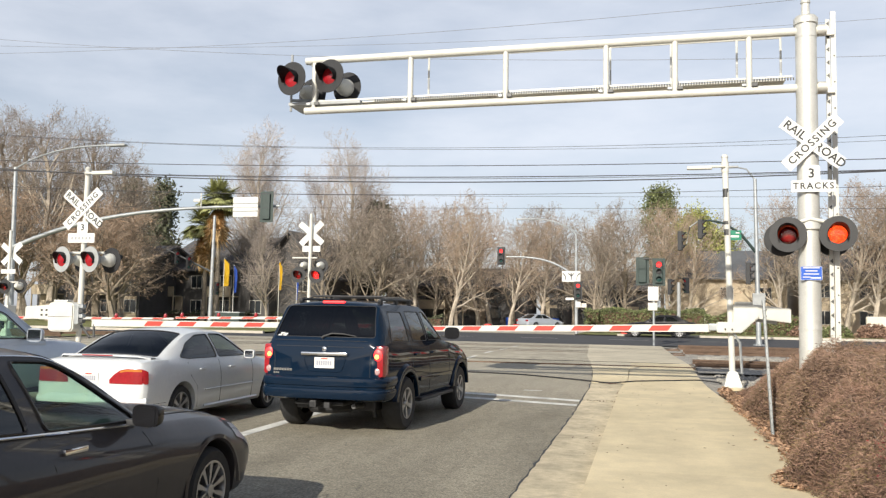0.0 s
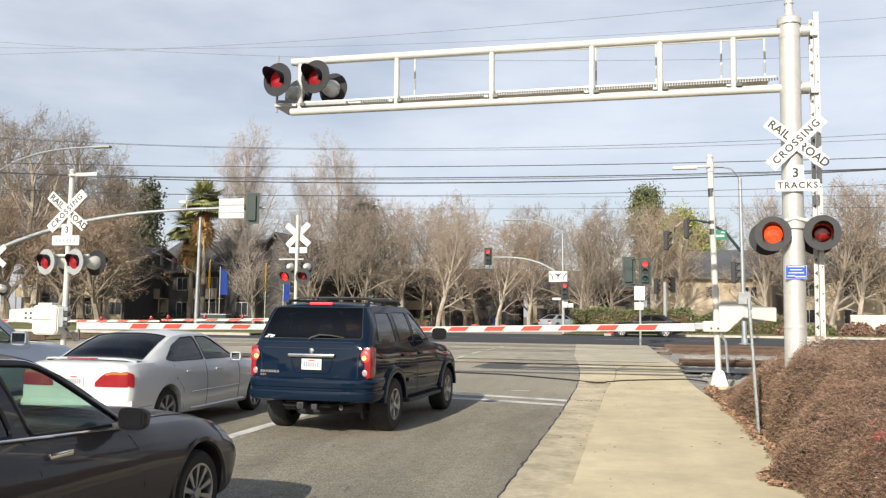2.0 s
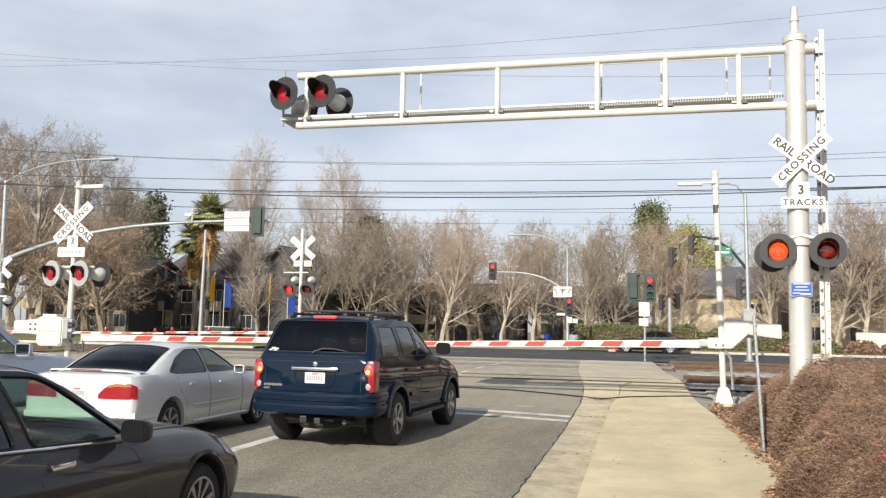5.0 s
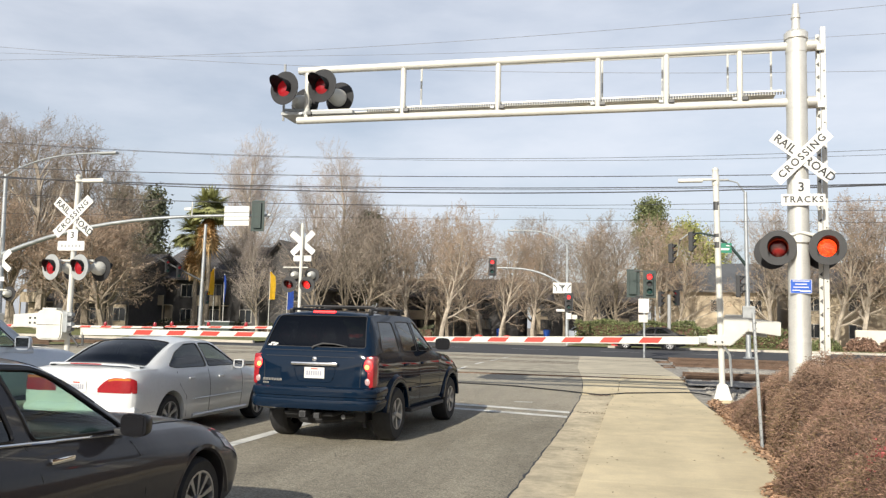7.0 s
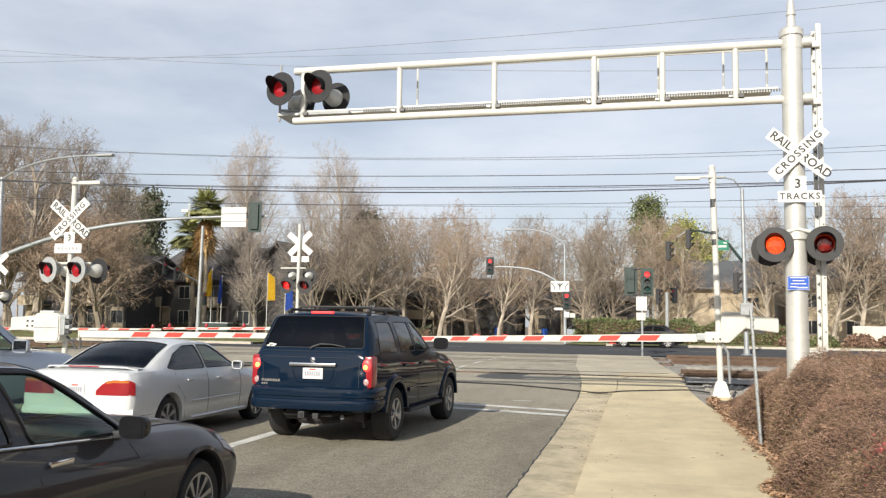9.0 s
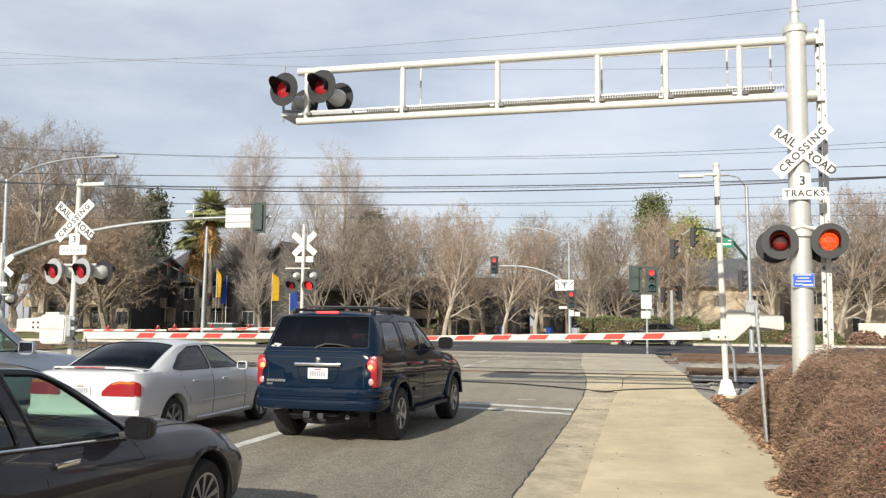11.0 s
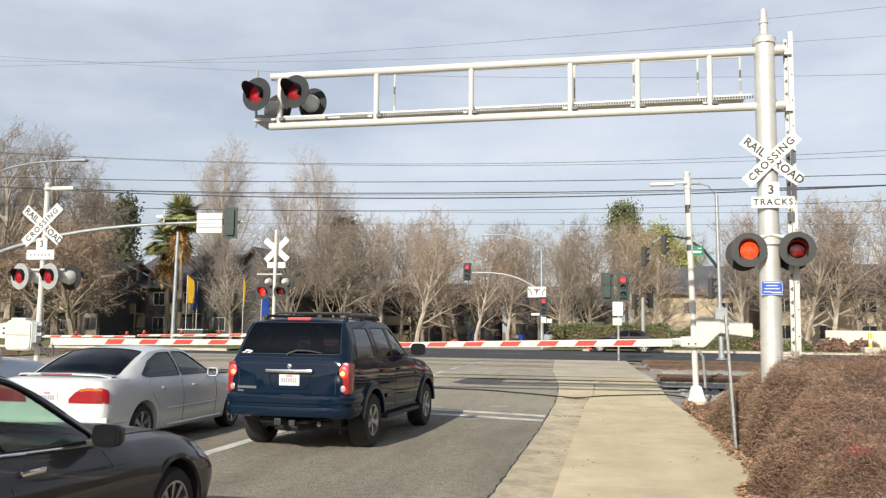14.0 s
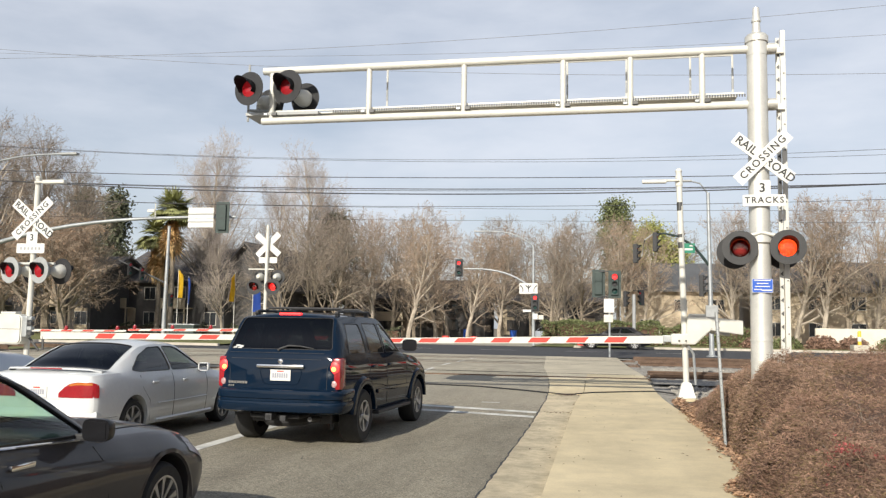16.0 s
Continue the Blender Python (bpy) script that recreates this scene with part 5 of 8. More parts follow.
def path2(a, b, n=10):
    return [(a[0] + (b[0] - a[0]) * i / n, a[1] + (b[1] - a[1]) * i / n) for i in range(n + 1)]


def mirror(car, x, y, z, paint, s=1, size=1.0):
    x0, x1 = x - 0.02, x + 0.20 * size
    bm = bmesh.new()
    rows = []
    for dy, k in ((-0.05, 0.97), (-0.03, 1.0), (0.02, 0.93), (0.06, 0.74), (0.085, 0.4)):
        ring = []
        cx, hw, hh = (x0 + x1) / 2, (x1 - x0) / 2 * k, 0.085 * size * k
        for j in range(20):
            a = j * math.tau / 20
            ca, sa = math.cos(a), math.sin(a)
            ring.append(bm.verts.new((cx + hw * math.copysign(abs(ca) ** 0.55, ca), y + dy, z + hh * math.copysign(abs(sa) ** 0.55, sa))))
        rows.append(ring)
    for p, q in zip(rows, rows[1:]):
        for j in range(20):
            bm.faces.new((p[j], p[(j + 1) % 20], q[(j + 1) % 20], q[j]))
    bm.faces.new(rows[0][::-1])
    bm.faces.new(rows[-1])
    bmesh.ops.recalc_face_normals(bm, faces=bm.faces)
    mr = part("door_mirror", bm, paint, car, smooth=True)
    part("mirror_glass", box(x0 + 0.025, x1 - 0.025, y - 0.054, y - 0.051, z - 0.062 * size, z + 0.062 * size), CHROME if paint not in (PAINT_BLACK, PLASTIC_DARK) else PAINT_BLACK, mr)
    part("mirror_stalk", box(x - 0.09, x + 0.01, y - 0.02, y + 0.05, z - 0.075, z - 0.03, 0.012), PLASTIC_DARK, mr)
    return mr


def handle(car, keys, y, z, material, s=1, L=0.2):
    x = side_x(keys, y, z)
    bm = box(s * x - 0.02, s * x + 0.03, y - L / 2, y + L / 2, z - 0.018, z + 0.018, 0.012)
    part("door_handle", bm, material, car, smooth=True)


def plate_with_bars(car, x, y, z, parent=None):
    pl = part("licence_plate", box(x - 0.152, x + 0.152, y - 0.006, y, z - 0.076, z + 0.076, 0.003), WHITE_SIGN, car)
    for k in range(7):
        part("plate_bar", box(x - 0.118 + k * 0.034, x - 0.094 + k * 0.034, y - 0.009, y - 0.007, z - 0.035, z + 0.03), PLATE_INK, pl)
    part("plate_bar", box(x - 0.05, x + 0.05, y - 0.009, y - 0.007, z + 0.048, z + 0.064), RED_STRIPE, pl)
    return pl


def seats(car, rows, w, zf, ztop):
    for y in rows:
        for s in (-1, 1):
            bm = box(s * 0.38 - 0.24, s * 0.38 + 0.24, y - 0.06, y + 0.08, zf, ztop - 0.2, 0.05)
            box(s * 0.38 - 0.13, s * 0.38 + 0.13, y - 0.06, y + 0.03, ztop - 0.17, ztop, 0.04, bm=bm)
            part("seat", bm, INTERIOR, car, smooth=True)


# blue sport utility vehicle
def build_suv():
    car = empty("suv", (-4.41, 12.36, 0.0), -2.75, label="dark blue sport utility vehicle waiting with brake lights on", category="car")
    K = [(-1.03, 0.64, 0.45, 0.48, 0.85, 0.46, 1.08, 0.36, 1.10, 1.11), (-1.00, 0.58, 0.70, 0.76, 0.85, 0.72, 1.16, 0.60, 1.20, 1.22), (-0.985, 0.54, 0.80, 0.85, 0.85, 0.81, 1.24, 0.70, 1.275, 1.30),
         (-0.93, 0.50, 0.86, 0.895, 0.85, 0.865, 1.265, 0.77, 1.36, 1.40), (-0.80, 0.46, 0.885, 0.915, 0.85, 0.885, 1.27, 0.755, 1.60, 1.655), (-0.64, 0.45, 0.90, 0.925, 0.85, 0.89, 1.27, 0.725, 1.80, 1.855),
         (-0.50, 0.44, 0.905, 0.93, 0.85, 0.89, 1.27, 0.705, 1.835, 1.885), (0.3, 0.42, 0.925, 0.94, 0.85, 0.895, 1.27, 0.70, 1.85, 1.91), (1.2, 0.40, 0.935, 0.95, 0.85, 0.895, 1.26, 0.69, 1.835, 1.895),
         (1.45, 0.40, 0.935, 0.95, 0.85, 0.895, 1.26, 0.68, 1.79, 1.86), (1.8, 0.40, 0.935, 0.952, 0.85, 0.895, 1.255, 0.725, 1.60, 1.67), (2.3, 0.40, 0.935, 0.955, 0.85, 0.893, 1.245, 0.80, 1.265, 1.31),
         (2.5, 0.40, 0.935, 0.955, 0.85, 0.88, 1.225, 0.78, 1.245, 1.285), (3.0, 0.42, 0.93, 0.95, 0.82, 0.86, 1.18, 0.70, 1.205, 1.25), (3.6, 0.44, 0.91, 0.93, 0.80, 0.80, 1.09, 0.65, 1.12, 1.15),
         (3.95, 0.48, 0.80, 0.83, 0.75, 0.70, 0.97, 0.55, 0.99, 1.01), (4.05, 0.54, 0.70, 0.72, 0.70, 0.60, 0.88, 0.45, 0.89, 0.90)]
    wins = [("side_window", YZ, [(-0.56, 1.31), (0.24, 1.30), (0.16, 1.74), (-0.42, 1.74)], TINT_GLASS, 1, (-2, 4)),
            ("side_window", YZ, [(0.40, 1.30), (1.12, 1.295), (1.04, 1.75), (0.34, 1.75)], TINT_GLASS, 1, (-2, 4)),
            ("side_window", YZ, [(1.20, 1.295), (2.04, 1.29), (1.52, 1.66), (1.38, 1.74), (1.14, 1.75)], SMOKE_GLASS, 1, (-2, 4)),
            ("rear_window", XZ, [(-0.77, 1.37), (0.77, 1.37), (0.68, 1.815), (-0.68, 1.815)], TINT_GLASS, 2, (-1.1, -0.4)),
            ("windscreen", XY, [(-0.68, 2.2), (0.68, 2.2), (0.60, 1.5), (-0.60, 1.5)], CLEAR_GLASS, 2, (1.3, 2.5))]
    car_skin(car, K, PAINT_BLUE, ((0, 0.40), (3.03, 0.40)), 0.46, wins, (PLASTIC_DARK, 0.005))
    # tailgate: its seam, the plate in its shallow bay, handle bar, emblem and badges
    def tail_y(x, z):
        lo, hi = -1.03, -0.55
        for k in range(18):
            mid = (lo + hi) / 2
            half = skin_profile(K, mid)
            inside = in_poly(abs(x), z, half + [(-0.01, half[-1][1]), (-0.01, half[0][1])])
            lo, hi = (lo, mid) if inside else (mid, hi)
        return hi
    for pts in ([(-0.73, 0.80), (-0.73, 1.05), (-0.76, 1.27)], [(0.73, 0.80), (0.73, 1.05), (0.76, 1.27)], [(-0.76, 1.32), (-0.4, 1.32), (0.0, 1.32), (0.4, 1.32), (0.76, 1.32)], [(-0.72, 1.235), (-0.3, 1.235), (0.3, 1.235), (0.72, 1.235)]):
        part("tailgate_seam", tube([(x, tail_y(x, z) + 0.0005, z) for x, z in dense(pts, 0.08)[:-int(math.dist(pts[-1], pts[0]) / 0.08) or None]], 0.0035, 5), PLASTIC_DARK, car)
    bay = rounded([(-0.20, 0.885), (0.32, 0.885), (0.38, 1.10), (-0.27, 1.10)], 0.07, 5)
    part("plate_bay", tube([(x, -1.031, z) for x, z in bay + bay[:1]], 0.007, 5, cap=False), PAINT_BLUE, car, smooth=True)
    part("tailgate_trim", box(-0.30, 0.41, -1.075, -1.02, 1.11, 1.16, 0.018), CHROME, car, "chrome handle bar", smooth=True)
    plate_with_bars(car, 0.055, -1.036, 1.01)
    part("emblem", lathe([(0, 0.012), (0.034, 0.006), (0.04, 0)], 10, Matrix.Translation((0.035, tail_y(0.035, 1.20) - 0.002, 1.20)) @ pose(0, 0, 0, 90)), CHROME, car)
    for w, z, n in ((0.036, 0.90, 7), (0.026, 0.852, 3)):
        bm = bmesh.new()
        for k in range(n):
            x = -0.745 + k * (w + 0.008)
            yy = tail_y(x + w / 2, z) - 0.006
            box(x, x + w, yy, yy + 0.008, z - w * 0.5, z + w * 0.45, bm=bm)
        part("badge_bar", bm, CHROME, car)
    # rear lights
    for s in (-1, 1):
        bm = box(s * 0.825 - 0.098, s * 0.825 + 0.098, -0.988, -0.74, 0.82, 1.265, 0.05)
        lt = part("tail_light", bm, RED_LENS, car, "red tail light cluster, brake lamp lit", smooth=True)
        part("brake_lamp", lathe([(0, 0.012), (0.05, 0.009), (0.07, 0)], 16, Matrix.Translation((s * 0.83, -0.986, 1.13)) @ pose(0, 0, 0, 90) @ Matrix.Diagonal((1, 1.2, 1, 1))), RED_GLOW, lt, smooth=True)
        part("brake_bulb", lathe([(0, 0.02), (0.03, 0.014), (0.034, 0.008)], 12, Matrix.Translation((s * 0.825, -0.99, 1.11)) @ pose(0, 0, 0, 90)), ORANGE_GLOW, lt, smooth=True)
        part("reversing_lamp", lathe([(0, 0.012), (0.042, 0.008), (0.052, 0)], 16, Matrix.Translation((s * 0.825, -0.985, 0.905)) @ pose(0, 0, 0, 90)), REVERSING_LENS, lt, smooth=True)
    part("high_brake_light", box(-0.17, 0.17, -0.645, -0.58, 1.852, 1.888, 0.012), RED_GLOW, car)
    # bumper
    bm = bmesh.new()
    half = [(0.958, -0.47), (0.965, -0.62), (0.962, -0.78), (0.945, -0.92), (0.90, -1.01), (0.82, -1.065), (0.66, -1.10), (0.44, -1.12), (0.22, -1.13)]
    prof = [(-x, y) for x, y in half] + [(0, -1.133)] + half[::-1]
    rows = []
    for z, o in ((0.50, 0.07), (0.515, 0.02), (0.56, 0.0), (0.615, -0.006), (0.645, 0.002), (0.655, 0.018), (0.685, 0.018), (0.695, 0.004), (0.76, -0.004), (0.80, 0.004), (0.822, 0.03), (0.828, 0.12)):
        rows.append([bm.verts.new((x * (1 - 0.8 * o), y + o * min(1.0, max(0.0, (-0.45 - y) / 0.3)), z)) for x, y in prof])
    for a, b in zip(rows, rows[1:]):
        for k in range(len(prof) - 1):
            bm.faces.new((a[k], a[k + 1], b[k + 1], b[k]))
    bmesh.ops.recalc_face_normals(bm, faces=bm.faces)
    bmesh.ops.solidify(bm, geom=bm.faces[:], thickness=0.02)
    part("rear_bumper", bm, PAINT_BLUE, car, smooth=True)
    part("tow_hitch", box(-0.13, -0.03, -1.10, -0.6, 0.39, 0.485, 0.012), PLASTIC_DARK, car)
    part("hitch_mouth", box(-0.11, -0.05, -1.104, -1.098, 0.41, 0.465), RUBBER, car)
    part("spare_wheel", lathe([(0, 0.28), (0.30, 0.28), (0.34, 0.33), (0.34, 0.42), (0.30, 0.46), (0, 0.46)], 24, Matrix.Translation((-0.05, -0.5, 0.0))), RUBBER, car, smooth=True)
    part("shock_absorber", tube([(0.56, -0.3, 0.2), (0.52, -0.34, 0.6)], 0.03, 8), PLASTIC_DARK, car, smooth=True)
    part("tow_beam", tube([(-0.5, -0.75, 0.46), (-0.42, -0.9, 0.43), (0.3, -0.9, 0.43), (0.38, -0.75, 0.46)], 0.03, 8), RUBBER, car)
    part("trailer_socket", box(0.07, 0.16, -1.06, -0.98, 0.38, 0.46, 0.01), PLASTIC_DARK, car)
    part("exhaust_pipe", tube([(0.42, -0.2, 0.36), (0.44, -0.86, 0.40)], 0.035, 10), DARK_STEEL, car, smooth=True)
    part("underbody", box(-0.6, 0.6, 0.2, 3.6, 0.34, 0.46, 0.03), RUBBER, car)
    part("rear_axle", tube([(-0.75, 0, 0.37), (-0.12, 0, 0.37), (0, 0, 0.36), (0.12, 0, 0.37), (0.75, 0, 0.37)], [0.05, 0.06, 0.14, 0.06, 0.05], 10), DARK_STEEL, car, smooth=True)
    # arches
    for wy in (0.0, 3.03):
        for s in (-1, 1):
            bm = bmesh.new()
            rings = []
            for k in range(19):
                a = radians(6) + radians(168) * k / 18
                c, sn = math.cos(a), math.sin(a)
                ring = []
                for rad, dx in ((0.455, -0.03), (0.455, 0.035), (0.48, 0.045), (0.545, 0.03), (0.585, -0.02)):
                    y, z = wy + rad * c, 0.40 + rad * sn
                    ring.append(bm.verts.new((s * (0.945 + dx), y, z)))
                rings.append(ring)
            for a, b in zip(rings, rings[1:]):
                for k in range(4):
                    bm.faces.new((a[k], a[k + 1], b[k + 1], b[k]))
            bmesh.ops.recalc_face_normals(bm, faces=bm.faces)
            part("wheel_flare", bm, PAINT_BLUE, car, smooth=True)
            wheel(car, s * 0.82, wy, 0.392, 0.265, 5, ALLOY, rim=0.58)
    for s in (-1, 1):
        part("side_step", box(s * 0.93 - 0.06, s * 0.93 + 0.06, 0.6, 2.45, 0.36, 0.42, 0.02), PLASTIC_DARK, car)
        part("side_moulding", box(s * 0.957 - 0.012, s * 0.957 + 0.012, 0.62, 2.4, 0.68, 0.74, 0.008), PAINT_BLUE, car)
        seam(car, K, path2((0.33, 0.62), (0.3, 1.2)), s=s)
        seam(car, K, path2((1.15, 0.42), (1.15, 1.2)), s=s)
        seam(car, K, path2((2.28, 0.44), (2.3, 1.2)), s=s)
        handle(car, K, 0.52, 1.10, PAINT_BLUE, s)
        handle(car, K, 1.36, 1.10, PAINT_BLUE, s)
        # roof rails
        part("roof_rail", tube([(s * 0.63, -0.44, 1.87), (s * 0.63, -0.36, 1.915), (s * 0.63, 1.04, 1.93), (s * 0.63, 1.14, 1.88)], 0.02, 8), PLASTIC_DARK, car, smooth=True)
        for y in (-0.38, 0.3, 0.95):
            part("rail_foot", box(s * 0.63 - 0.025, s * 0.63 + 0.025, y - 0.05, y + 0.05, 1.84, 1.92, 0.012), PLASTIC_DARK, car)
        mirror(car, 0.97 if s > 0 else -1.22, 2.0, 1.40, PAINT_BLUE if s < 0 else PAINT_BLACK, s, 1.2)
    for y in (-0.1, 0.75):
        part("roof_crossbar", tube([(-0.63, y, 1.93), (-0.57, y, 1.965), (0.57, y, 1.965), (0.63, y, 1.93)], 0.017, 8), PLASTIC_DARK, car, smooth=True)
    bm = tube([(x, tail_y(x, z) - 0.02, z) for x, z in ((-0.02, 1.35), (0.0, 1.375), (0.12, 1.42), (0.3, 1.415), (0.5, 1.385))], [0.02, 0.018, 0.013, 0.011, 0.008], 8)
    part("rear_wiper", bm, PLASTIC_DARK, car, smooth=True)
    bm = bmesh.new()
    for x, z, w in ((-0.70, 1.385, 0.06), (-0.66, 1.41, 0.07), (-0.625, 1.38, 0.055), (-0.60, 1.402, 0.05)):
        box(x - w / 2, x + w / 2, -0.838, -0.836, z - 0.011, z + 0.011, bm=bm)
    for v in bm.verts:
        v.co.y = tail_y(v.co.x, v.co.z) - 0.004
    part("window_sticker", bm, WHITE_SIGN, car)
    seats(car, (0.9, 1.75), 0.4, 0.7, 1.35)
    part("floor_pan", box(-0.85, 0.85, -0.7, 2.2, 0.62, 0.68), INTERIOR, car)
    return car


def build_sedan(name, at, paint, label, wins, K, G, wheelr, wb, glasses, trim, spokes, rim, rz=0):
    car = empty(name, (*at, height(at[1])), rz, label=label, category="car")
    lower_body(car, K, paint, ((0.0, wheelr), (wb, wheelr)), wheelr + 0.055, depth=0.26)
    greenhouse(car, paint, G, wins, *glasses, trim)
    for wy in (0.0, wb):
        for s in (-1, 1):
            wheel(car, s * (side_x(K, wy, wheelr + 0.1) - 0.125), wy, wheelr, 0.215, spokes, rim, rim=0.68)
    part("underbody", box(-0.7, 0.7, -0.6, wb + 0.5, 0.19, 0.3, 0.02), PLASTIC_DARK, car)
    part("floor_pan", box(-0.72, 0.72, -0.1, 2.3, 0.42, 0.48), INTERIOR, car)
    return car


def build_silver():
    K = [(-1.14, 0.42, 0.70, 0.74, 0.62, 0.62, 0.86, 0.50, 0.89, 0.905), (-1.11, 0.36, 0.78, 0.82, 0.62, 0.70, 0.95, 0.58, 0.975, 0.99), (-1.05, 0.31, 0.82, 0.855, 0.62, 0.745, 0.985, 0.64, 1.005, 1.02),
         (-0.9, 0.26, 0.84, 0.88, 0.62, 0.79, 1.00, 0.68, 1.02, 1.04), (-0.62, 0.23, 0.855, 0.89, 0.62, 0.815, 1.005, 0.70, 1.03, 1.06), (-0.3, 0.22, 0.86, 0.893, 0.62, 0.82, 1.0, 0.69, 1.15, 1.21),
         (0.0, 0.21, 0.862, 0.895, 0.62, 0.825, 0.995, 0.665, 1.275, 1.335), (0.28, 0.21, 0.865, 0.895, 0.62, 0.825, 0.985, 0.635, 1.355, 1.415), (0.75, 0.20, 0.865, 0.895, 0.62, 0.825, 0.975, 0.62, 1.385, 1.445),
         (1.25, 0.20, 0.865, 0.895, 0.62, 0.825, 0.965, 0.615, 1.37, 1.43), (1.5, 0.20, 0.865, 0.895, 0.62, 0.825, 0.96, 0.64, 1.29, 1.36), (1.85, 0.20, 0.862, 0.892, 0.62, 0.82, 0.955, 0.69, 1.12, 1.185),
         (2.2, 0.20, 0.86, 0.89, 0.62, 0.81, 0.94, 0.73, 0.965, 1.005), (2.6, 0.21, 0.855, 0.885, 0.60, 0.78, 0.90, 0.66, 0.925, 0.965), (3.2, 0.23, 0.84, 0.86, 0.56, 0.70, 0.80, 0.56, 0.84, 0.87),
         (3.55, 0.28, 0.74, 0.76, 0.50, 0.60, 0.69, 0.45, 0.73, 0.75), (3.68, 0.36, 0.60, 0.62, 0.50, 0.50, 0.60, 0.35, 0.63, 0.64)]
    wins = [("side_window", YZ, [(-0.20, 1.03), (0.0, 1.0), (0.89, 0.99), (0.81, 1.345), (0.44, 1.335), (0.08, 1.22)], TINT_GLASS, 1, (-2, 4)),
            ("side_window", YZ, [(0.95, 0.99), (1.96, 0.98), (1.90, 1.04), (1.36, 1.30), (1.22, 1.34), (0.87, 1.347)], SMOKE_GLASS, 1, (-2, 4)),
            ("rear_window", XY, [(-0.66, -0.58), (0.66, -0.58), (0.57, 0.20), (-0.57, 0.20)], TINT_GLASS, 2, (-0.8, 0.5)),
            ("windscreen", XY, [(-0.66, 2.08), (0.66, 2.08), (0.56, 1.40), (-0.56, 1.40)], CLEAR_GLASS, 2, (1.2, 2.5))]
    car = skin_sedan("sedan", (-7.42, 11.42), PAINT_SILVER, "silver-white sedan waiting in the middle lane", K, wins, 0.315, -0.2, 2.75, (PLASTIC_DARK, 0.007), 6, ALLOY)
    for s in (-1, 1):
        # the cluster runs over the rear face and round the corner
        run = ((0.32, -1.149), (0.40, -1.149), (0.48, -1.149), (0.58, -1.149), (0.66, -1.148), (0.74, -1.143), (0.80, -1.118), (0.845, -1.085), (0.860, -1.05))

        def lamp_band(lo, hi, first, last, off):
            bm = bmesh.new()
            rows = []
            for k, (x, y) in enumerate(run[first:last + 1]):
                zt = 0.755 + 0.15 * min(1.0, (k + first) / 2.5) ** 0.7 - 0.02 * max(0, k + first - 6)
                row = []
                for j in range(5):
                    f = lo + (hi - lo) * j / 4
                    z = 0.70 + (zt - 0.70) * f
                    row.append(bm.verts.new((s * (x + (off if k + first > 4 else 0) - 0.018 * max(0, f - 0.5) * (k + first > 4)), y - (off if k + first < 7 else 0), z)))
                rows.append(row)
            for a, b in zip(rows, rows[1:]):
                for j in range(4):
                    bm.faces.new((a[j], a[j + 1], b[j + 1], b[j]))
            bmesh.ops.recalc_face_normals(bm, faces=bm.faces)
            return bm
        lt = part("tail_light", lamp_band(0, 1, 0, 8, 0.0), RED_LENS, car, "red and amber tail light", smooth=True)
        part("amber_strip", lamp_band(0.82, 0.96, 2, 6, 0.004), AMBER_LENS, lt, smooth=True)
        part("brake_lamp", lamp_band(0.12, 0.5, 3, 6, 0.004), RED_LENS, lt, smooth=True)
        seam(car, K, path2((0.92, 0.26), (0.92, 0.95)), s=s)
        seam(car, K, path2((2.02, 0.26), (2.06, 0.92)), s=s)
        seam(car, K, [(-0.02, 0.95), (0.02, 0.75), (0.2, 0.58), (0.24, 0.28)], s=s)
        seam(car, K, path2((-0.95, 0.42), (-0.62, 0.42), 4), s=s, r=0.003)
        handle(car, K, 0.35, 0.83, PAINT_SILVER, s, 0.17)
        handle(car, K, 1.28, 0.82, PAINT_SILVER, s, 0.17)
        part("side_moulding", tube([(s * (side_x(K, y, 0.52) + 0.004), y, 0.52) for y in [0.42 + 0.2 * i for i in range(9)]], 0.012, 6), PAINT_SILVER, car, smooth=True)
        part("sill", tube([(s * (side_x(K, y, 0.27) + 0.0), y, 0.27) for y in [0.42 + 0.2 * i for i in range(10)]], 0.028, 6), PAINT_SILVER, car, smooth=True)
    mirror(car, 0.84, 1.86, 1.0, PAINT_SILVER, 1, 0.86)
    mirror(car, -1.02, 1.86, 1.0, PAINT_SILVER)
    # spoiler on the boot lid
    pts = [(-0.72, -0.80, 1.015), (-0.6, -0.92, 1.05), (-0.3, -0.98, 1.06), (0.3, -0.98, 1.06), (0.6, -0.92, 1.05), (0.72, -0.80, 1.015)]
    bm = bmesh.new()
    rows = [[bm.verts.new((x, y + o, z + h)) for x, y, z in pts] for o, h in ((0.0, 0.0), (0.0, 0.022), (0.12, 0.02), (0.14, 0.0))]
    for a, b in zip(rows, rows[1:] + rows[:1]):
        for k in range(5):
            bm.faces.new((a[k], a[k + 1], b[k + 1], b[k]))
    bmesh.ops.recalc_face_normals(bm, faces=bm.faces)
    sp = part("boot_spoiler", bm, PAINT_SILVER, car, smooth=True)
    part("spoiler_brake_light", box(-0.24, 0.24, -0.986, -0.98, 1.063, 1.077), RED_LENS, sp)
    part("boot_panel", box(-0.36, 0.36, -1.148, -1.08, 0.66, 0.88, 0.03), PAINT_SILVER, car)
    plate_with_bars(car, 0, -1.152, 0.77)
    part("rear_bumper", tube([(-0.83, -0.80, 0.46), (-0.80, -1.04, 0.46), (-0.55, -1.11, 0.46), (0.55, -1.11, 0.46), (0.80, -1.04, 0.46), (0.83, -0.80, 0.46)], [0.03, 0.085, 0.10, 0.10, 0.085, 0.03], 12), PAINT_SILVER, car, smooth=True)
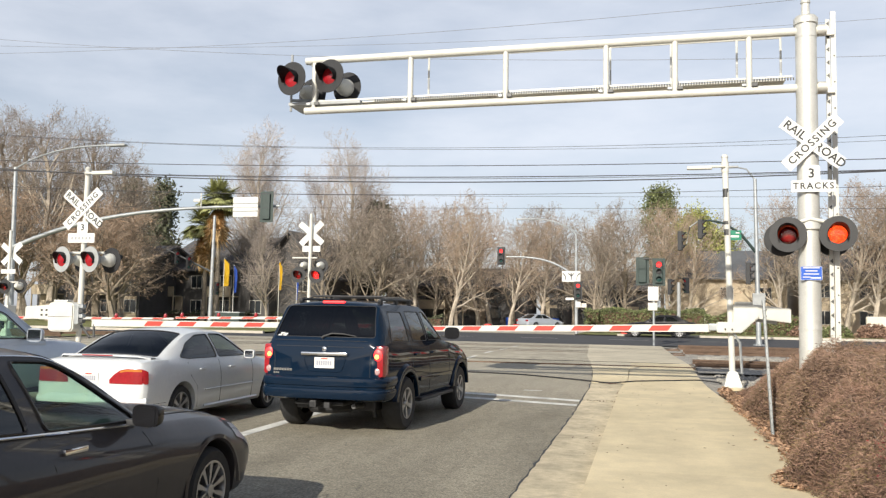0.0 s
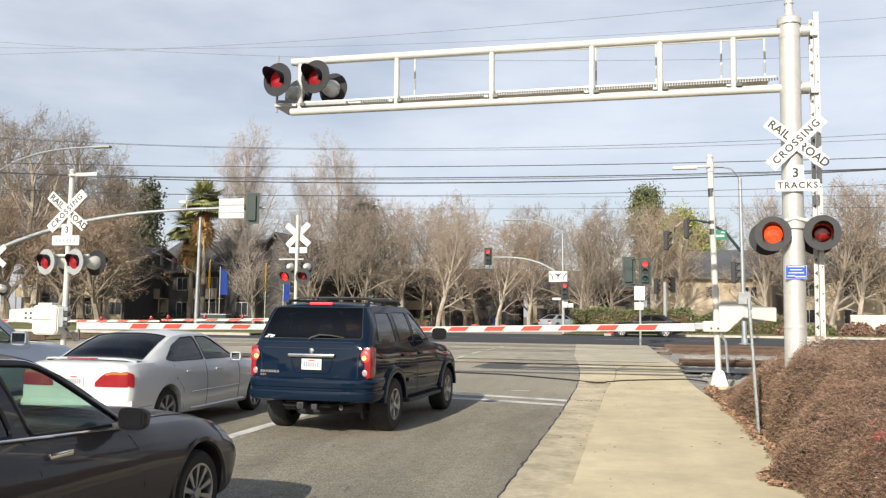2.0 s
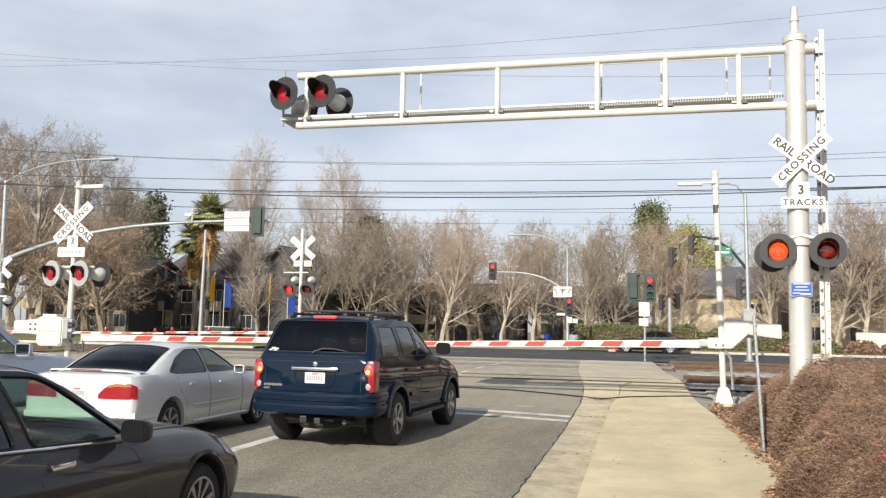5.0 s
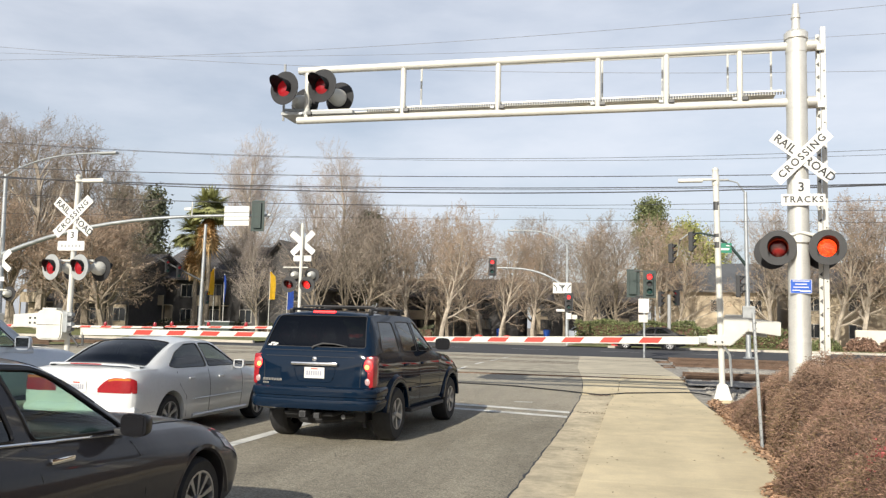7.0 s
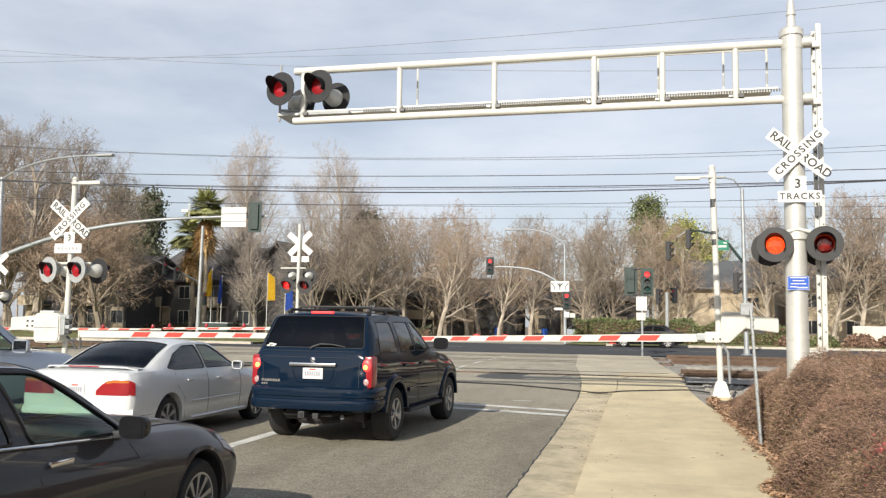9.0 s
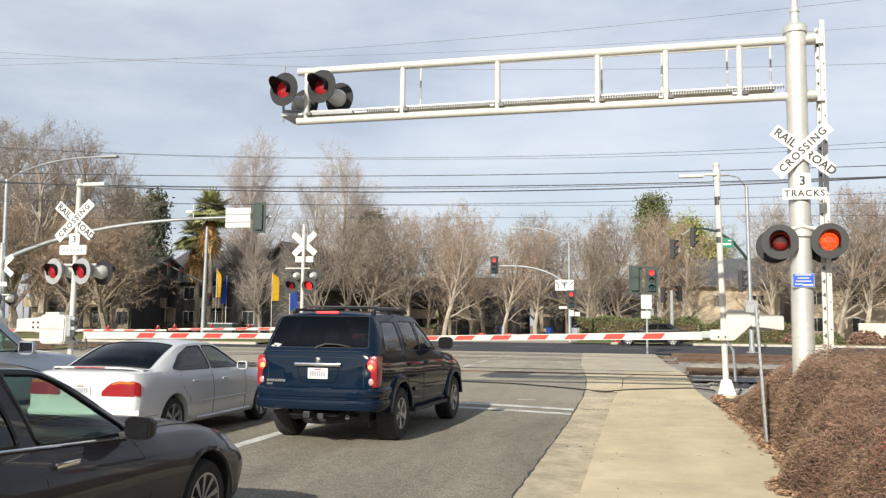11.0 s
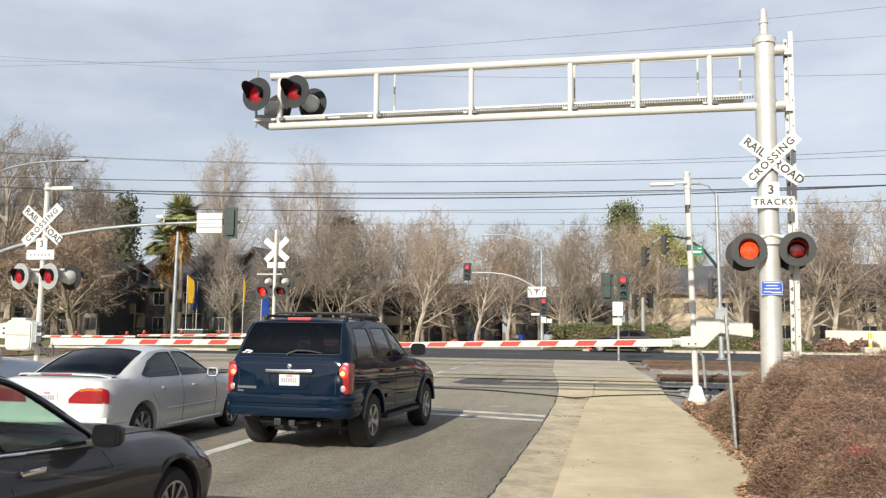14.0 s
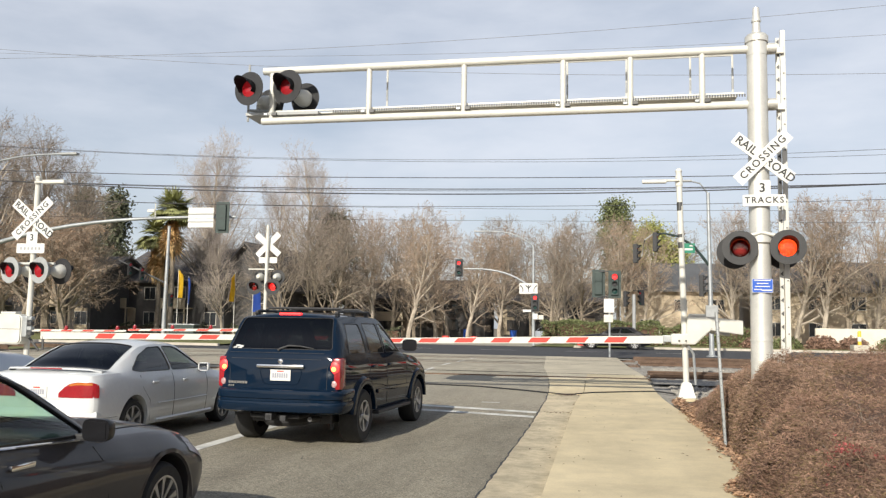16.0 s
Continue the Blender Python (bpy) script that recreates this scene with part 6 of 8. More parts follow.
    seats(car, (0.35, 1.2), 0.4, 0.5, 1.15)
    return car


def build_grey():
    K = [(-1.05, 0.40, 0.70, 0.74, 0.62, 0.60, 0.84, 0.50, 0.86, 0.88), (-0.95, 0.28, 0.84, 0.88, 0.62, 0.70, 1.01, 0.60, 1.03, 1.05), (-0.62, 0.23, 0.875, 0.905, 0.65, 0.78, 1.05, 0.66, 1.07, 1.09),
         (-0.2, 0.21, 0.885, 0.915, 0.65, 0.81, 1.045, 0.66, 1.27, 1.32), (0.15, 0.20, 0.89, 0.92, 0.65, 0.82, 1.03, 0.625, 1.40, 1.45), (0.7, 0.19, 0.89, 0.925, 0.65, 0.83, 1.0, 0.61, 1.445, 1.50),
         (1.2, 0.19, 0.89, 0.925, 0.65, 0.83, 0.97, 0.605, 1.425, 1.48), (1.5, 0.19, 0.888, 0.923, 0.65, 0.83, 0.95, 0.64, 1.325, 1.395), (1.9, 0.19, 0.885, 0.92, 0.65, 0.825, 0.93, 0.71, 1.10, 1.17),
         (2.2, 0.19, 0.885, 0.92, 0.65, 0.815, 0.925, 0.74, 0.955, 1.01), (2.5, 0.20, 0.885, 0.92, 0.63, 0.80, 0.905, 0.70, 0.945, 0.99), (2.95, 0.21, 0.88, 0.918, 0.60, 0.78, 0.88, 0.65, 0.915, 0.96),
         (3.4, 0.23, 0.86, 0.89, 0.55, 0.72, 0.81, 0.56, 0.845, 0.88), (3.7, 0.27, 0.76, 0.80, 0.50, 0.62, 0.71, 0.45, 0.74, 0.76), (3.86, 0.34, 0.58, 0.62, 0.50, 0.50, 0.60, 0.40, 0.62, 0.64)]
    wins = [("side_window", YZ, [(-0.18, 1.10), (0.06, 1.07), (0.92, 1.012), (0.83, 1.405), (0.36, 1.40), (0.10, 1.30)], TINT_GLASS, 1, (-2, 4)),
            ("side_window", YZ, [(1.06, 1.005), (1.96, 0.965), (1.94, 1.01), (1.42, 1.335), (1.28, 1.385), (0.95, 1.405)], CLEAR_GLASS, 1, (-2, 4)),
            ("rear_window", XY, [(-0.64, -0.58), (0.64, -0.58), (0.57, 0.10), (-0.57, 0.10)], SMOKE_GLASS, 2, (-0.8, 0.5)),
            ("windscreen", XY, [(-0.68, 2.12), (0.68, 2.12), (0.56, 1.36), (-0.56, 1.36)], CLEAR_GLASS, 2, (1.1, 2.5))]
    car = skin_sedan("sedan", (-4.15, 3.18), PAINT_GREY, "dark grey sedan waiting behind with chrome window trim", K, wins, 0.33, 0.0, 2.89, (PAINT_BLACK, 0.011), 10, ALLOY)
    for s in (-1, 1):
        seam(car, K, [(1.08, 0.26), (1.10, 0.55), (1.06, 0.8), (0.99, 0.98)], s=s)
        seam(car, K, [(2.06, 0.26), (2.10, 0.55), (2.04, 0.8), (1.99, 0.89)], s=s)
        handle(car, K, 1.24, 0.88, CHROME, s, 0.21)
        handle(car, K, 0.18, 0.90, CHROME, s, 0.21)
        belt = lambda y: 1.085 - 0.055 * (y + 0.18)
        part("belt_trim", tube([(s * (side_x(K, y, belt(y) - 0.08) + 0.004 - 0.012), y, belt(y) - 0.022) for y in [-0.2 + 0.18 * i for i in range(13)]], 0.009, 6), CHROME, car, "thin chrome strip", smooth=True)
        part("roof_trim", tube([(s * (skin_profile(K, y)[EDGE][0] + 0.004), y, skin_profile(K, y)[EDGE][1] - 0.006) for y in [-0.1 + 0.09 * i for i in range(22)]], 0.006, 5), CHROME, car, "thin chrome strip", smooth=True)
        bm = bmesh.new()
        rows = []
        for k in range(8):
            y = 3.32 + 0.36 * k / 7
            zt = curve_through(K, y)[5] - 0.03
            rows.append([bm.verts.new((s * (side_x(K, y, z) + 0.006), y, z)) for z in (zt - 0.15 + 0.04 * (1 - k / 7), zt - 0.08, zt)])
        for a, b in zip(rows, rows[1:]):
            for j in range(2):
                bm.faces.new((a[j], a[j + 1], b[j + 1], b[j]))
        bmesh.ops.recalc_face_normals(bm, faces=bm.faces)
        part("headlight", bm, ALLOY, car, "clear headlight", smooth=True)
        bm = lathe([(0.385, -0.012), (0.40, 0.006), (0.43, 0.0)], 40, Matrix.Translation((s * (side_x(K, 2.89, 0.5)), 2.89, 0.33)) @ pose(0, 0, 0, 0, 90 * s, 0))
        bmesh.ops.delete(bm, geom=[v for v in bm.verts if v.co.z < 0.28], context="VERTS")
        part("arch_lip", bm, PAINT_GREY, car, smooth=True)
    for sd in (-1, 1):
        part("bonnet_seam", tube([(sd * skin_profile(K, y)[EDGE][0], y, skin_profile(K, y)[EDGE][1] + 0.001) for y in [2.2 + 0.12 * i for i in range(12)]], 0.005, 5), PLASTIC_DARK, car)
    mirror(car, 0.90, 1.86, 1.02, PAINT_BLACK, 1, 0.88)
    mirror(car, -1.10, 1.86, 1.02, PAINT_BLACK, -1, 1.1)
    seats(car, (0.30, 1.02), 0.4, 0.5, 1.12)
    bm = tube([(-0.38 + 0.18 * math.cos(a * math.tau / 20), 1.52 + 0.06 * math.sin(a * math.tau / 20), 0.93 + 0.17 * math.sin(a * math.tau / 20)) for a in range(21)], 0.016, 6, cap=False)
    part("steering_wheel", bm, PLASTIC_DARK, car, smooth=True)
    part("dashboard", box(-0.72, 0.72, 1.7, 2.2, 0.72, 0.97, 0.05), PLASTIC_DARK, car)
    return car


def build_far_sedan(name, at, rz, paint, label, tail=False):
    K = [(-1.0, 0.4, 0.85, 0.66, 0.7, 0.6, 0.0), (-0.9, 0.28, 0.96, 0.82, 0.86, 0.72, 0.02), (0.0, 0.2, 0.98, 0.86, 0.89, 0.78, 0.0), (1.3, 0.2, 0.96, 0.86, 0.89, 0.79, 0.0), (2.1, 0.2, 0.94, 0.86, 0.88, 0.77, 0.04), (3.0, 0.22, 0.84, 0.84, 0.86, 0.7, 0.05), (3.5, 0.28, 0.72, 0.74, 0.76, 0.6, 0.02), (3.62, 0.36, 0.6, 0.6, 0.62, 0.5, 0)]
    G = (0.78, -0.55, 2.15, 0.965, 0.935, 0.58, 0.25, 1.25, 1.37, 0.1, 0.12, 0.03)
    wins = [[(-0.05, 1.02), (0.88, 1.0), (0.82, 1.32), (0.42, 1.32)], [(0.96, 1.0), (1.88, 0.985), (1.30, 1.31), (0.88, 1.325)]]
    car = build_sedan(name, at, paint, label, wins, K, G, 0.31, 2.7, ([SMOKE_GLASS, SMOKE_GLASS], TINT_GLASS, SMOKE_GLASS), (PLASTIC_DARK, 0.01), 7, ALLOY, rz=rz)
    for s in (-1, 1):
        part("tail_light", box(s * 0.68 - 0.14, s * 0.68 + 0.14, -1.03, -0.9, 0.7, 0.86, 0.02), RED_LENS, car)
        part("headlight", box(s * 0.62 - 0.14, s * 0.62 + 0.14, 3.45, 3.6, 0.56, 0.68, 0.02), ALLOY, car)
    part("bumper_strip", box(-0.7, 0.7, -1.06, -0.95, 0.46, 0.56, 0.02), paint, car)
    return car


def build_pickup():
    car = empty("pickup_truck", (-10.75, 9.6, 0.0), label="pale blue-silver pickup waiting in the turn lane", category="truck")
    K = [(-1.3, 0.5, 1.12, 0.88, 0.9, 0.86, 0), (-1.2, 0.45, 1.16, 0.94, 0.96, 0.9, 0), (0.0, 0.4, 1.16, 0.95, 0.97, 0.9, 0), (2.2, 0.38, 1.17, 0.95, 0.97, 0.9, 0.0), (2.9, 0.4, 1.16, 0.95, 0.97, 0.87, 0.06), (3.9, 0.42, 1.10, 0.93, 0.95, 0.82, 0.06), (4.3, 0.5, 0.98, 0.86, 0.88, 0.76, 0.03), (4.38, 0.56, 0.9, 0.8, 0.82, 0.7, 0)]
    lower_body(car, K, PAINT_STEELBLUE, ((0, 0.38), (3.4, 0.38)), 0.46)
    G = (0.89, 0.35, 2.85, 1.15, 1.15, 0.70, 0.55, 1.95, 1.78, 0.03, 0.12, 0.03)
    wins = [[(0.55, 1.22), (1.15, 1.22), (1.1, 1.66), (0.68, 1.66)], [(1.28, 1.22), (2.52, 1.21), (2.0, 1.62), (1.85, 1.66), (1.22, 1.66)]]
    greenhouse(car, PAINT_STEELBLUE, G, wins, [TINT_GLASS, CLEAR_GLASS], TINT_GLASS, CLEAR_GLASS, (PLASTIC_DARK, 0.01))
    for wy in (0, 3.4):
        for s in (-1, 1):
            wheel(car, s * 0.83, wy, 0.38, 0.25, 6, ALLOY, rim=0.6)
    mirror(car, 0.98, 2.35, 1.27, PAINT_STEELBLUE, 1, 1.35)
    mirror(car, -1.2, 2.35, 1.27, PAINT_STEELBLUE, -1, 1.2)
    seats(car, (1.3,), 0.4, 0.7, 1.4)
    part("underbody", box(-0.7, 0.7, -0.9, 4, 0.3, 0.45), PLASTIC_DARK, car)
    return car


def build_work_truck():
    car = empty("utility_truck", (-41.6, 45.0, height(45.0)), -80, label="white utility truck with box body on the cross street", category="truck")
    part("box_body", box(-1.05, 1.05, -3.6, 0.9, 0.75, 1.9, 0.06), PAINT_WHITE, car)
    for k in range(4):
        part("locker_door", box(-1.065, -1.05, -3.4 + k * 1.05, -2.45 + k * 1.05, 0.85, 1.75, 0.005), PAINT_WHITE, car)
        part("locker_handle", box(-1.08, -1.066, -3.0 + k * 1.05, -2.9 + k * 1.05, 1.25, 1.4), PLASTIC_DARK, car)
    K = [(0.9, 0.45, 1.2, 0.9, 0.95, 0.9, 0), (1.2, 0.45, 1.22, 0.95, 0.98, 0.92, 0), (2.5, 0.45, 1.2, 0.95, 0.98, 0.9, 0.04), (3.5, 0.5, 1.12, 0.93, 0.95, 0.84, 0.05), (3.8, 0.55, 1.0, 0.85, 0.87, 0.78, 0)]
    lower_body(car, K, PAINT_WHITE, ((2.9, 0.42),), 0.5)
    G = (0.92, 0.95, 2.55, 1.2, 1.2, 0.74, 1.0, 1.9, 1.95, 0.02, 0.1, 0.03)
    greenhouse(car, PAINT_WHITE, G, [[(1.1, 1.28), (2.35, 1.27), (1.9, 1.82), (1.1, 1.82)]], SMOKE_GLASS, TINT_GLASS, SMOKE_GLASS)
    part("grille", box(-0.6, 0.6, 3.74, 3.84, 0.62, 0.98, 0.03), PLASTIC_DARK, car)
    part("front_bumper", box(-0.95, 0.95, 3.7, 3.92, 0.42, 0.6, 0.04), PLASTIC_DARK, car)
    for wy in (-2.2, 2.9):
        for s in (-1, 1):
            wheel(car, s * 0.86, wy, 0.42, 0.28, 6, GREY_PAINT, rim=0.6)
    part("chassis", box(-0.6, 0.6, -3.4, 3.6, 0.4, 0.75), PLASTIC_DARK, car)
    car.scale = (0.8, 0.8, 0.8)
    return car


build_suv()
build_silver()
build_grey()
build_pickup()
build_work_truck()
build_far_sedan("sedan", (2.1, 55.6), 86, PAINT_BLACK, "black sedan waiting on the far street beside the kerb")
MOVING_CAR = build_far_sedan("sedan", (-10.6, 80.0), -25, PAINT_STEELBLUE, "small grey sedan rolling along the far drive")

# ---------- trees ----------
def bar_mesh(segs, sides):
    """Vertices and faces of tapered bars; segs: rows of (p0, p1, r0, r1)."""
    P0 = np.array([s[0] for s in segs])
    P1 = np.array([s[1] for s in segs])
    R0 = np.array([s[2] for s in segs])[:, None]
    R1 = np.array([s[3] for s in segs])[:, None]
    D = P1 - P0
    D /= np.linalg.norm(D, axis=1)[:, None] + 1e-9
    ref = np.where(np.abs(D[:, 2:3]) < 0.9, np.array([[0, 0, 1.0]]), np.array([[1.0, 0, 0]]))
    A = np.cross(D, ref)
    A /= np.linalg.norm(A, axis=1)[:, None] + 1e-9
    B = np.cross(D, A)
    n = len(segs)
    verts = np.zeros((n, 2 * sides, 3))
    for k in range(sides):
        a = k * math.tau / sides
        off = A * math.cos(a) + B * math.sin(a)
        verts[:, k] = P0 + off * R0
        verts[:, sides + k] = P1 + off * R1
    base = (np.arange(n) * 2 * sides)[:, None]
    faces = []
    for k in range(sides):
        j = (k + 1) % sides
        faces.append(np.concatenate([base + k, base + j, base + sides + j, base + sides + k], axis=1))
    return verts.reshape(-1, 3).tolist(), np.stack(faces, 1).reshape(-1, 4).tolist()


def sliver_mesh(segs, seed):
    """The finest twigs: slender flat slivers."""
    rs = np.random.RandomState(seed)
    P0, P1 = np.array([s[0] for s in segs]), np.array([s[1] for s in segs])
    W = np.cross(P1 - P0, rs.normal(0, 1, P0.shape))
    W *= (np.array([s[2] for s in segs]) / (np.linalg.norm(W, axis=1) + 1e-9))[:, None]
    V = np.stack([P0 - W, P0 + W, P1 + W * 0.6, P1 - W * 0.6], 1).reshape(-1, 3)
    return V.tolist(), np.arange(len(V)).reshape(-1, 4).tolist()


def grow_tree(seed, H, spread, trunk_r, fork=0.25, limbs=12, up=0.5, dens=(8, 7, 5), lean=0.06, twig_r=0.015):
    """Limb segments and twig segments of one bare tree, with twig ends."""
    r = random.Random(seed)
    big, fine, ends = [], [], []

    def branch(p, d, L, rad, level, nseg):
        pts = [p]
        for i in range(nseg):
            w = 0.16 + 0.05 * level
            d = (d + Vector((r.uniform(-w, w), r.uniform(-w, w), r.uniform(-w, w) + up * (0.10 if level else 0.02)))).normalized()
            q = pts[-1] + d * (L / nseg)
            r0, r1 = rad * (1 - 0.75 * i / nseg), rad * (1 - 0.75 * (i + 1) / nseg)
            (big if rad > 0.028 else fine).append((tuple(pts[-1]), tuple(q), r0, r1))
            pts.append(q)
        if level >= 4:
            ends.append(tuple(pts[-1]))
            return
        cnt = (limbs, *dens)[level] if level < 4 else 0
        for k in range(cnt):
            f = (fork + (1 - fork) * (k + r.random()) / cnt) if level == 0 else (0.18 + 0.82 * (k + r.random()) / cnt)
            i = min(nseg - 1, int(f * nseg))
            s = f * nseg - i
            pp = pts[i].lerp(pts[i + 1], s)
            ax = (pts[i + 1] - pts[i]).normalized()
            a = r.uniform(0, math.tau)
            side = ax.orthogonal().normalized()
            side = side * math.cos(a) + ax.cross(side) * math.sin(a)
            ang = radians(r.uniform(28, 62) if level else r.uniform(30, 70) * (1 - 0.45 * f))
            dd = ax * math.cos(ang) + side * math.sin(ang)
            if level == 0:
                LL = spread * (1.15 - 0.6 * f) * r.uniform(0.75, 1.15)
                rr = trunk_r * (1 - 0.75 * f) * 0.55
            else:
                LL = L * (0.56 - 0.18 * f) * r.uniform(0.7, 1.2)
                rr = max(twig_r, rad * (1 - 0.75 * f) * 0.5)
            branch(pp, dd, LL, rr, level + 1, (5, 4, 3, 2)[level])

    branch(Vector((0, 0, -0.1)), Vector((r.uniform(-lean, lean), r.uniform(-lean, lean), 1)).normalized(), H * 0.86, trunk_r, 0, 9)
    return big, fine, ends


def leaf_quads(points, n, spread, size, seed):
    rs = np.random.RandomState(seed)
    P = np.array(points)[rs.randint(0, len(points), n)] + rs.normal(0, spread, (n, 3))
    a, b = rs.normal(0, 1, (n, 3)), rs.normal(0, 1, (n, 3))
    a /= np.linalg.norm(a, axis=1)[:, None]
    b -= a * (a * b).sum(1)[:, None]
    b /= np.linalg.norm(b, axis=1)[:, None]
    s = size * rs.uniform(0.6, 1.3, (n, 1))
    V = np.stack([P - a * s, P - b * s * 0.5, P + a * s, P + b * s * 0.5], 1).reshape(-1, 3)
    F = np.arange(4 * n).reshape(-1, 4)
    return V.tolist(), F.tolist()


def make_tree(name, at, label, seed, H, spread, trunk_r, bark, twig, leaves=0, leaf_mat=DRY_LEAF, rz=0, group="bare street trees", leaf_size=0.06, **kw):
    tree = empty(name, (at[0], at[1], height(at[1]) - 0.02), rz, label=label, category="tree", group=group)
    big, fine, ends = grow_tree(seed, H, spread, trunk_r, **kw)
    arrays("trunk", *bar_mesh(big, 6), bark, tree, "trunk and limbs")
    thick, thin = [f for f in fine if f[2] > 0.017], [f for f in fine if f[2] <= 0.017]
    V, F = bar_mesh(thick, 3)
    V2, F2 = sliver_mesh(thin, seed)
    n = len(V)
    arrays("crown", V + V2, F + [tuple(i + n for i in f) for f in F2], twig, tree, "crown of bare twigs", "stuff")
    if leaves:
        arrays("foliage", *leaf_quads(ends, leaves, 0.15, leaf_size, seed), leaf_mat, tree, "few dry leaves", "stuff")
    return tree


BIG_A = make_tree("bare_tree", (-48.9, 62), "tall bare tree with a few brown leaves", 1, 18.0, 6.6, 0.34, BARK_PALE, TWIG, 1500, limbs=24, fork=0.16, up=0.55, dens=(9, 7, 5), twig_r=0.012, leaf_size=0.05)
BIG_B = make_tree("bare_tree", (-54.5, 63), "tall bare tree with a few brown leaves", 2, 18.5, 6.8, 0.36, BARK, TWIG, 1500, limbs=24, fork=0.16, up=0.55, dens=(9, 7, 5), twig_r=0.012, leaf_size=0.05)
LOW_A = make_tree("bare_tree", (-41.8, 60.5), "spreading bare tree with rust-brown twigs", 3, 8.6, 5.4, 0.26, BARK, TWIG_RUST, 1500, limbs=16, fork=0.22, up=0.25, dens=(8, 7, 5))
TALL = make_tree("bare_tree", (-41.0, 88), "slender tall bare poplar with grey twigs", 4, 21.5, 7.6, 0.3, BARK_PALE, TWIG_GREY, limbs=34, fork=0.16, up=1.0, dens=(9, 7, 5), twig_r=0.012)
MID_A = make_tree("bare_tree", (-18.8, 82), "bare tree with tan upper branches", 5, 12.0, 5.8, 0.24, BARK_PALE, TWIG_RUST, 450, limbs=18, fork=0.18, up=0.7, dens=(8, 7, 4))
MID_B = make_tree("bare_tree", (-30.3, 86), "dense bare tree with dark twigs", 6, 12.4, 7.0, 0.24, BARK, TWIG, 300, limbs=19, fork=0.14, up=0.5, dens=(8, 7, 5))


def again(src, at, scale, rz, label=None):
    ob = copy_thing(src, pose(at[0], at[1], height(at[1]) - 0.02, 0, 0, rz))
    ob.scale = (scale, scale, scale) if not isinstance(scale, tuple) else scale
    if label:
        ob["label"] = label
    return ob


for src, at, sc, rz in (
        (BIG_B, (-46.6, 65), 0.94, 70), (BIG_A, (-51.6, 66), 0.96, 310), (TALL, (-51.5, 101), 0.62, 140), (BIG_A, (-58.5, 70), 1.08, 140), (BIG_A, (-49.5, 73), 0.82, 250), (BIG_B, (-53.0, 76), 0.95, 200), (BIG_A, (-62, 64), 1.0, 20),
        (LOW_A, (-43.8, 63.5), 1.0, 90), (LOW_A, (-45.2, 60), 1.1, 200), (LOW_A, (-50.0, 60.5), 1.1, 30), (LOW_A, (-55.5, 60.5), 1.1, 130), (LOW_A, (-47.4, 66), 1.2, 280),
        (TALL, (-44.2, 91), 0.86, 80), (TALL, (-33.2, 88), 0.93, 160), (TALL, (-37.4, 93), 0.84, 230), (TALL, (-30.6, 94), 0.78, 300), (TALL, (-38.6, 82.4), 0.5, 20),
        (MID_B, (-32.4, 81.5), 0.86, 60), (MID_B, (-28.0, 92), 1.1, 170), (MID_A, (-23.4, 86), 0.98, 100), (MID_A, (-17.1, 88), 0.9, 200), (MID_B, (-26.2, 82), 0.85, 280),
        (MID_B, (-20.6, 93), 0.95, 240), (MID_B, (-14.1, 92), 0.94, 330), (MID_A, (-10.2, 86), 0.88, 60), (MID_B, (-7.6, 93), 0.84, 140), (MID_B, (-5.0, 84), 0.86, 20),
        (MID_B, (-1.8, 86), 0.90, 220), (MID_A, (-3.4, 92), 0.92, 110), (MID_A, (2.0, 84), 0.90, 250), (MID_A, (0.4, 88), 0.94, 10), (MID_A, (3.8, 86.5), 0.86, 300), (MID_A, (12.3, 84), 1.0, 75),
        (MID_B, (14.7, 84), 0.86, 190), (MID_A, (17.7, 84), 1.05, 310), (MID_A, (19.8, 82), 1.02, 40), (MID_B, (22.4, 84), 0.98, 130), (MID_A, (25.3, 86), 1.06, 260), (MID_B, (29, 82), 1.0, 220), (MID_A, (34, 84), 1.1, 15), (MID_B, (40, 84), 1.1, 290),
        (MID_B, (-24.4, 98), 1.05, 45), (MID_A, (-17.8, 99), 1.08, 150), (MID_B, (-11.4, 99), 1.0, 255), (MID_A, (-5.6, 100), 1.0, 345), (MID_B, (9.8, 99), 0.95, 80), (MID_A, (-27.0, 101), 1.15, 210),
        (LOW_A, (-64, 61), 1.2, 130), (BIG_B, (-68, 68), 1.0, 310), (MID_A, (-13.2, 84), 0.8, 25)):
    again(src, at, sc, rz)


def clump_tree(name, at, label, seed, H, r, leaf, n, size, cone=False, trunk_from=0.3):
    """An evergreen: trunk with limbs and a crown of many small leaves in clumps."""
    rs = random.Random(seed)
    tree = empty(name, (at[0], at[1], height(at[1])), label=label, category="tree")
    segs = [((0, 0, -0.1), (0.05, 0, H * 0.5), 0.22, 0.15), ((0.05, 0, H * 0.5), (0, 0.05, H * 0.95), 0.15, 0.03)]
    centres = []
    for k in range(46):
        t = trunk_from + (1 - trunk_from) * rs.random() ** 0.9
        a = rs.uniform(0, math.tau)
        env = (1.05 - t) / (1.05 - trunk_from) if cone else math.sin(math.pi * min(1, (t - trunk_from * 0.7) / (1.06 - trunk_from * 0.7))) ** 0.6
        q = r * env * rs.uniform(0.35, 1.0)
        c = (q * math.cos(a), q * math.sin(a), H * t)
        segs.append(((0, 0, H * t * 0.9), c, 0.05, 0.015))
        centres += [c] * 1
    arrays("trunk", *bar_mesh(segs, 5), BARK, tree)
    V, F = leaf_quads(centres, n, r * 0.20, size, seed)
    arrays("crown", V, F, leaf, tree, "crown of small green leaves", "stuff")
    return tree


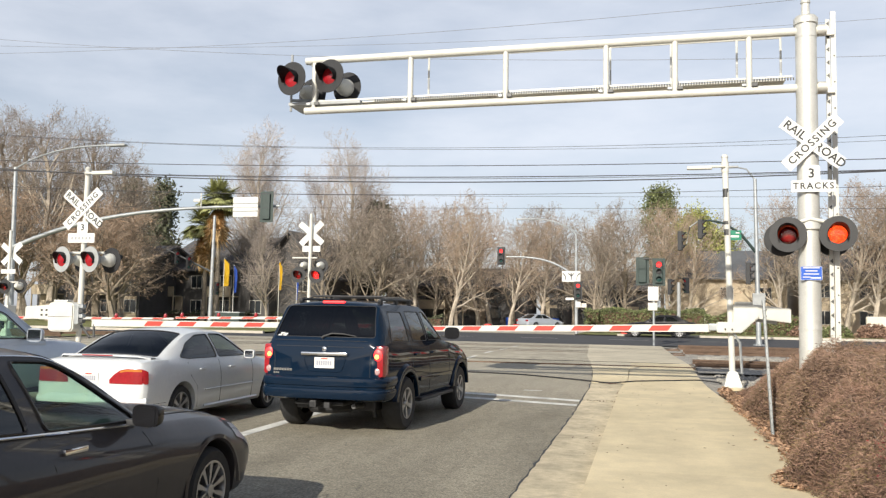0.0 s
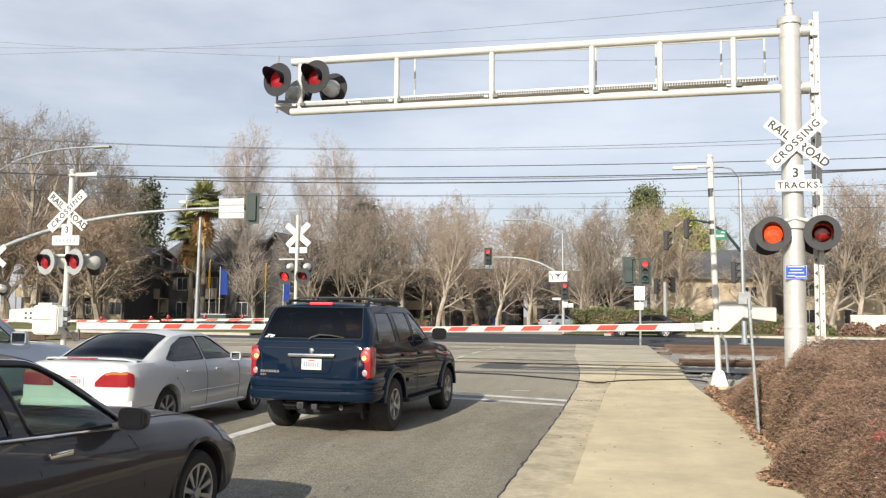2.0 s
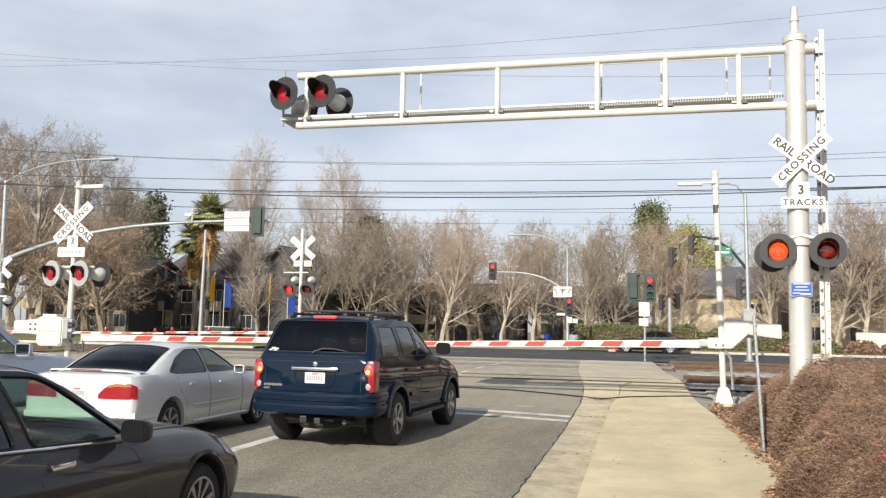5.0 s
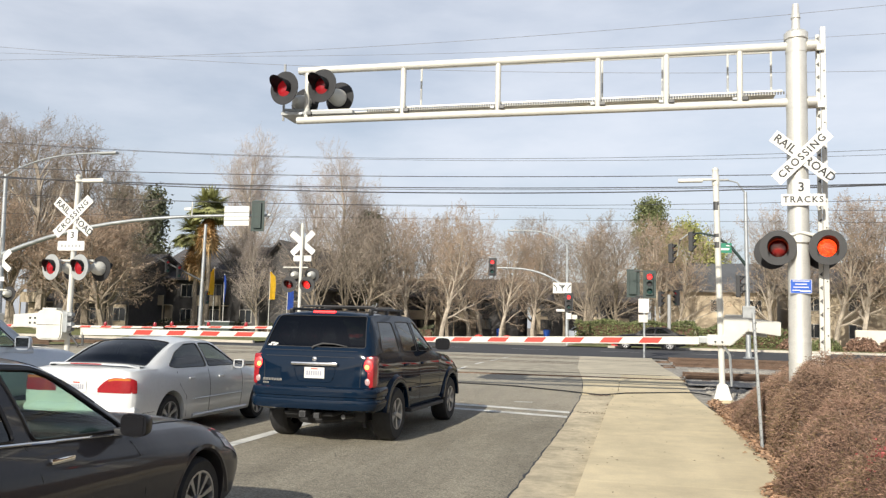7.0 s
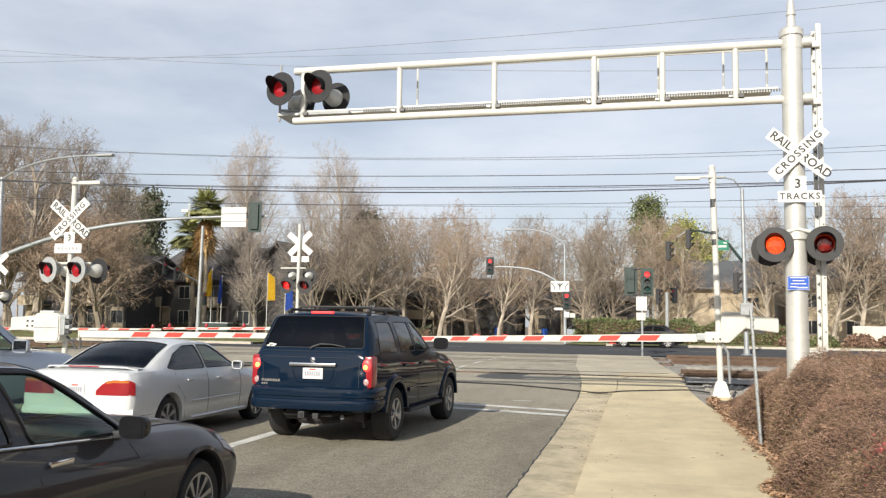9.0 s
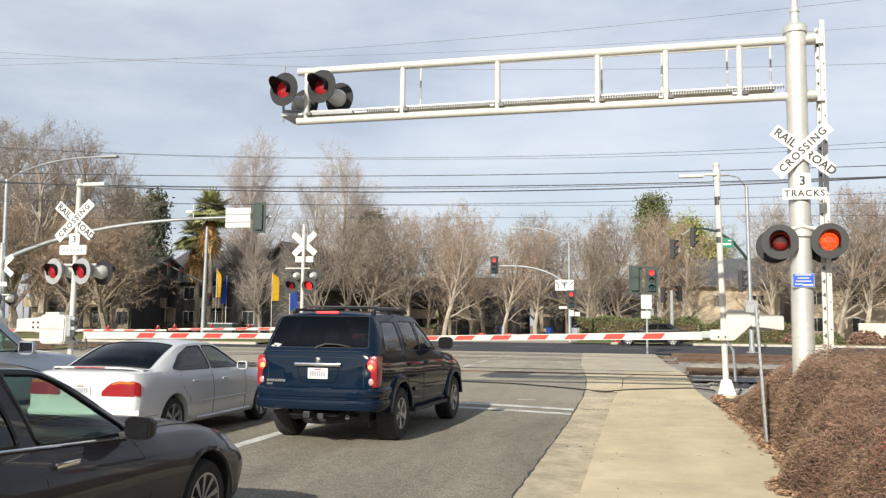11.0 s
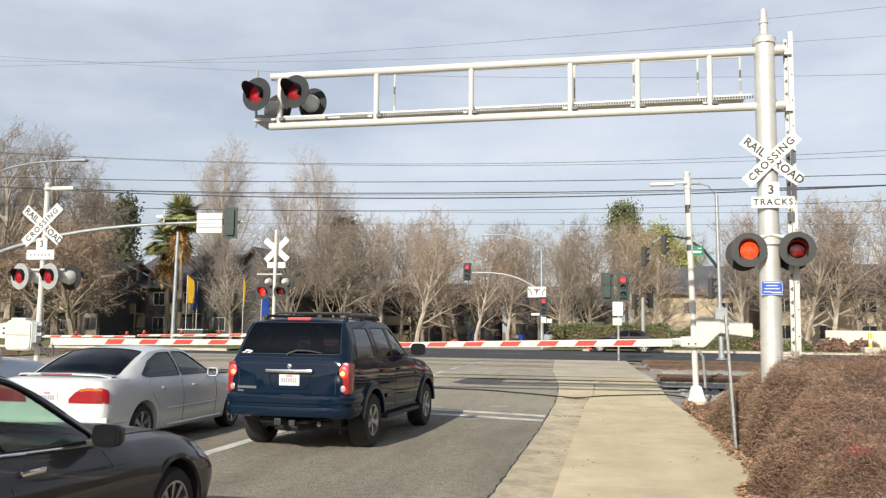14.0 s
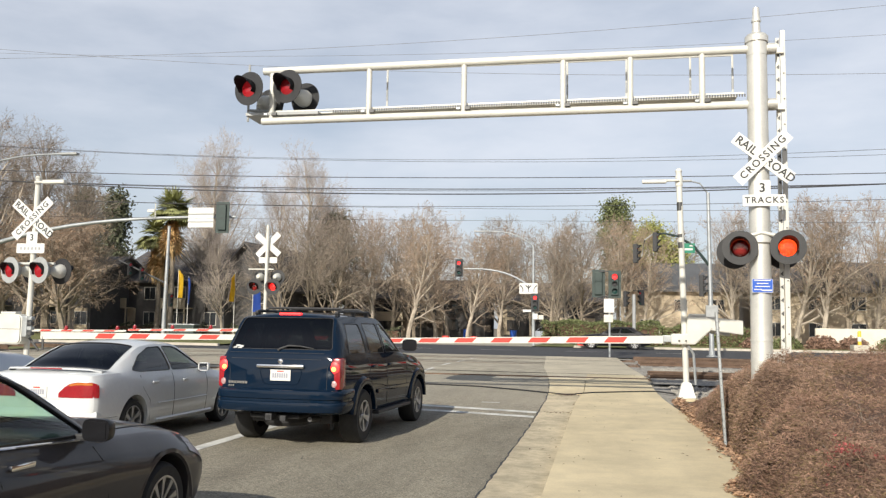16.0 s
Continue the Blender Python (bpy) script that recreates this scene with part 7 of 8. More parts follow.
clump_tree("evergreen_tree", (1.8, 97), "tall green pine behind the bare trees", 21, 15.2, 2.4, LEAF_GREEN, 11000, 0.15, trunk_from=0.35)
clump_tree("evergreen_tree", (5.2, 96), "light green broad tree beside the pine", 22, 12.4, 3.0, LEAF_BRIGHT, 12000, 0.15, trunk_from=0.2)
clump_tree("evergreen_tree", (7.6, 98), "light green broad tree beside the pine", 23, 10.4, 2.6, LEAF_BRIGHT, 9000, 0.15, trunk_from=0.2)
clump_tree("evergreen_tree", (-57.5, 92), "dark green conifer between the bare trees", 24, 16.0, 3.4, LEAF_DARK, 9000, 0.25, cone=True, trunk_from=0.15)
clump_tree("evergreen_tree", (-61.6, 92), "dark green conifer between the bare trees", 25, 17.0, 3.4, LEAF_DARK, 8000, 0.25, cone=True, trunk_from=0.15)
clump_tree("evergreen_tree", (-30.0, 93), "dull green tree among the bare trees", 26, 13.4, 2.6, LEAF_DARK, 4500, 0.22, trunk_from=0.3)
clump_tree("evergreen_tree", (-47.0, 97), "small olive-green tree behind the apartments", 27, 10.4, 2.4, LEAF_GREEN, 3500, 0.17, trunk_from=0.5)


def palm(at, H, seed, label):
    rs = random.Random(seed)
    tree = empty("palm_tree", (at[0], at[1], height(at[1])), label=label, category="palm", group="palms")
    pts = [(0.1 * math.sin(k * 0.5), 0, H * k / 8 * 0.93) for k in range(9)]
    part("trunk", tube(pts, [0.3, 0.25, 0.23, 0.22, 0.21, 0.21, 0.22, 0.26, 0.3], 10), BARK, tree, smooth=True)
    V, F, V2, F2 = [], [], [], []

    def frond(el, az, L, V, F, droop):
        d = Vector((math.cos(az) * math.cos(el), math.sin(az) * math.cos(el), math.sin(el)))
        p = Vector((pts[-1][0], 0, pts[-1][2]))
        stem = []
        for i in range(6):
            stem.append(p.copy())
            p = p + d * (L / 5)
            d = (d + Vector((0, 0, -droop))).normalized()
        side = d.cross(Vector((0, 0, 1))).normalized()
        hub = stem[3]
        for k in range(15):
            a = radians(-105 + 210 * k / 14)
            fd = (d * math.cos(a) + side * math.sin(a) + Vector((0, 0, -0.25 * abs(math.sin(a))))).normalized()
            tip = hub + fd * (L * 0.5)
            wv = fd.cross(Vector((0, 0, 1))).normalized() * 0.13
            b = len(V)
            V.extend([tuple(hub), tuple(hub.lerp(tip, 0.5) + wv), tuple(tip), tuple(hub.lerp(tip, 0.5) - wv)])
            F.append((b, b + 1, b + 2, b + 3))
        b = len(V)
        w = side * 0.03
        V.extend([tuple(stem[0] - w), tuple(stem[0] + w), tuple(hub + w), tuple(hub - w)])
        F.append((b, b + 1, b + 2, b + 3))

    for k in range(72):
        frond(radians(rs.uniform(-5, 80)), rs.uniform(0, math.tau), rs.uniform(2.0, 2.9), V, F, rs.uniform(0.1, 0.22))
    for k in range(110):
        frond(radians(rs.uniform(-89, -68)), rs.uniform(0, math.tau), rs.uniform(0.7, 1.5) * (3.1 if k % 3 == 0 else 1.5), V2, F2, 0.4)
    arrays("frond_crown", V, F, PALM_GREEN, tree, "green fan fronds", "stuff")
    arrays("frond_skirt", V2, F2, PALM_DRY, tree, "hanging dry fronds", "stuff")


palm((-42.2, 78), 12.9, 5, "tall fan palm with a skirt of dry fronds")
palm((-44.7, 80), 10.4, 6, "shorter green fan palm beside a taller one")

# ---------- hedges and shrubs ----------
def hedge_box(name, x0, x1, y0, y1, h, leaf, label, n, size=0.07, seed=1, wobble=0.12):
    rs = np.random.RandomState(seed)
    base = height((y0 + y1) / 2)
    ob = empty(name, (0, 0, 0), label=label, category="hedge")
    V = []
    # solid dark brown core behind the leaves
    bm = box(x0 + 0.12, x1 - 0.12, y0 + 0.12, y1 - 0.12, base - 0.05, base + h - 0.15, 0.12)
    part("inner_core", bm, SHRUB_CORE, ob)
    u = rs.rand(n, 3)
    P = np.stack([x0 + (x1 - x0) * u[:, 0], y0 + (y1 - y0) * u[:, 1], base + h * u[:, 2]], 1)
    side = rs.randint(0, 3, n)
    P[side == 0, 1] = y0
    P[side == 1, 2] = base + h
    P[:, 2] += wobble * np.sin(P[:, 0] * 2.1) * (P[:, 2] > base + h * 0.6)
    P += rs.normal(0, 0.07, P.shape)
    V, F = leaf_quads(P.tolist(), n, 0.02, size, seed)
    arrays("foliage", V, F, leaf, ob, "small green leaves", "stuff")
    return ob


hedge_box("hedge", -4.6, 4.4, 66.6, 68.2, 1.75, LEAF_GREEN, "clipped green hedge behind the far kerb", 14000, 0.075, 3)
hedge_box("hedge", 4.6, 12.5, 68.6, 70.2, 1.55, LEAF_GREEN, "loose green hedge before the tan building", 9500, 0.085, 4, 0.25)
hedge_box("hedge", -60, -20, 83.4, 84.4, 0.9, LEAF_DARK, "low dark hedge before the apartments", 7000, 0.12, 5, 0.2)
for k, (x, y, r) in enumerate(((13.4, 66.5, 1.1), (15.8, 66, 1.2), (18.2, 67, 1.1), (20.8, 66, 1.3), (23.6, 67, 1.2), (11.2, 66, 1.0), (26.4, 66.5, 1.2), (30, 67, 1.3))):
    rs = np.random.RandomState(40 + k)
    ob = empty("shrub", (x, y, height(y)), label="round dark red shrub behind the kerb" if k % 3 else "round olive shrub behind the kerb", category="shrub", group="far shrubs")
    d = rs.normal(0, 1, (900, 3))
    d /= np.linalg.norm(d, axis=1)[:, None]
    d[:, 2] = np.abs(d[:, 2])
    P = d * (r * rs.uniform(0.7, 1.05, (900, 1))) * np.array([[1, 1, 0.85]])
    arrays("foliage", *leaf_quads(P.tolist(), 1800, 0.05, 0.1, k), SHRUB_RED if k % 3 else LEAF_GREEN, ob, kind="stuff")
    part("inner_core", lathe([(r * 0.75, 0), (r * 0.7, r * 0.4), (r * 0.4, r * 0.65), (0, r * 0.72)], 12), SHRUB_CORE, ob)


def bank_edge(y):
    """Where the shrubs meet the footpath, with pockets of dry leaves and one overhang."""
    return 1.73 + 0.07 * math.sin(y * 1.9) + 0.06 * math.sin(y * 3.9 + 1) + 0.22 * math.exp(-((y - 11.4) / 0.55) ** 2) + 0.2 * math.exp(-((y - 13.0) / 1.2) ** 2) + 0.08 * math.exp(-((y - 14.2) / 0.9) ** 2) + 0.22 * math.exp(-((y - 18.4) / 1.0) ** 2) - 0.28 / (1 + math.exp((y - 9.9) / 0.22))


def bank_top(x, y):
    """Height of the shrub bank beside the footpath."""
    edge = bank_edge(y)
    e = (x - edge)
    if e < 0:
        return None
    back = 19.2 - 0.1 * (x - 2)
    far = min(1.0, max(0.0, (y - 13.2) / 3.0))
    f = min(1.0, e / (0.45 + 0.5 * far)) ** (0.42 + 0.2 * far) * (min(1.0, max(0.0, (back - y) / 2.0)) ** 0.6 if y < back else 0) * (1.0 + 0.26 * math.exp(-((y - 13.2) / 1.6) ** 2)) * (0.76 + 0.24 * min(1.0, max(0.0, (y - 8.0) / 3.5)))
    if y >= back:
        return None
    return f * (1.0 + 0.14 * noise.noise(Vector((x * 0.9, y * 0.9, 3))) + 0.07 * noise.noise(Vector((x * 2.6, y * 2.6, 9))) + 0.08 * min(3.0, max(0, x - 2.3)))


def shrub_bank():
    ob = empty("shrub_bank", (0, 0, 0), label="bank of reddish-brown winter juniper along the footpath", category="shrub")
    rs = np.random.RandomState(7)
    # dark brown sheet just below the top of the sprigs
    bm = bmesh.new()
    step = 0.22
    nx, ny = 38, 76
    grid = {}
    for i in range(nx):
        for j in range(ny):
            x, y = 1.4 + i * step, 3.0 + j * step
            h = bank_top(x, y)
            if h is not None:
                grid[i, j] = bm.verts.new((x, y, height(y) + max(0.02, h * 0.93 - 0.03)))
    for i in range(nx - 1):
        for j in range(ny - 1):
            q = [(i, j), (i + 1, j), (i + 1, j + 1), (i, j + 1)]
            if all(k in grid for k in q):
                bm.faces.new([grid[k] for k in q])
    part("inner_core", bm, SHRUB_CORE, ob, "dark brown sheet under the sprigs", smooth=True)
    gx, gy = np.linspace(1.3, 7.9, 133), np.linspace(4.6, 19.8, 305)
    tops = np.array([[bank_top(x, y) or 0.0 for x in gx] for y in gy])
    rise = np.array([height(y) for y in gy])
    patch = np.array([[noise.noise(Vector((x * 0.6, y * 0.6, 20))) for x in gx] for y in gy])

    def sample(tab, x, y):
        fx, fy = (x - gx[0]) / (gx[1] - gx[0]), (y - gy[0]) / (gy[1] - gy[0])
        i, j = np.clip(fx.astype(int), 0, len(gx) - 2), np.clip(fy.astype(int), 0, len(gy) - 2)
        u, v = fx - i, fy - j
        return (tab[j, i] * (1 - u) + tab[j, i + 1] * u) * (1 - v) + (tab[j + 1, i] * (1 - u) + tab[j + 1, i + 1] * u) * v

    n = 440000
    y = 5.0 + 14.4 * rs.rand(n) ** 1.25
    edge = np.interp(y, gy, [bank_edge(v) for v in gy])
    near = rs.rand(n) < 0.42
    x = edge + np.where(near, 0.75 * rs.rand(n) ** 1.2, 5.2 * rs.rand(n) ** 0.9)
    h = sample(tops, x, y)
    keep = (h > 0.04) & (x < 7.8) & (y < 19.7)
    x, y, h, near = x[keep], y[keep], h[keep], near[keep]
    n = len(x)
    lump = np.sin(x * 13 + 3 * np.sin(y * 5)) * np.sin(y * 11 + 2 * np.sin(x * 7))
    depth = np.where(rs.rand(n) < 0.45, 0.45 + 0.55 * rs.rand(n), 1.0 + 0.045 * lump + 0.03 * rs.randn(n))
    depth = np.where(near & (rs.rand(n) < 0.5), rs.rand(n), depth)
    z = np.interp(y, gy, rise) + h * depth
    az = rs.rand(n) * math.tau
    el = np.where(rs.rand(n) < 0.65, rs.uniform(-0.25, 0.45, n), rs.uniform(0.3, 1.1, n))
    L = (0.03 + 0.065 * rs.rand(n)) * np.minimum(1.0, 0.5 + y / 26)
    d = np.stack([np.cos(az) * np.cos(el), np.sin(az) * np.cos(el), np.sin(el)], 1)
    sd = np.cross(d, rs.normal(0, 1, (n, 3)))
    sd /= np.linalg.norm(sd, axis=1)[:, None] + 1e-9
    w = ((0.0017 + 0.0024 * rs.rand(n)) * np.minimum(1.3, 0.5 + y / 15))[:, None]
    p = np.stack([x, y, z], 1)
    q = p + d * (L * 0.5)[:, None] + rs.normal(0, 0.006, (n, 3))
    t = p + d * L[:, None] + np.stack([0 * x, 0 * x, -0.025 * rs.rand(n)], 1)
    V = np.stack([p, q + sd * w, t, q - sd * w], 1)
    kind = sample(patch, x, y) + 0.22 * rs.randn(n)
    for nm, material, pick in (("foliage", SHRUB_RED, kind < 0.18), ("olive_foliage", SHRUB_OLIVE, (kind >= 0.18) & (kind < 0.38)), ("dry_foliage", SHRUB_DRY, kind >= 0.38)):
        vv = V[pick].reshape(-1, 3)
        arrays(nm, vv.tolist(), np.arange(len(vv)).reshape(-1, 4).tolist(), material, ob, kind="stuff")
    # thin bare stems that stand out
    segs = []
    for k in range(1500):
        y = 5 + 14 * rs.rand()
        x = 1.8 + 4.5 * rs.rand()
        h = bank_top(x, y)
        if h is None:
            continue
        p = Vector((x, y, height(y) + h * 0.9))
        d = Vector((rs.normal(0, 0.8), rs.normal(0, 0.8), 0.25 + 0.5 * rs.rand())).normalized()
        q = p + d * (0.10 + 0.16 * rs.rand())
        segs.append((tuple(p), tuple(q), 0.0025, 0.0012))
    arrays("stem_growth", *bar_mesh(segs, 3), TWIG, ob, kind="stuff")
    red = empty("red_shrub", (1.80, 7.6, 0), label="small bright red-leaved shrub inside the bank", category="shrub")
    P = []
    for cx, cy, n in ((0.05, -0.1, 70), (0.22, 0.0, 80), (0.14, -0.3, 50), (0.32, -0.55, 50), (0.0, -0.6, 14)):
        for k in range(n):
            x, y = cx + rs.normal(0, 0.07), cy + rs.normal(0, 0.16)
            P.append((x, y, (bank_top(1.80 + x, 7.6 + y) or 0.3) + rs.normal(0.025, 0.02)))
    arrays("foliage", *leaf_quads(P, 330, 0.014, 0.015, 5), BERRY, red, kind="stuff")
    part("stem", tube([(0, 0, -0.05), (0.03, 0, 0.6)], [0.012, 0.006], 5), BARK, red)


shrub_bank()


def leaf_litter():
    rs = np.random.RandomState(11)
    V, F = [], []
    for k in range(3400):
        y = 8.6 + 11.4 * rs.rand()
        edge = bank_edge(y)
        x = edge - 0.02 - (edge - 1.60) * rs.rand() + rs.normal(0.0, 0.045) if edge > 1.72 or rs.rand() < 0.2 else edge + rs.normal(-0.02, 0.05)
        z = (walk_rise(y) if x < WALK_R else height(y) + 0.06) + 0.01 + 0.03 * rs.rand()
        a = rs.rand() * math.tau
        s = 0.02 + 0.026 * rs.rand()
        c, sn = math.cos(a), math.sin(a)
        b = len(V)
        t = rs.uniform(-0.5, 0.5, 4) * s
        V += [(x + c * s, y + sn * s, z + t[0]), (x - sn * s * 0.6, y + c * s * 0.6, z + t[1] + 0.006), (x - c * s, y - sn * s, z + t[2]), (x + sn * s * 0.6, y - c * s * 0.6, z + t[3] + 0.006)]
        F.append((b, b + 1, b + 2, b + 3))
    tagged(arrays("leaf_litter", V, F, DRY_LEAF, kind="stuff"), "dry brown leaves along the edge of the footpath", "leaves")
    V, F = [], []
    for k in range(70):
        y = 5 + 16 * rs.rand()
        x = rs.uniform(-1.3, 1.5)
        z = (walk_rise(y) if x > KX1 + 0.02 else height(y) + 0.006) + 0.006
        a = rs.rand() * 6.28
        s = 0.008 + 0.018 * rs.rand()
        c, sn = math.cos(a) * s, math.sin(a) * s
        b = len(V)
        V += [(x + c, y + sn, z), (x - sn * 0.5, y + c * 0.5, z + 0.006), (x - c, y - sn, z), (x + sn * 0.5, y - c * 0.5, z + 0.004)]
        F.append((b, b + 1, b + 2, b + 3))
    for cx, cy, wx, wy, n in ((-0.78, 20.52, 0.26, 0.07, 90), (-0.82, 17.3, 0.30, 0.05, 50), (-0.57, 16.2, 0.02, 2.2, 60), (-0.75, 12.4, 0.3, 0.8, 14)):
        for k in range(n):
            x, y = cx + rs.normal(0, wx * 0.6), cy + rs.normal(0, wy)
            x = min(x, kerb_line(y) - 0.02)
            z = height(y) + 0.012
            a = rs.rand() * 6.28
            s = 0.010 + 0.022 * rs.rand()
            c, sn = math.cos(a) * s, math.sin(a) * s
            b = len(V)
            V += [(x + c, y + sn, z), (x - sn * 0.5, y + c * 0.5, z + 0.012 * rs.rand()), (x - c, y - sn, z + 0.006), (x + sn * 0.5, y - c * 0.5, z + 0.012 * rs.rand())]
            F.append((b, b + 1, b + 2, b + 3))
    tagged(arrays("path_debris", V, F, SHRUB_CORE, kind="stuff"), "small dark bits lying on the footpath", "debris")


leaf_litter()

# unseen rows of evergreens, added beside and behind the camera to darken car reflections
hedge_box("hedge", 11.5, 13.5, -30, 20, 5.0, LEAF_DARK, "unseen tall dark hedge, added beyond the shrub bank to darken reflections", 9000, 0.22, 8, 0.5)
hedge_box("hedge", -32.0, -30.0, -30, 12, 4.0, LEAF_DARK, "unseen tall dark hedge, added across the road for the reflections", 7000, 0.22, 9, 0.5)

# ---------- buildings ----------
def window_unit(parent, x, y, z, w, h, frame_mat=TRIM_PALE):
    win = new("window")
    win.parent = parent
    win.matrix_basis = pose(x, y, z)
    part("pane", box(-w / 2, w / 2, -0.02, 0.0, 0, h), WINDOW_DARK, win)
    bm = bmesh.new()
    t = 0.06
    for a in ((-w / 2 - t, -w / 2, -t, h + t), (w / 2, w / 2 + t, -t, h + t), (-w / 2, w / 2, -t, 0), (-w / 2, w / 2, h, h + t), (-0.025, 0.025, 0, h)):
        box(a[0], a[1], -0.06, 0.02, a[2], a[3], bm=bm)
    part("window_frame", bm, frame_mat, win)
    return win


def gable_house(name, at, rz, w, d, eave, ridge, wall_mat, roof_mat, label, ridge_along="x", wins=(), balconies=(), panels=()):
    """An apartment block; its front is at y = 0 and faces -y."""
    z0 = height(at[1])
    hs = empty(name, (*at, z0), rz, label=label, category="building")
    part("wall", box(-w / 2, w / 2, 0, d, -0.1, eave), wall_mat, hs)
    bm = bmesh.new()
    o = 0.7
    if ridge_along == "x":
        pr = [(-o, eave - 0.1), (d / 2, ridge), (d + o, eave - 0.1), (d + o, eave + 0.12), (d / 2, ridge + 0.24), (-o, eave + 0.12)]
        a = [bm.verts.new((-w / 2 - o, y, z)) for y, z in pr]
        b = [bm.verts.new((w / 2 + o, y, z)) for y, z in pr]
        gab = [[(s * w / 2, 0, eave), (s * w / 2, d, eave), (s * w / 2, d / 2, ridge)] for s in (-1, 1)]
    else:
        pr = [(-w / 2 - o, eave - 0.1), (0, ridge), (w / 2 + o, eave - 0.1), (w / 2 + o, eave + 0.12), (0, ridge + 0.24), (-w / 2 - o, eave + 0.12)]
        a = [bm.verts.new((x, -o, z)) for x, z in pr]
        b = [bm.verts.new((x, d + o, z)) for x, z in pr]
        gab = [[(-w / 2, y, eave), (w / 2, y, eave), (0, y, ridge)] for y in (0.0, d)]
    n = len(pr)
    bm.faces.new(a)
    bm.faces.new(b[::-1])
    for k in range(n):
        bm.faces.new((a[k], b[k], b[(k + 1) % n], a[(k + 1) % n]))
    bmesh.ops.recalc_face_normals(bm, faces=bm.faces)
    part("roof", bm, roof_mat, hs)
    for tri in gab:
        bm = bmesh.new()
        bm.faces.new([bm.verts.new(p) for p in tri])
        part("gable", bm, wall_mat, hs)
    for x0, x1, za, zb, m in panels:
        part("wall_panel", box(x0, x1, -0.12, 0.0, za, zb), m, hs)
    for x, z, ww, hh in wins:
        window_unit(hs, x, -0.125 if any(p[0] <= x <= p[1] for p in panels) else -0.005, z, ww, hh, TRIM_PALE if ridge > 7 else STUCCO_GREY)
    for x0, x1, z in balconies:
        bl = new("balcony")
        bl.parent = hs
        part("balcony_floor", box(x0, x1, -1.3, 0, z - 0.12, z), STUCCO_TAN, bl)
        part("balcony_wall", box(x0, x1, -1.32, -1.2, z, z + 1.0), STUCCO_TAN, bl)
        for x in (x0, x1 - 0.12):
            part("balcony_post", box(x, x + 0.12, -1.3, -1.18, -0.1 if z < 3.2 else 0, z), STUCCO_TAN, bl)
    return hs


wl2 = [(x, z, 1.5, 1.3) for x in (-6.4, -2.2, 2.0, 6.2) for z in (1.0, 3.7)]
gable_house("apartment_building", (-46.5, 85), -14, 16, 12, 5.6, 9.4, STUCCO_GREY, ROOF_DARK, "two-storey dark grey apartments with tan balconies",
            wins=wl2, balconies=((-8, -4.4, 2.8), (0.4, 3.8, 2.8)), panels=((-8.0, -4.2, -0.1, 2.7, STUCCO_TAN), (0.2, 1.1, 0, 5.4, STUCCO_TAN)))
gable_house("apartment_building", (-36.8, 84), -8, 8.5, 12, 4.6, 9.6, STUCCO_GREY, ROOF_DARK, "dark grey apartment wing with a steep gable", ridge_along="y",
            wins=[(-2.4, 3.4, 1.1, 1.5), (-2.4, 0.8, 1.1, 1.3), (1.6, 3.4, 1.1, 1.5), (1.8, 0.8, 1.1, 1.3)], panels=((-4.2, -3.2, 0, 4.4, STUCCO_TAN),))
gable_house("apartment_building", (-60, 82), -10, 15, 10, 5.4, 8.2, STUCCO_GREY, ROOF_DARK, "dark grey apartments half hidden by trees",
            wins=[(x, z, 1.6, 1.3) for x in (-5, -1, 3, 6.4) for z in (0.9, 3.6)], balconies=((-7, -3.4, 2.8), (1, 5, 2.8)), panels=((-7, -5.6, 0, 2.6, STUCCO_TAN), (4.6, 7.2, 0, 2.6, STUCCO_TAN)))
gable_house("apartment_building", (-23, 103), 0, 18, 9, 4.6, 7.0, STUCCO_GREY, ROOF_DARK, "far dark apartments seen between bare trunks",
            wins=[(x, z, 1.5, 1.3) for x in (-7, -3, 1, 5) for z in (0.9, 2.7)], panels=((-8.6, -7.8, 0, 3.6, STUCCO_BROWN), (-1.4, -0.4, 0, 3.6, STUCCO_BROWN), (3, 3.8, 0, 3.6, STUCCO_BROWN)), balconies=((-4.4, -1.0, 2.0), (1.2, 3.0, 2.0)))
gable_house("apartment_building", (-6, 108), 0, 14, 9, 4.6, 7.0, STUCCO_GREY, ROOF_DARK, "far dark apartments seen between bare trunks",
            wins=[(x, z, 1.5, 1.3) for x in (-5, -1, 3) for z in (0.9, 2.7)], panels=((-6.6, -4.9, 0.4, 3.6, STUCCO_TAN), (0.2, 1.2, 0, 3.6, STUCCO_TAN), (3.6, 5.2, 1.2, 2.6, STUCCO_TAN)))
gable_house("apartment_building", (8.2, 90), 0, 11.0, 10, 5.3, 8.3, STUCCO_TAN, ROOF_GREY, "tan stucco building with a dark grey roof", wins=[(-3.3, 0.9, 1.8, 1.4), (-0.2, 3.3, 1.2, 1.1), (3.4, 3.3, 1.2, 1.1), (2.4, 0.9, 1.6, 1.3)])
gable_house("apartment_building", (23.5, 92), 0, 16, 10, 5.4, 8.6, STUCCO_TAN, ROOF_DARK, "brown apartments behind bare trees", wins=[(x, z, 1.4, 1.3) for x in (-6, -2, 2, 6) for z in (0.9, 3.6)])
gable_house("apartment_building", (42, 92), 0, 15, 10, 5.4, 8.6, STUCCO_GREY, ROOF_DARK, "brown apartments behind bare trees", wins=[(x, z, 1.4, 1.3) for x in (-5, -1, 3) for z in (0.9, 3.6)])
tagged(new("garden_wall", mesh_of(box(16.5, 40, 71.0, 71.3, height(71) - 0.1, height(71) + 1.6, 0.05), STUCCO_PALE)), "low pale stucco wall behind the shrubs", "wall", kind="structure")

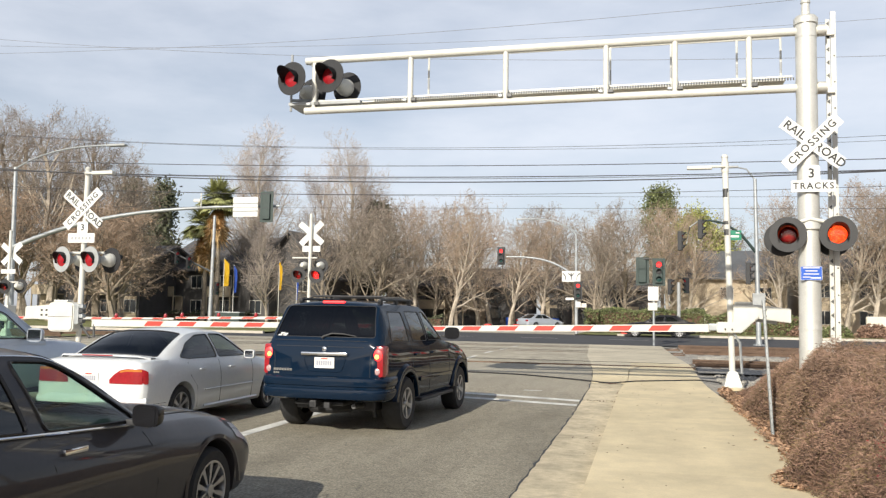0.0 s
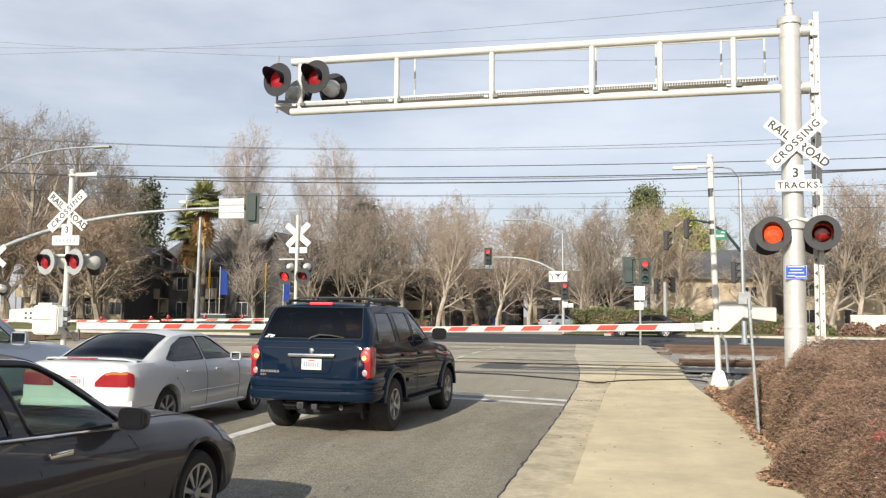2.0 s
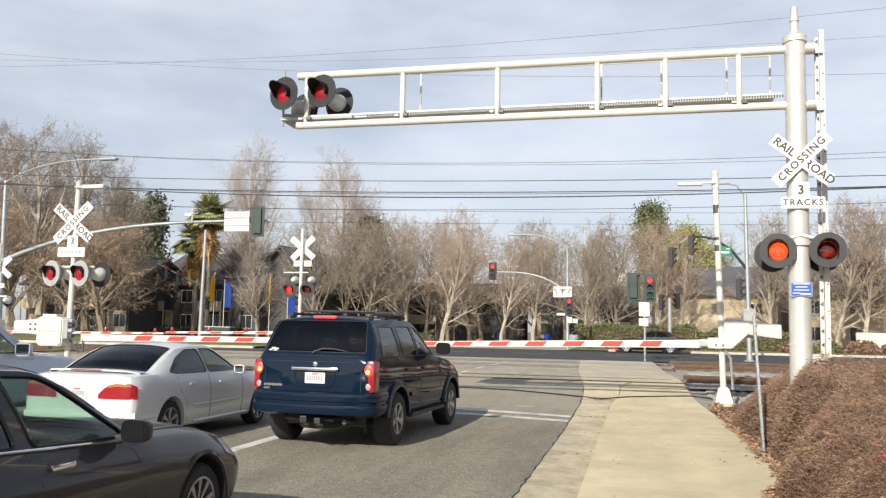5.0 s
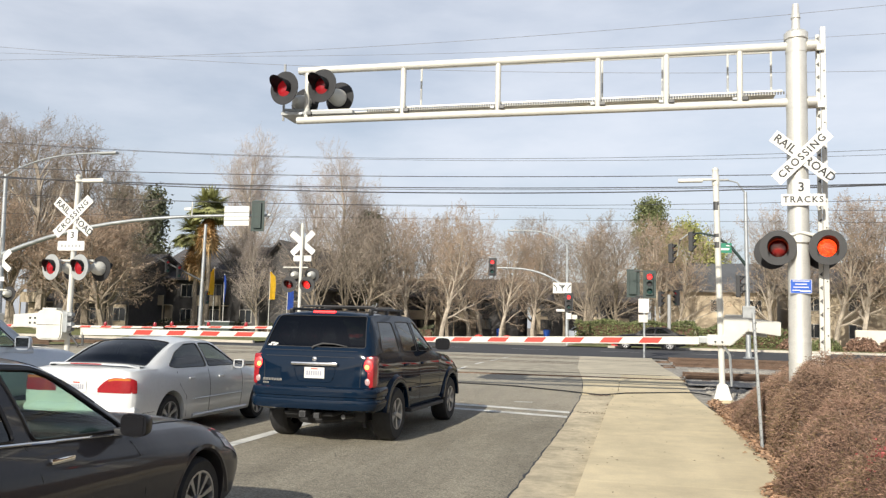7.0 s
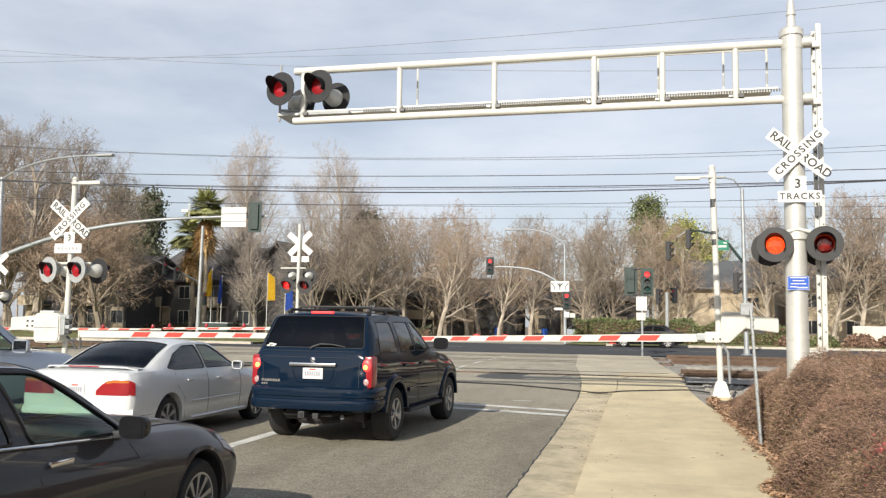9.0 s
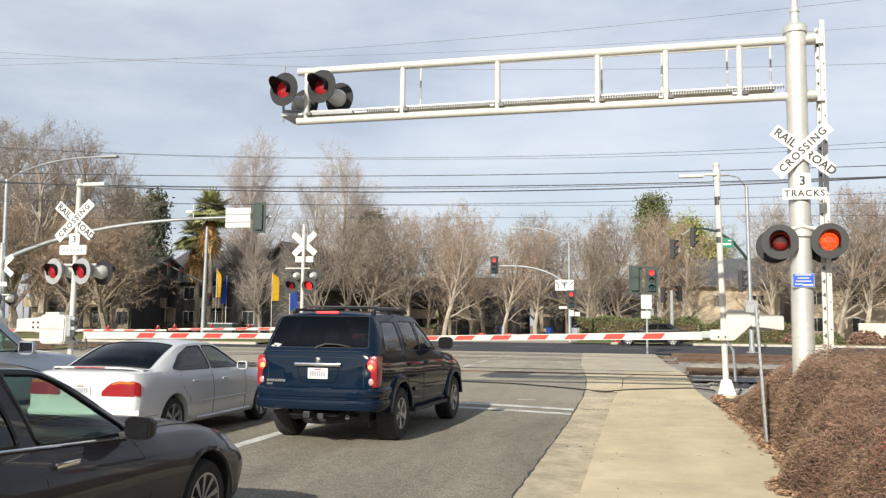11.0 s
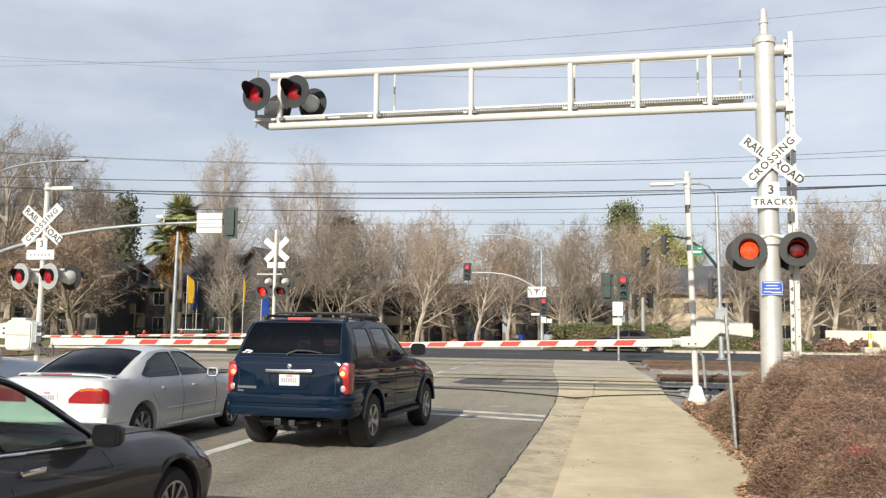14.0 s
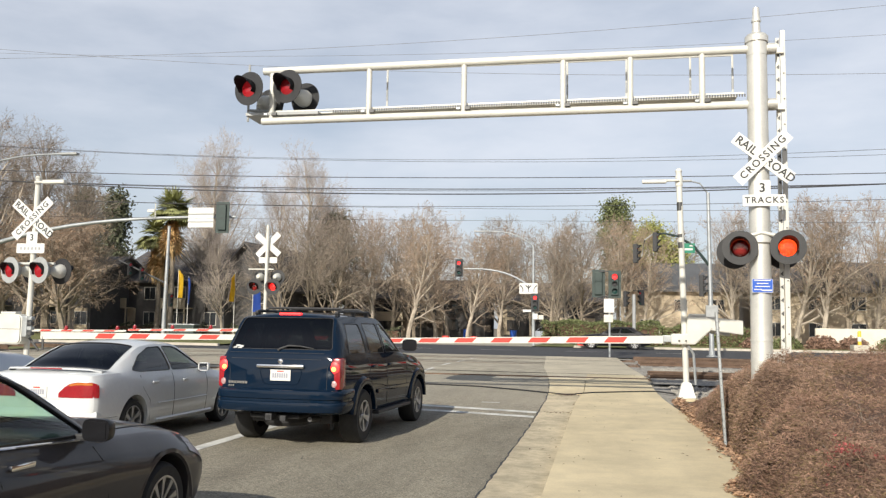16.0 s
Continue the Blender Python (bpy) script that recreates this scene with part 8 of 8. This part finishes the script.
# ---------- street furniture ----------
def traffic_head(parent, x, y, z, face=-1, lit="red", size=1.0, turn=0.0, backplate=True, body=BLACK_PAINT):
    """A three-lamp signal head; face -1 looks to -y."""
    hd = new("signal_head")
    hd.parent = parent
    hd.matrix_basis = Matrix.Translation((x, y, z)) @ pose(0, 0, 0, 0, 0, turn + (0 if face < 0 else 180))
    s = size
    part("signal_housing", box(-0.17 * s, 0.17 * s, -0.10, 0.12, -0.52 * s, 0.52 * s, 0.025), body, hd)
    if backplate:
        part("backplate", box(-0.29 * s, 0.29 * s, 0.0, 0.012, -0.64 * s, 0.64 * s), body, hd)
    for k, (zz, on, off) in enumerate(((0.34, RED_GLOW, RED_LENS), (0.0, AMBER_LENS, PLASTIC_DARK), (-0.34, GREEN_LENS, GREEN_LENS))):
        m = on if (k == 0 and lit == "red") else off
        part("signal_lens", lathe([(0, 0.02), (0.08 * s, 0.014), (0.125 * s, 0)], 16, Matrix.Translation((0, -0.102, zz * s)) @ pose(0, 0, 0, 90)), m, hd, smooth=True)
        bm = bmesh.new()
        rows = []
        for j, dd in enumerate((0.0, 0.22 * s)):
            rows.append([bm.verts.new((0.135 * s * math.cos(radians(-20 + 220 * i / 12)), -0.10 - dd * (0.3 + 0.7 * max(0, math.sin(radians(-20 + 220 * i / 12)))), zz * s + 0.135 * s * math.sin(radians(-20 + 220 * i / 12)))) for i in range(13)])
        for i in range(12):
            bm.faces.new((rows[0][i], rows[0][i + 1], rows[1][i + 1], rows[1][i]))
        part("lens_visor", bm, body, hd)
    return hd


def round_arm(p0, p1, rise, n=12):
    """A mast arm that climbs steeply at first and then levels out."""
    out = []
    for k in range(n + 1):
        t = k / n
        e = 1 - (1 - t) ** 3.0
        out.append((p0[0] + (p1[0] - p0[0]) * t, p0[1] + (p1[1] - p0[1]) * t, p0[2] + (p1[2] - p0[2]) * e))
    return out


# mast arm with sign back, seen over the median gate
sp = empty("traffic_signal_mast", (-34.0, 40.0, height(40)), label="grey traffic signal mast with a long curved arm and street lamp", category="traffic signal")
part("pole", tube([(-0.0, 0, -0.05), (-0.2, 0, 9.1)], [0.16, 0.10], 12), GALV, sp, smooth=True)
part("mast_arm", tube(round_arm((-0.1, 0, 4.6), (15.6, 0.4, 6.75), 0), [0.13 - 0.006 * k for k in range(13)], 10), GALV, sp, smooth=True)
part("lamp_arm", tube(round_arm((-0.2, 0, 9.0), (6.0, 0, 10.15), 0), 0.05, 8), GALV, sp, smooth=True)
part("lamp_head", box(5.6, 6.7, -0.16, 0.16, 10.08, 10.2, 0.04), GREY_PAINT, sp)
part("sign_back", box(13.1, 14.5, 0.1, 0.12, 6.18, 7.2, 0.01), WHITE_SIGN, sp, "plain back of a white sign")
for k in range(2):
    part("sign_rib", box(13.1, 14.5, 0.07, 0.1, 6.45 + 0.4 * k, 6.5 + 0.4 * k), GREY_PAINT, sp)
traffic_head(sp, 15.0, 0.1, 6.68, face=1, lit="", size=1.25, body=DARK_GREEN)
part("camera_bracket", tube([(11.2, 0.2, 6.7), (11.2, 0.2, 7.5)], 0.03, 6), WHITE_METAL, sp)
part("camera_unit", box(10.8, 11.2, 0.1, 0.25, 7.0, 7.15, 0.02), WHITE_METAL, sp)

sp = empty("traffic_signal_mast", (-32.9, 60.0, height(60)), label="grey signal pole with dark heads before the apartments", category="traffic signal")
part("pole", tube([(0, 0, -0.05), (0.1, 0, 8.6)], [0.17, 0.11], 12), GALV, sp, smooth=True)
part("mast_arm", tube([(0, 0, 4.2), (-2.0, -0.6, 5.2), (-3.4, -1.0, 5.9)], [0.09, 0.07, 0.05], 8), DARK_STEEL, sp, smooth=True)
for x, z in ((-2.5, 5.25), (-1.5, 4.85)):
    traffic_head(sp, x, -0.9, z, face=-1, lit="", turn=50, size=0.95, backplate=False)
traffic_head(sp, 0.6, -0.2, 2.9, face=-1, lit="", turn=60, size=0.95, backplate=False)

# centre signal with curved arm
sp = empty("traffic_signal_mast", (-4.7, 60.0, height(60)), label="grey signal mast with curved arm, lane sign and street lamp", category="traffic signal")
part("pole", tube([(0, 0, -0.05), (-0.05, 0, 7.0)], [0.13, 0.07], 12), GALV, sp, smooth=True)
part("mast_arm", tube(round_arm((0, 0, 3.9), (-5.0, 0, 5.4), 0), [0.09 - 0.004 * k for k in range(13)], 8), GALV, sp, smooth=True)
part("lamp_arm", tube(round_arm((-0.05, 0, 7.0), (-3.7, 0, 8.1), 0), 0.045, 8), GALV, sp, smooth=True)
part("lamp_head", box(-4.3, -3.5, -0.14, 0.14, 8.03, 8.14, 0.03), GREY_PAINT, sp)
traffic_head(sp, -5.35, -0.1, 5.45, size=1.0)
traffic_head(sp, 0.12, -0.2, 3.02, size=1.0)
ls = part("lane_sign", box(-1.0, 0.28, -0.2, -0.18, 3.63, 4.38, 0.01), WHITE_SIGN, sp, "white sign with black lane arrows")
for dx, bend in ((-0.75, -0.14), (-0.36, 0.0), (-0.36, -0.14), (-0.36, 0.14), (0.03, 0.14)):
    bm = tube([(dx, -0.204, 3.78), (dx, -0.204, 4.0), (dx + bend, -0.204, 4.18)], 0.028, 4)
    part("arrow_shaft", bm, BLACK_LETTER, ls)
    e = Vector((dx + bend, 0, 4.18))
    bm = plate([(e.x - 0.07, e.z - 0.03), (e.x + 0.07, e.z - 0.03), (e.x + bend * 0.4, e.z + 0.1)], -0.206, -0.203)
    part("arrow_head", bm, BLACK_LETTER, ls)
part("street_sign", box(-0.75, -0.15, -0.15, -0.13, 2.36, 2.52), WHITE_SIGN, sp)
part("push_button_sign", box(-0.05, 0.3, -0.16, -0.14, 1.85, 2.25), WHITE_SIGN, sp)
part("notice", box(0.35, 0.7, -0.16, -0.14, 1.85, 2.15), TRIM_PALE, sp)

# near right signal on a post
sp = empty("traffic_signal_post", (0.38, 41.5, height(41.5)), label="grey post with a red traffic light and sign backs", category="traffic signal")
part("pole", tube([(0, 0, -0.05), (0, 0, 4.0)], 0.055, 10), GALV, sp, smooth=True)
traffic_head(sp, 0.24, -0.1, 3.48, size=1.02, body=DARK_GREEN)
traffic_head(sp, -0.52, 0.1, 3.52, face=1, lit="", size=1.05, body=DARK_GREEN)
part("head_bracket", tube([(-0.5, 0, 4.1), (0.3, 0, 4.1)], 0.03, 8), DARK_STEEL, sp)
part("head_bracket", tube([(-0.4, 0, 2.9), (0.3, 0, 2.9)], 0.03, 8), DARK_STEEL, sp)
part("sign_plate", box(-0.27, 0.22, -0.08, -0.06, 2.12, 2.78, 0.01), WHITE_SIGN, sp)
part("sign_plate", box(-0.27, 0.16, -0.08, -0.06, 1.66, 2.02, 0.01), TRIM_PALE, sp)

sp = empty("traffic_signal_post", (2.15, 58.5, height(58.5)), label="pale post with dark signal heads behind the street", category="traffic signal")
part("pole", tube([(0, 0, -0.05), (0, 0, 3.6)], 0.12, 10), GREY_PAINT, sp, smooth=True)
traffic_head(sp, -0.55, 0, 3.3, lit="", turn=70, backplate=False)
traffic_head(sp, 0.5, 0, 3.4, lit="", turn=-60, backplate=False)

# right signal mast
sp = empty("traffic_signal_mast", (5.5, 45.0, height(45)), label="tall grey signal mast with street lamp and green street sign", category="traffic signal")
part("pole", tube([(0, 0, -0.05), (-0.1, 0, 8.4)], [0.13, 0.085], 12), GALV, sp, smooth=True)
part("pole_base", lathe([(0, 0), (0.28, 0), (0.28, 0.05), (0.16, 0.08), (0.15, 0.3), (0, 0.3)], 14), GALV, sp)
part("lamp_arm", tube([(-0.1, 0, 8.35), (-0.5, 0, 8.9), (-1.1, 0, 9.05)], 0.04, 8), GALV, sp, smooth=True)
part("lamp_head", box(-1.5, -0.9, -0.12, 0.12, 8.98, 9.08, 0.03), GREY_PAINT, sp)
part("mast_arm", tube([(-0.05, 0, 4.6), (-0.8, 0, 5.6), (-1.6, 0, 6.15), (-2.3, 0, 6.3), (-2.9, 0.0, 6.25)], [0.08, 0.07, 0.06, 0.05, 0.04], 8), DARK_GREEN, sp, smooth=True)
part("mast_arm_end", tube([(-2.9, 0, 6.25), (-3.3, 0, 5.95), (-3.45, 0, 5.1)], 0.035, 8), GREY_PAINT, sp, smooth=True)
traffic_head(sp, -2.75, -0.05, 5.85, lit="", turn=75, size=0.95, backplate=False)
traffic_head(sp, -3.75, -0.05, 5.25, lit="", turn=75, size=0.95, backplate=False)
traffic_head(sp, -0.45, 0, 3.6, lit="", turn=75, size=1.05, backplate=False)
gs = part("street_sign", box(-1.45, -0.78, -0.06, -0.04, 5.28, 5.78, 0.02), SIGN_GREEN, sp, "green street name sign")
part("bar", box(-1.36, -0.9, -0.065, -0.061, 5.42, 5.52), WHITE_SIGN, gs)
part("bar", box(-1.05, -0.86, -0.065, -0.061, 5.62, 5.68), WHITE_SIGN, gs)
part("pedestrian_signal", box(-0.3, 0.3, -0.3, -0.05, 2.0, 2.6, 0.03), GREY_PAINT, sp)

# wires
def wire(y, a, b, c, r):
    """A sagging wire over the tracks at y, through three (x, z) places."""
    def z(x):
        return (a[1] * (x - b[0]) * (x - c[0]) / ((a[0] - b[0]) * (a[0] - c[0])) + b[1] * (x - a[0]) * (x - c[0]) / ((b[0] - a[0]) * (b[0] - c[0]))
                + c[1] * (x - a[0]) * (x - b[0]) / ((c[0] - a[0]) * (c[0] - b[0])))
    lo, hi = (-36.0, 14.0) if y > 25 else (-31.0, 12.0)
    pts = [(lo + (hi - lo) * k / 40, y, z(lo + (hi - lo) * k / 40)) for k in range(41)]
    return tagged(new("overhead_wire", mesh_of(tube(pts, r * 0.8, 5), CABLE if y > 25 else CABLE_THIN)), "thin dark overhead wire above the tracks", "wire", "overhead wires")


wire(30.0, (-20.57, 8.50), (-7.26, 7.85), (7.67, 7.83), 0.010)
wire(30.4, (-20.84, 8.56), (-7.35, 7.87), (7.77, 7.74), 0.009)
wire(30.0, (-26.45, 7.88), (-7.25, 7.18), (7.66, 7.06), 0.018)
wire(30.0, (-26.42, 7.45), (-7.24, 6.76), (7.65, 6.69), 0.022)
wire(30.3, (-21.22, 7.19), (-7.31, 6.62), (7.73, 6.70), 0.026)
wire(30.5, (-20.84, 7.24), (-7.36, 6.78), (7.78, 6.75), 0.012)
wire(36.0, (-22.11, 7.34), (-8.67, 6.99), (9.17, 7.04), 0.014)
wire(36.3, (-22.29, 7.36), (-8.74, 6.98), (9.23, 6.68), 0.010)
wire(38.0, (-23.30, 6.88), (-9.14, 6.65), (9.66, 6.41), 0.010)
wire(22.0, (-19.66, 10.07), (-15.62, 9.59), (-10.09, 9.04), 0.007)
wire(22.0, (-19.63, 9.62), (-13.71, 9.46), (-5.38, 9.44), 0.007)
wire(22.0, (-19.65, 9.86), (-11.88, 9.37), (5.69, 9.08), 0.006)

# poles that carry the wires
for x, y0, y1, zt in ((-36.0, 30.0, 38.0, 10.2), (14.0, 30.0, 38.0, 8.6), (-31.0, 22.0, 22.0, 11.6), (12.0, 22.0, 22.0, 9.9)):
    up = empty("utility_pole", (x, (y0 + y1) / 2, height(y0) - 0.1), label="tall timber utility pole carrying overhead wires", category="utility pole", group="utility poles")
    hy = (y1 - y0) / 2 + 0.8
    part("pole", tube([(0, 0, -0.2), (0, 0, zt)], [0.17, 0.12], 10), BARK, up, smooth=True)
    for z in (6.9, 7.6, 8.2) if y1 > y0 else (9.2, 9.6):
        part("crossarm", box(-0.06, 0.06, -hy, hy, z - 0.08, z + 0.08, 0.01), BARK, up)

# feather flags
FLAGS = []
for x, y, zt, matl, lab in ((-27.3, 60.2, 4.95, FLAG_YELLOW, "yellow"), (-26.0, 60.6, 4.2, FLAG_BLUE, "blue"), (-32.0, 60.3, 5.2, FLAG_YELLOW, "yellow"), (-31.4, 60.8, 4.7, FLAG_BLUE, "blue")):
    fl = empty("feather_flag", (x, y, height(y)), label="tall narrow %s feather flag on a white pole" % lab, category="flag", group="feather flags")
    part("flag_pole", tube([(0, 0, -0.05), (0, 0, zt + 0.1)], 0.025, 6), WHITE_METAL, fl)
    cl = new("cloth")
    cl.parent = fl
    bm = bmesh.new()
    n = 12
    rows = []
    for k in range(n + 1):
        t = k / n
        w = 0.62 * min(1.0, (1.04 - t) * 5) * (0.55 + 0.45 * (1 - t) ** 0.3 if t < 0.9 else 0.7)
        z = zt - 2.1 + 2.1 * t
        rows.append([bm.verts.new((0.02 + w * j / 4, 0.05 * math.sin(j * 1.3 + t * 4), z)) for j in range(5)])
    for a, b in zip(rows, rows[1:]):
        for j in range(4):
            bm.faces.new((a[j], a[j + 1], b[j + 1], b[j]))
    bmesh.ops.solidify(bm, geom=bm.faces[:], thickness=0.006)
    part("flag_cloth", bm, matl, cl, smooth=True)
    FLAGS.append(cl)

# post beside the footpath
pst = empty("sign_post", (1.74, 12.8, 0.0), label="thin galvanised post leaning beside the footpath", category="post")
bm = bmesh.new()
for a in ((-0.02, 0.02, -0.012, -0.006), (-0.022, -0.014, -0.012, 0.016), (0.014, 0.022, -0.012, 0.016)):
    box(a[0], a[1], a[2], a[3], -0.1, 2.0, bm=bm)
for v in bm.verts:
    v.co.x -= 0.055 * v.co.z
part("post_channel", bm, GALV, pst)
for k in range(18):
    z = 0.15 + k * 0.1
    part("post_hole", lathe([(0, 0), (0.006, 0.0), (0.006, 0.002), (0, 0.002)], 6, Matrix.Translation((-0.055 * z, -0.0125, z)) @ pose(0, 0, 0, 90)), DARK_STEEL, pst)

# small things past the street
ub = empty("utility_cabinet", (-30.6, 58.8, height(58.8)), label="long grey utility cabinet on the lawn", category="cabinet")
part("cabinet_body", box(-1.0, 1.0, -0.4, 0.4, -0.05, 1.05, 0.04), DARK_GREEN, ub)
part("cabinet_lid", box(-1.05, 1.05, -0.45, 0.45, 1.05, 1.12, 0.03), GALV, ub)
part("cabinet_seam", box(-0.01, 0.01, -0.404, -0.401, 0.05, 1.0), PLASTIC_DARK, ub)
bd = empty("bollard", (17.2, 62.0, height(62)), label="yellow and white marker bollard behind the street", category="bollard")
part("bollard_tube", lathe([(0, 0), (0.12, 0), (0.12, 1.3), (0.08, 1.4), (0, 1.42)], 14), YELLOW_PAINT, bd, smooth=True)
part("bollard_base", box(-0.5, 0.5, -0.5, 0.5, -0.05, 0.45, 0.05), KERB, bd)
part("bollard_band", lathe([(0.121, 0.7), (0.125, 0.7), (0.125, 1.0), (0.121, 1.0)], 14), WHITE_SIGN, bd)
lp = empty("garden_lamp", (23.4, 72.6, height(72.6)), label="white garden lamp post behind the pale wall", category="lamp post")
part("lamp_pole", tube([(0, 0, -0.05), (0, 0, 4.2)], 0.06, 8), WHITE_METAL, lp)
part("lamp_hood", lathe([(0.05, 4.2), (0.35, 4.35), (0.38, 4.4), (0.1, 4.6), (0, 4.62)], 14), WHITE_METAL, lp, smooth=True)
for k, (x, y) in enumerate(((-11.8, 64.5), (-9.6, 64.5), (-1.2, 58.2))):
    mb = empty("traffic_cone", (x, y, height(y) + (0.05 if x > -4 else 0.02)), label="low red-orange marker beside the street", category="marker", group="red markers")
    part("marker_body", lathe([(0, 0), (0.4, 0), (0.42, 0.12), (0.25, 0.5), (0, 0.55)], 12), RED_STRIPE, mb, smooth=True)
for x in (-9.4, -14.5):
    bn = empty("litter_bin", (x, 92, height(92)), label="blue bin between the trees", category="bin", group="blue bins")
    part("bin_body", lathe([(0, 0), (0.32, 0), (0.38, 1.0), (0, 1.02)], 10), SIGN_BLUE, bn, smooth=True)
    part("bin_lid", lathe([(0.4, 1.0), (0.4, 1.06), (0.1, 1.14), (0, 1.14)], 10), PLASTIC_DARK, bn, smooth=True)

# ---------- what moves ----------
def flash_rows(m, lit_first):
    """The added ball swings round every two thirds of a second to imitate the flashing."""
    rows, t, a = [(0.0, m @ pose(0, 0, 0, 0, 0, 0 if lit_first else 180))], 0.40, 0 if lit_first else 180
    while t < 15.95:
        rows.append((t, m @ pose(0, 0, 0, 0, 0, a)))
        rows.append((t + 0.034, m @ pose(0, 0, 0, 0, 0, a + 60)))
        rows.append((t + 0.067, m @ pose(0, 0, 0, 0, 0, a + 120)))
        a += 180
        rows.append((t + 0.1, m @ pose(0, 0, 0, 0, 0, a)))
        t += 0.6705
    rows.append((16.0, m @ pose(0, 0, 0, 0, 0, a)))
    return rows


def motions():
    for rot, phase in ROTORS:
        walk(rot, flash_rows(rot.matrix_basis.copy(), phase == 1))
    z = height(74)
    walk(MOVING_CAR, [(0.0, pose(-10.6, 80.0, z, 0, 0, -42)), (1.0, pose(-8.95, 81.6, z, 0, 0, -42)), (2.0, pose(-7.7, 83.1, z, 0, 0, -38)), (3.0, pose(-6.1, 84.9, z, 0, 0, -34)),
                      (4.5, pose(-5.6, 86.4, z, 0, 0, -30)), (16.0, pose(-5.6, 86.4, z, 0, 0, -30))])
    for k, cl in enumerate(FLAGS):
        rr = random.Random(50 + k)
        rows = []
        t, a = 0.0, rr.uniform(-70, -20)
        while t < 16.0:
            rows.append((t, pose(0, 0, 0, 0, 0, a)))
            a = max(-100, min(10, a + rr.uniform(-55, 55)))
            t += rr.uniform(0.5, 1.1)
        rows.append((16.0, pose(0, 0, 0, 0, 0, a)))
        walk(cl, rows)


motions()
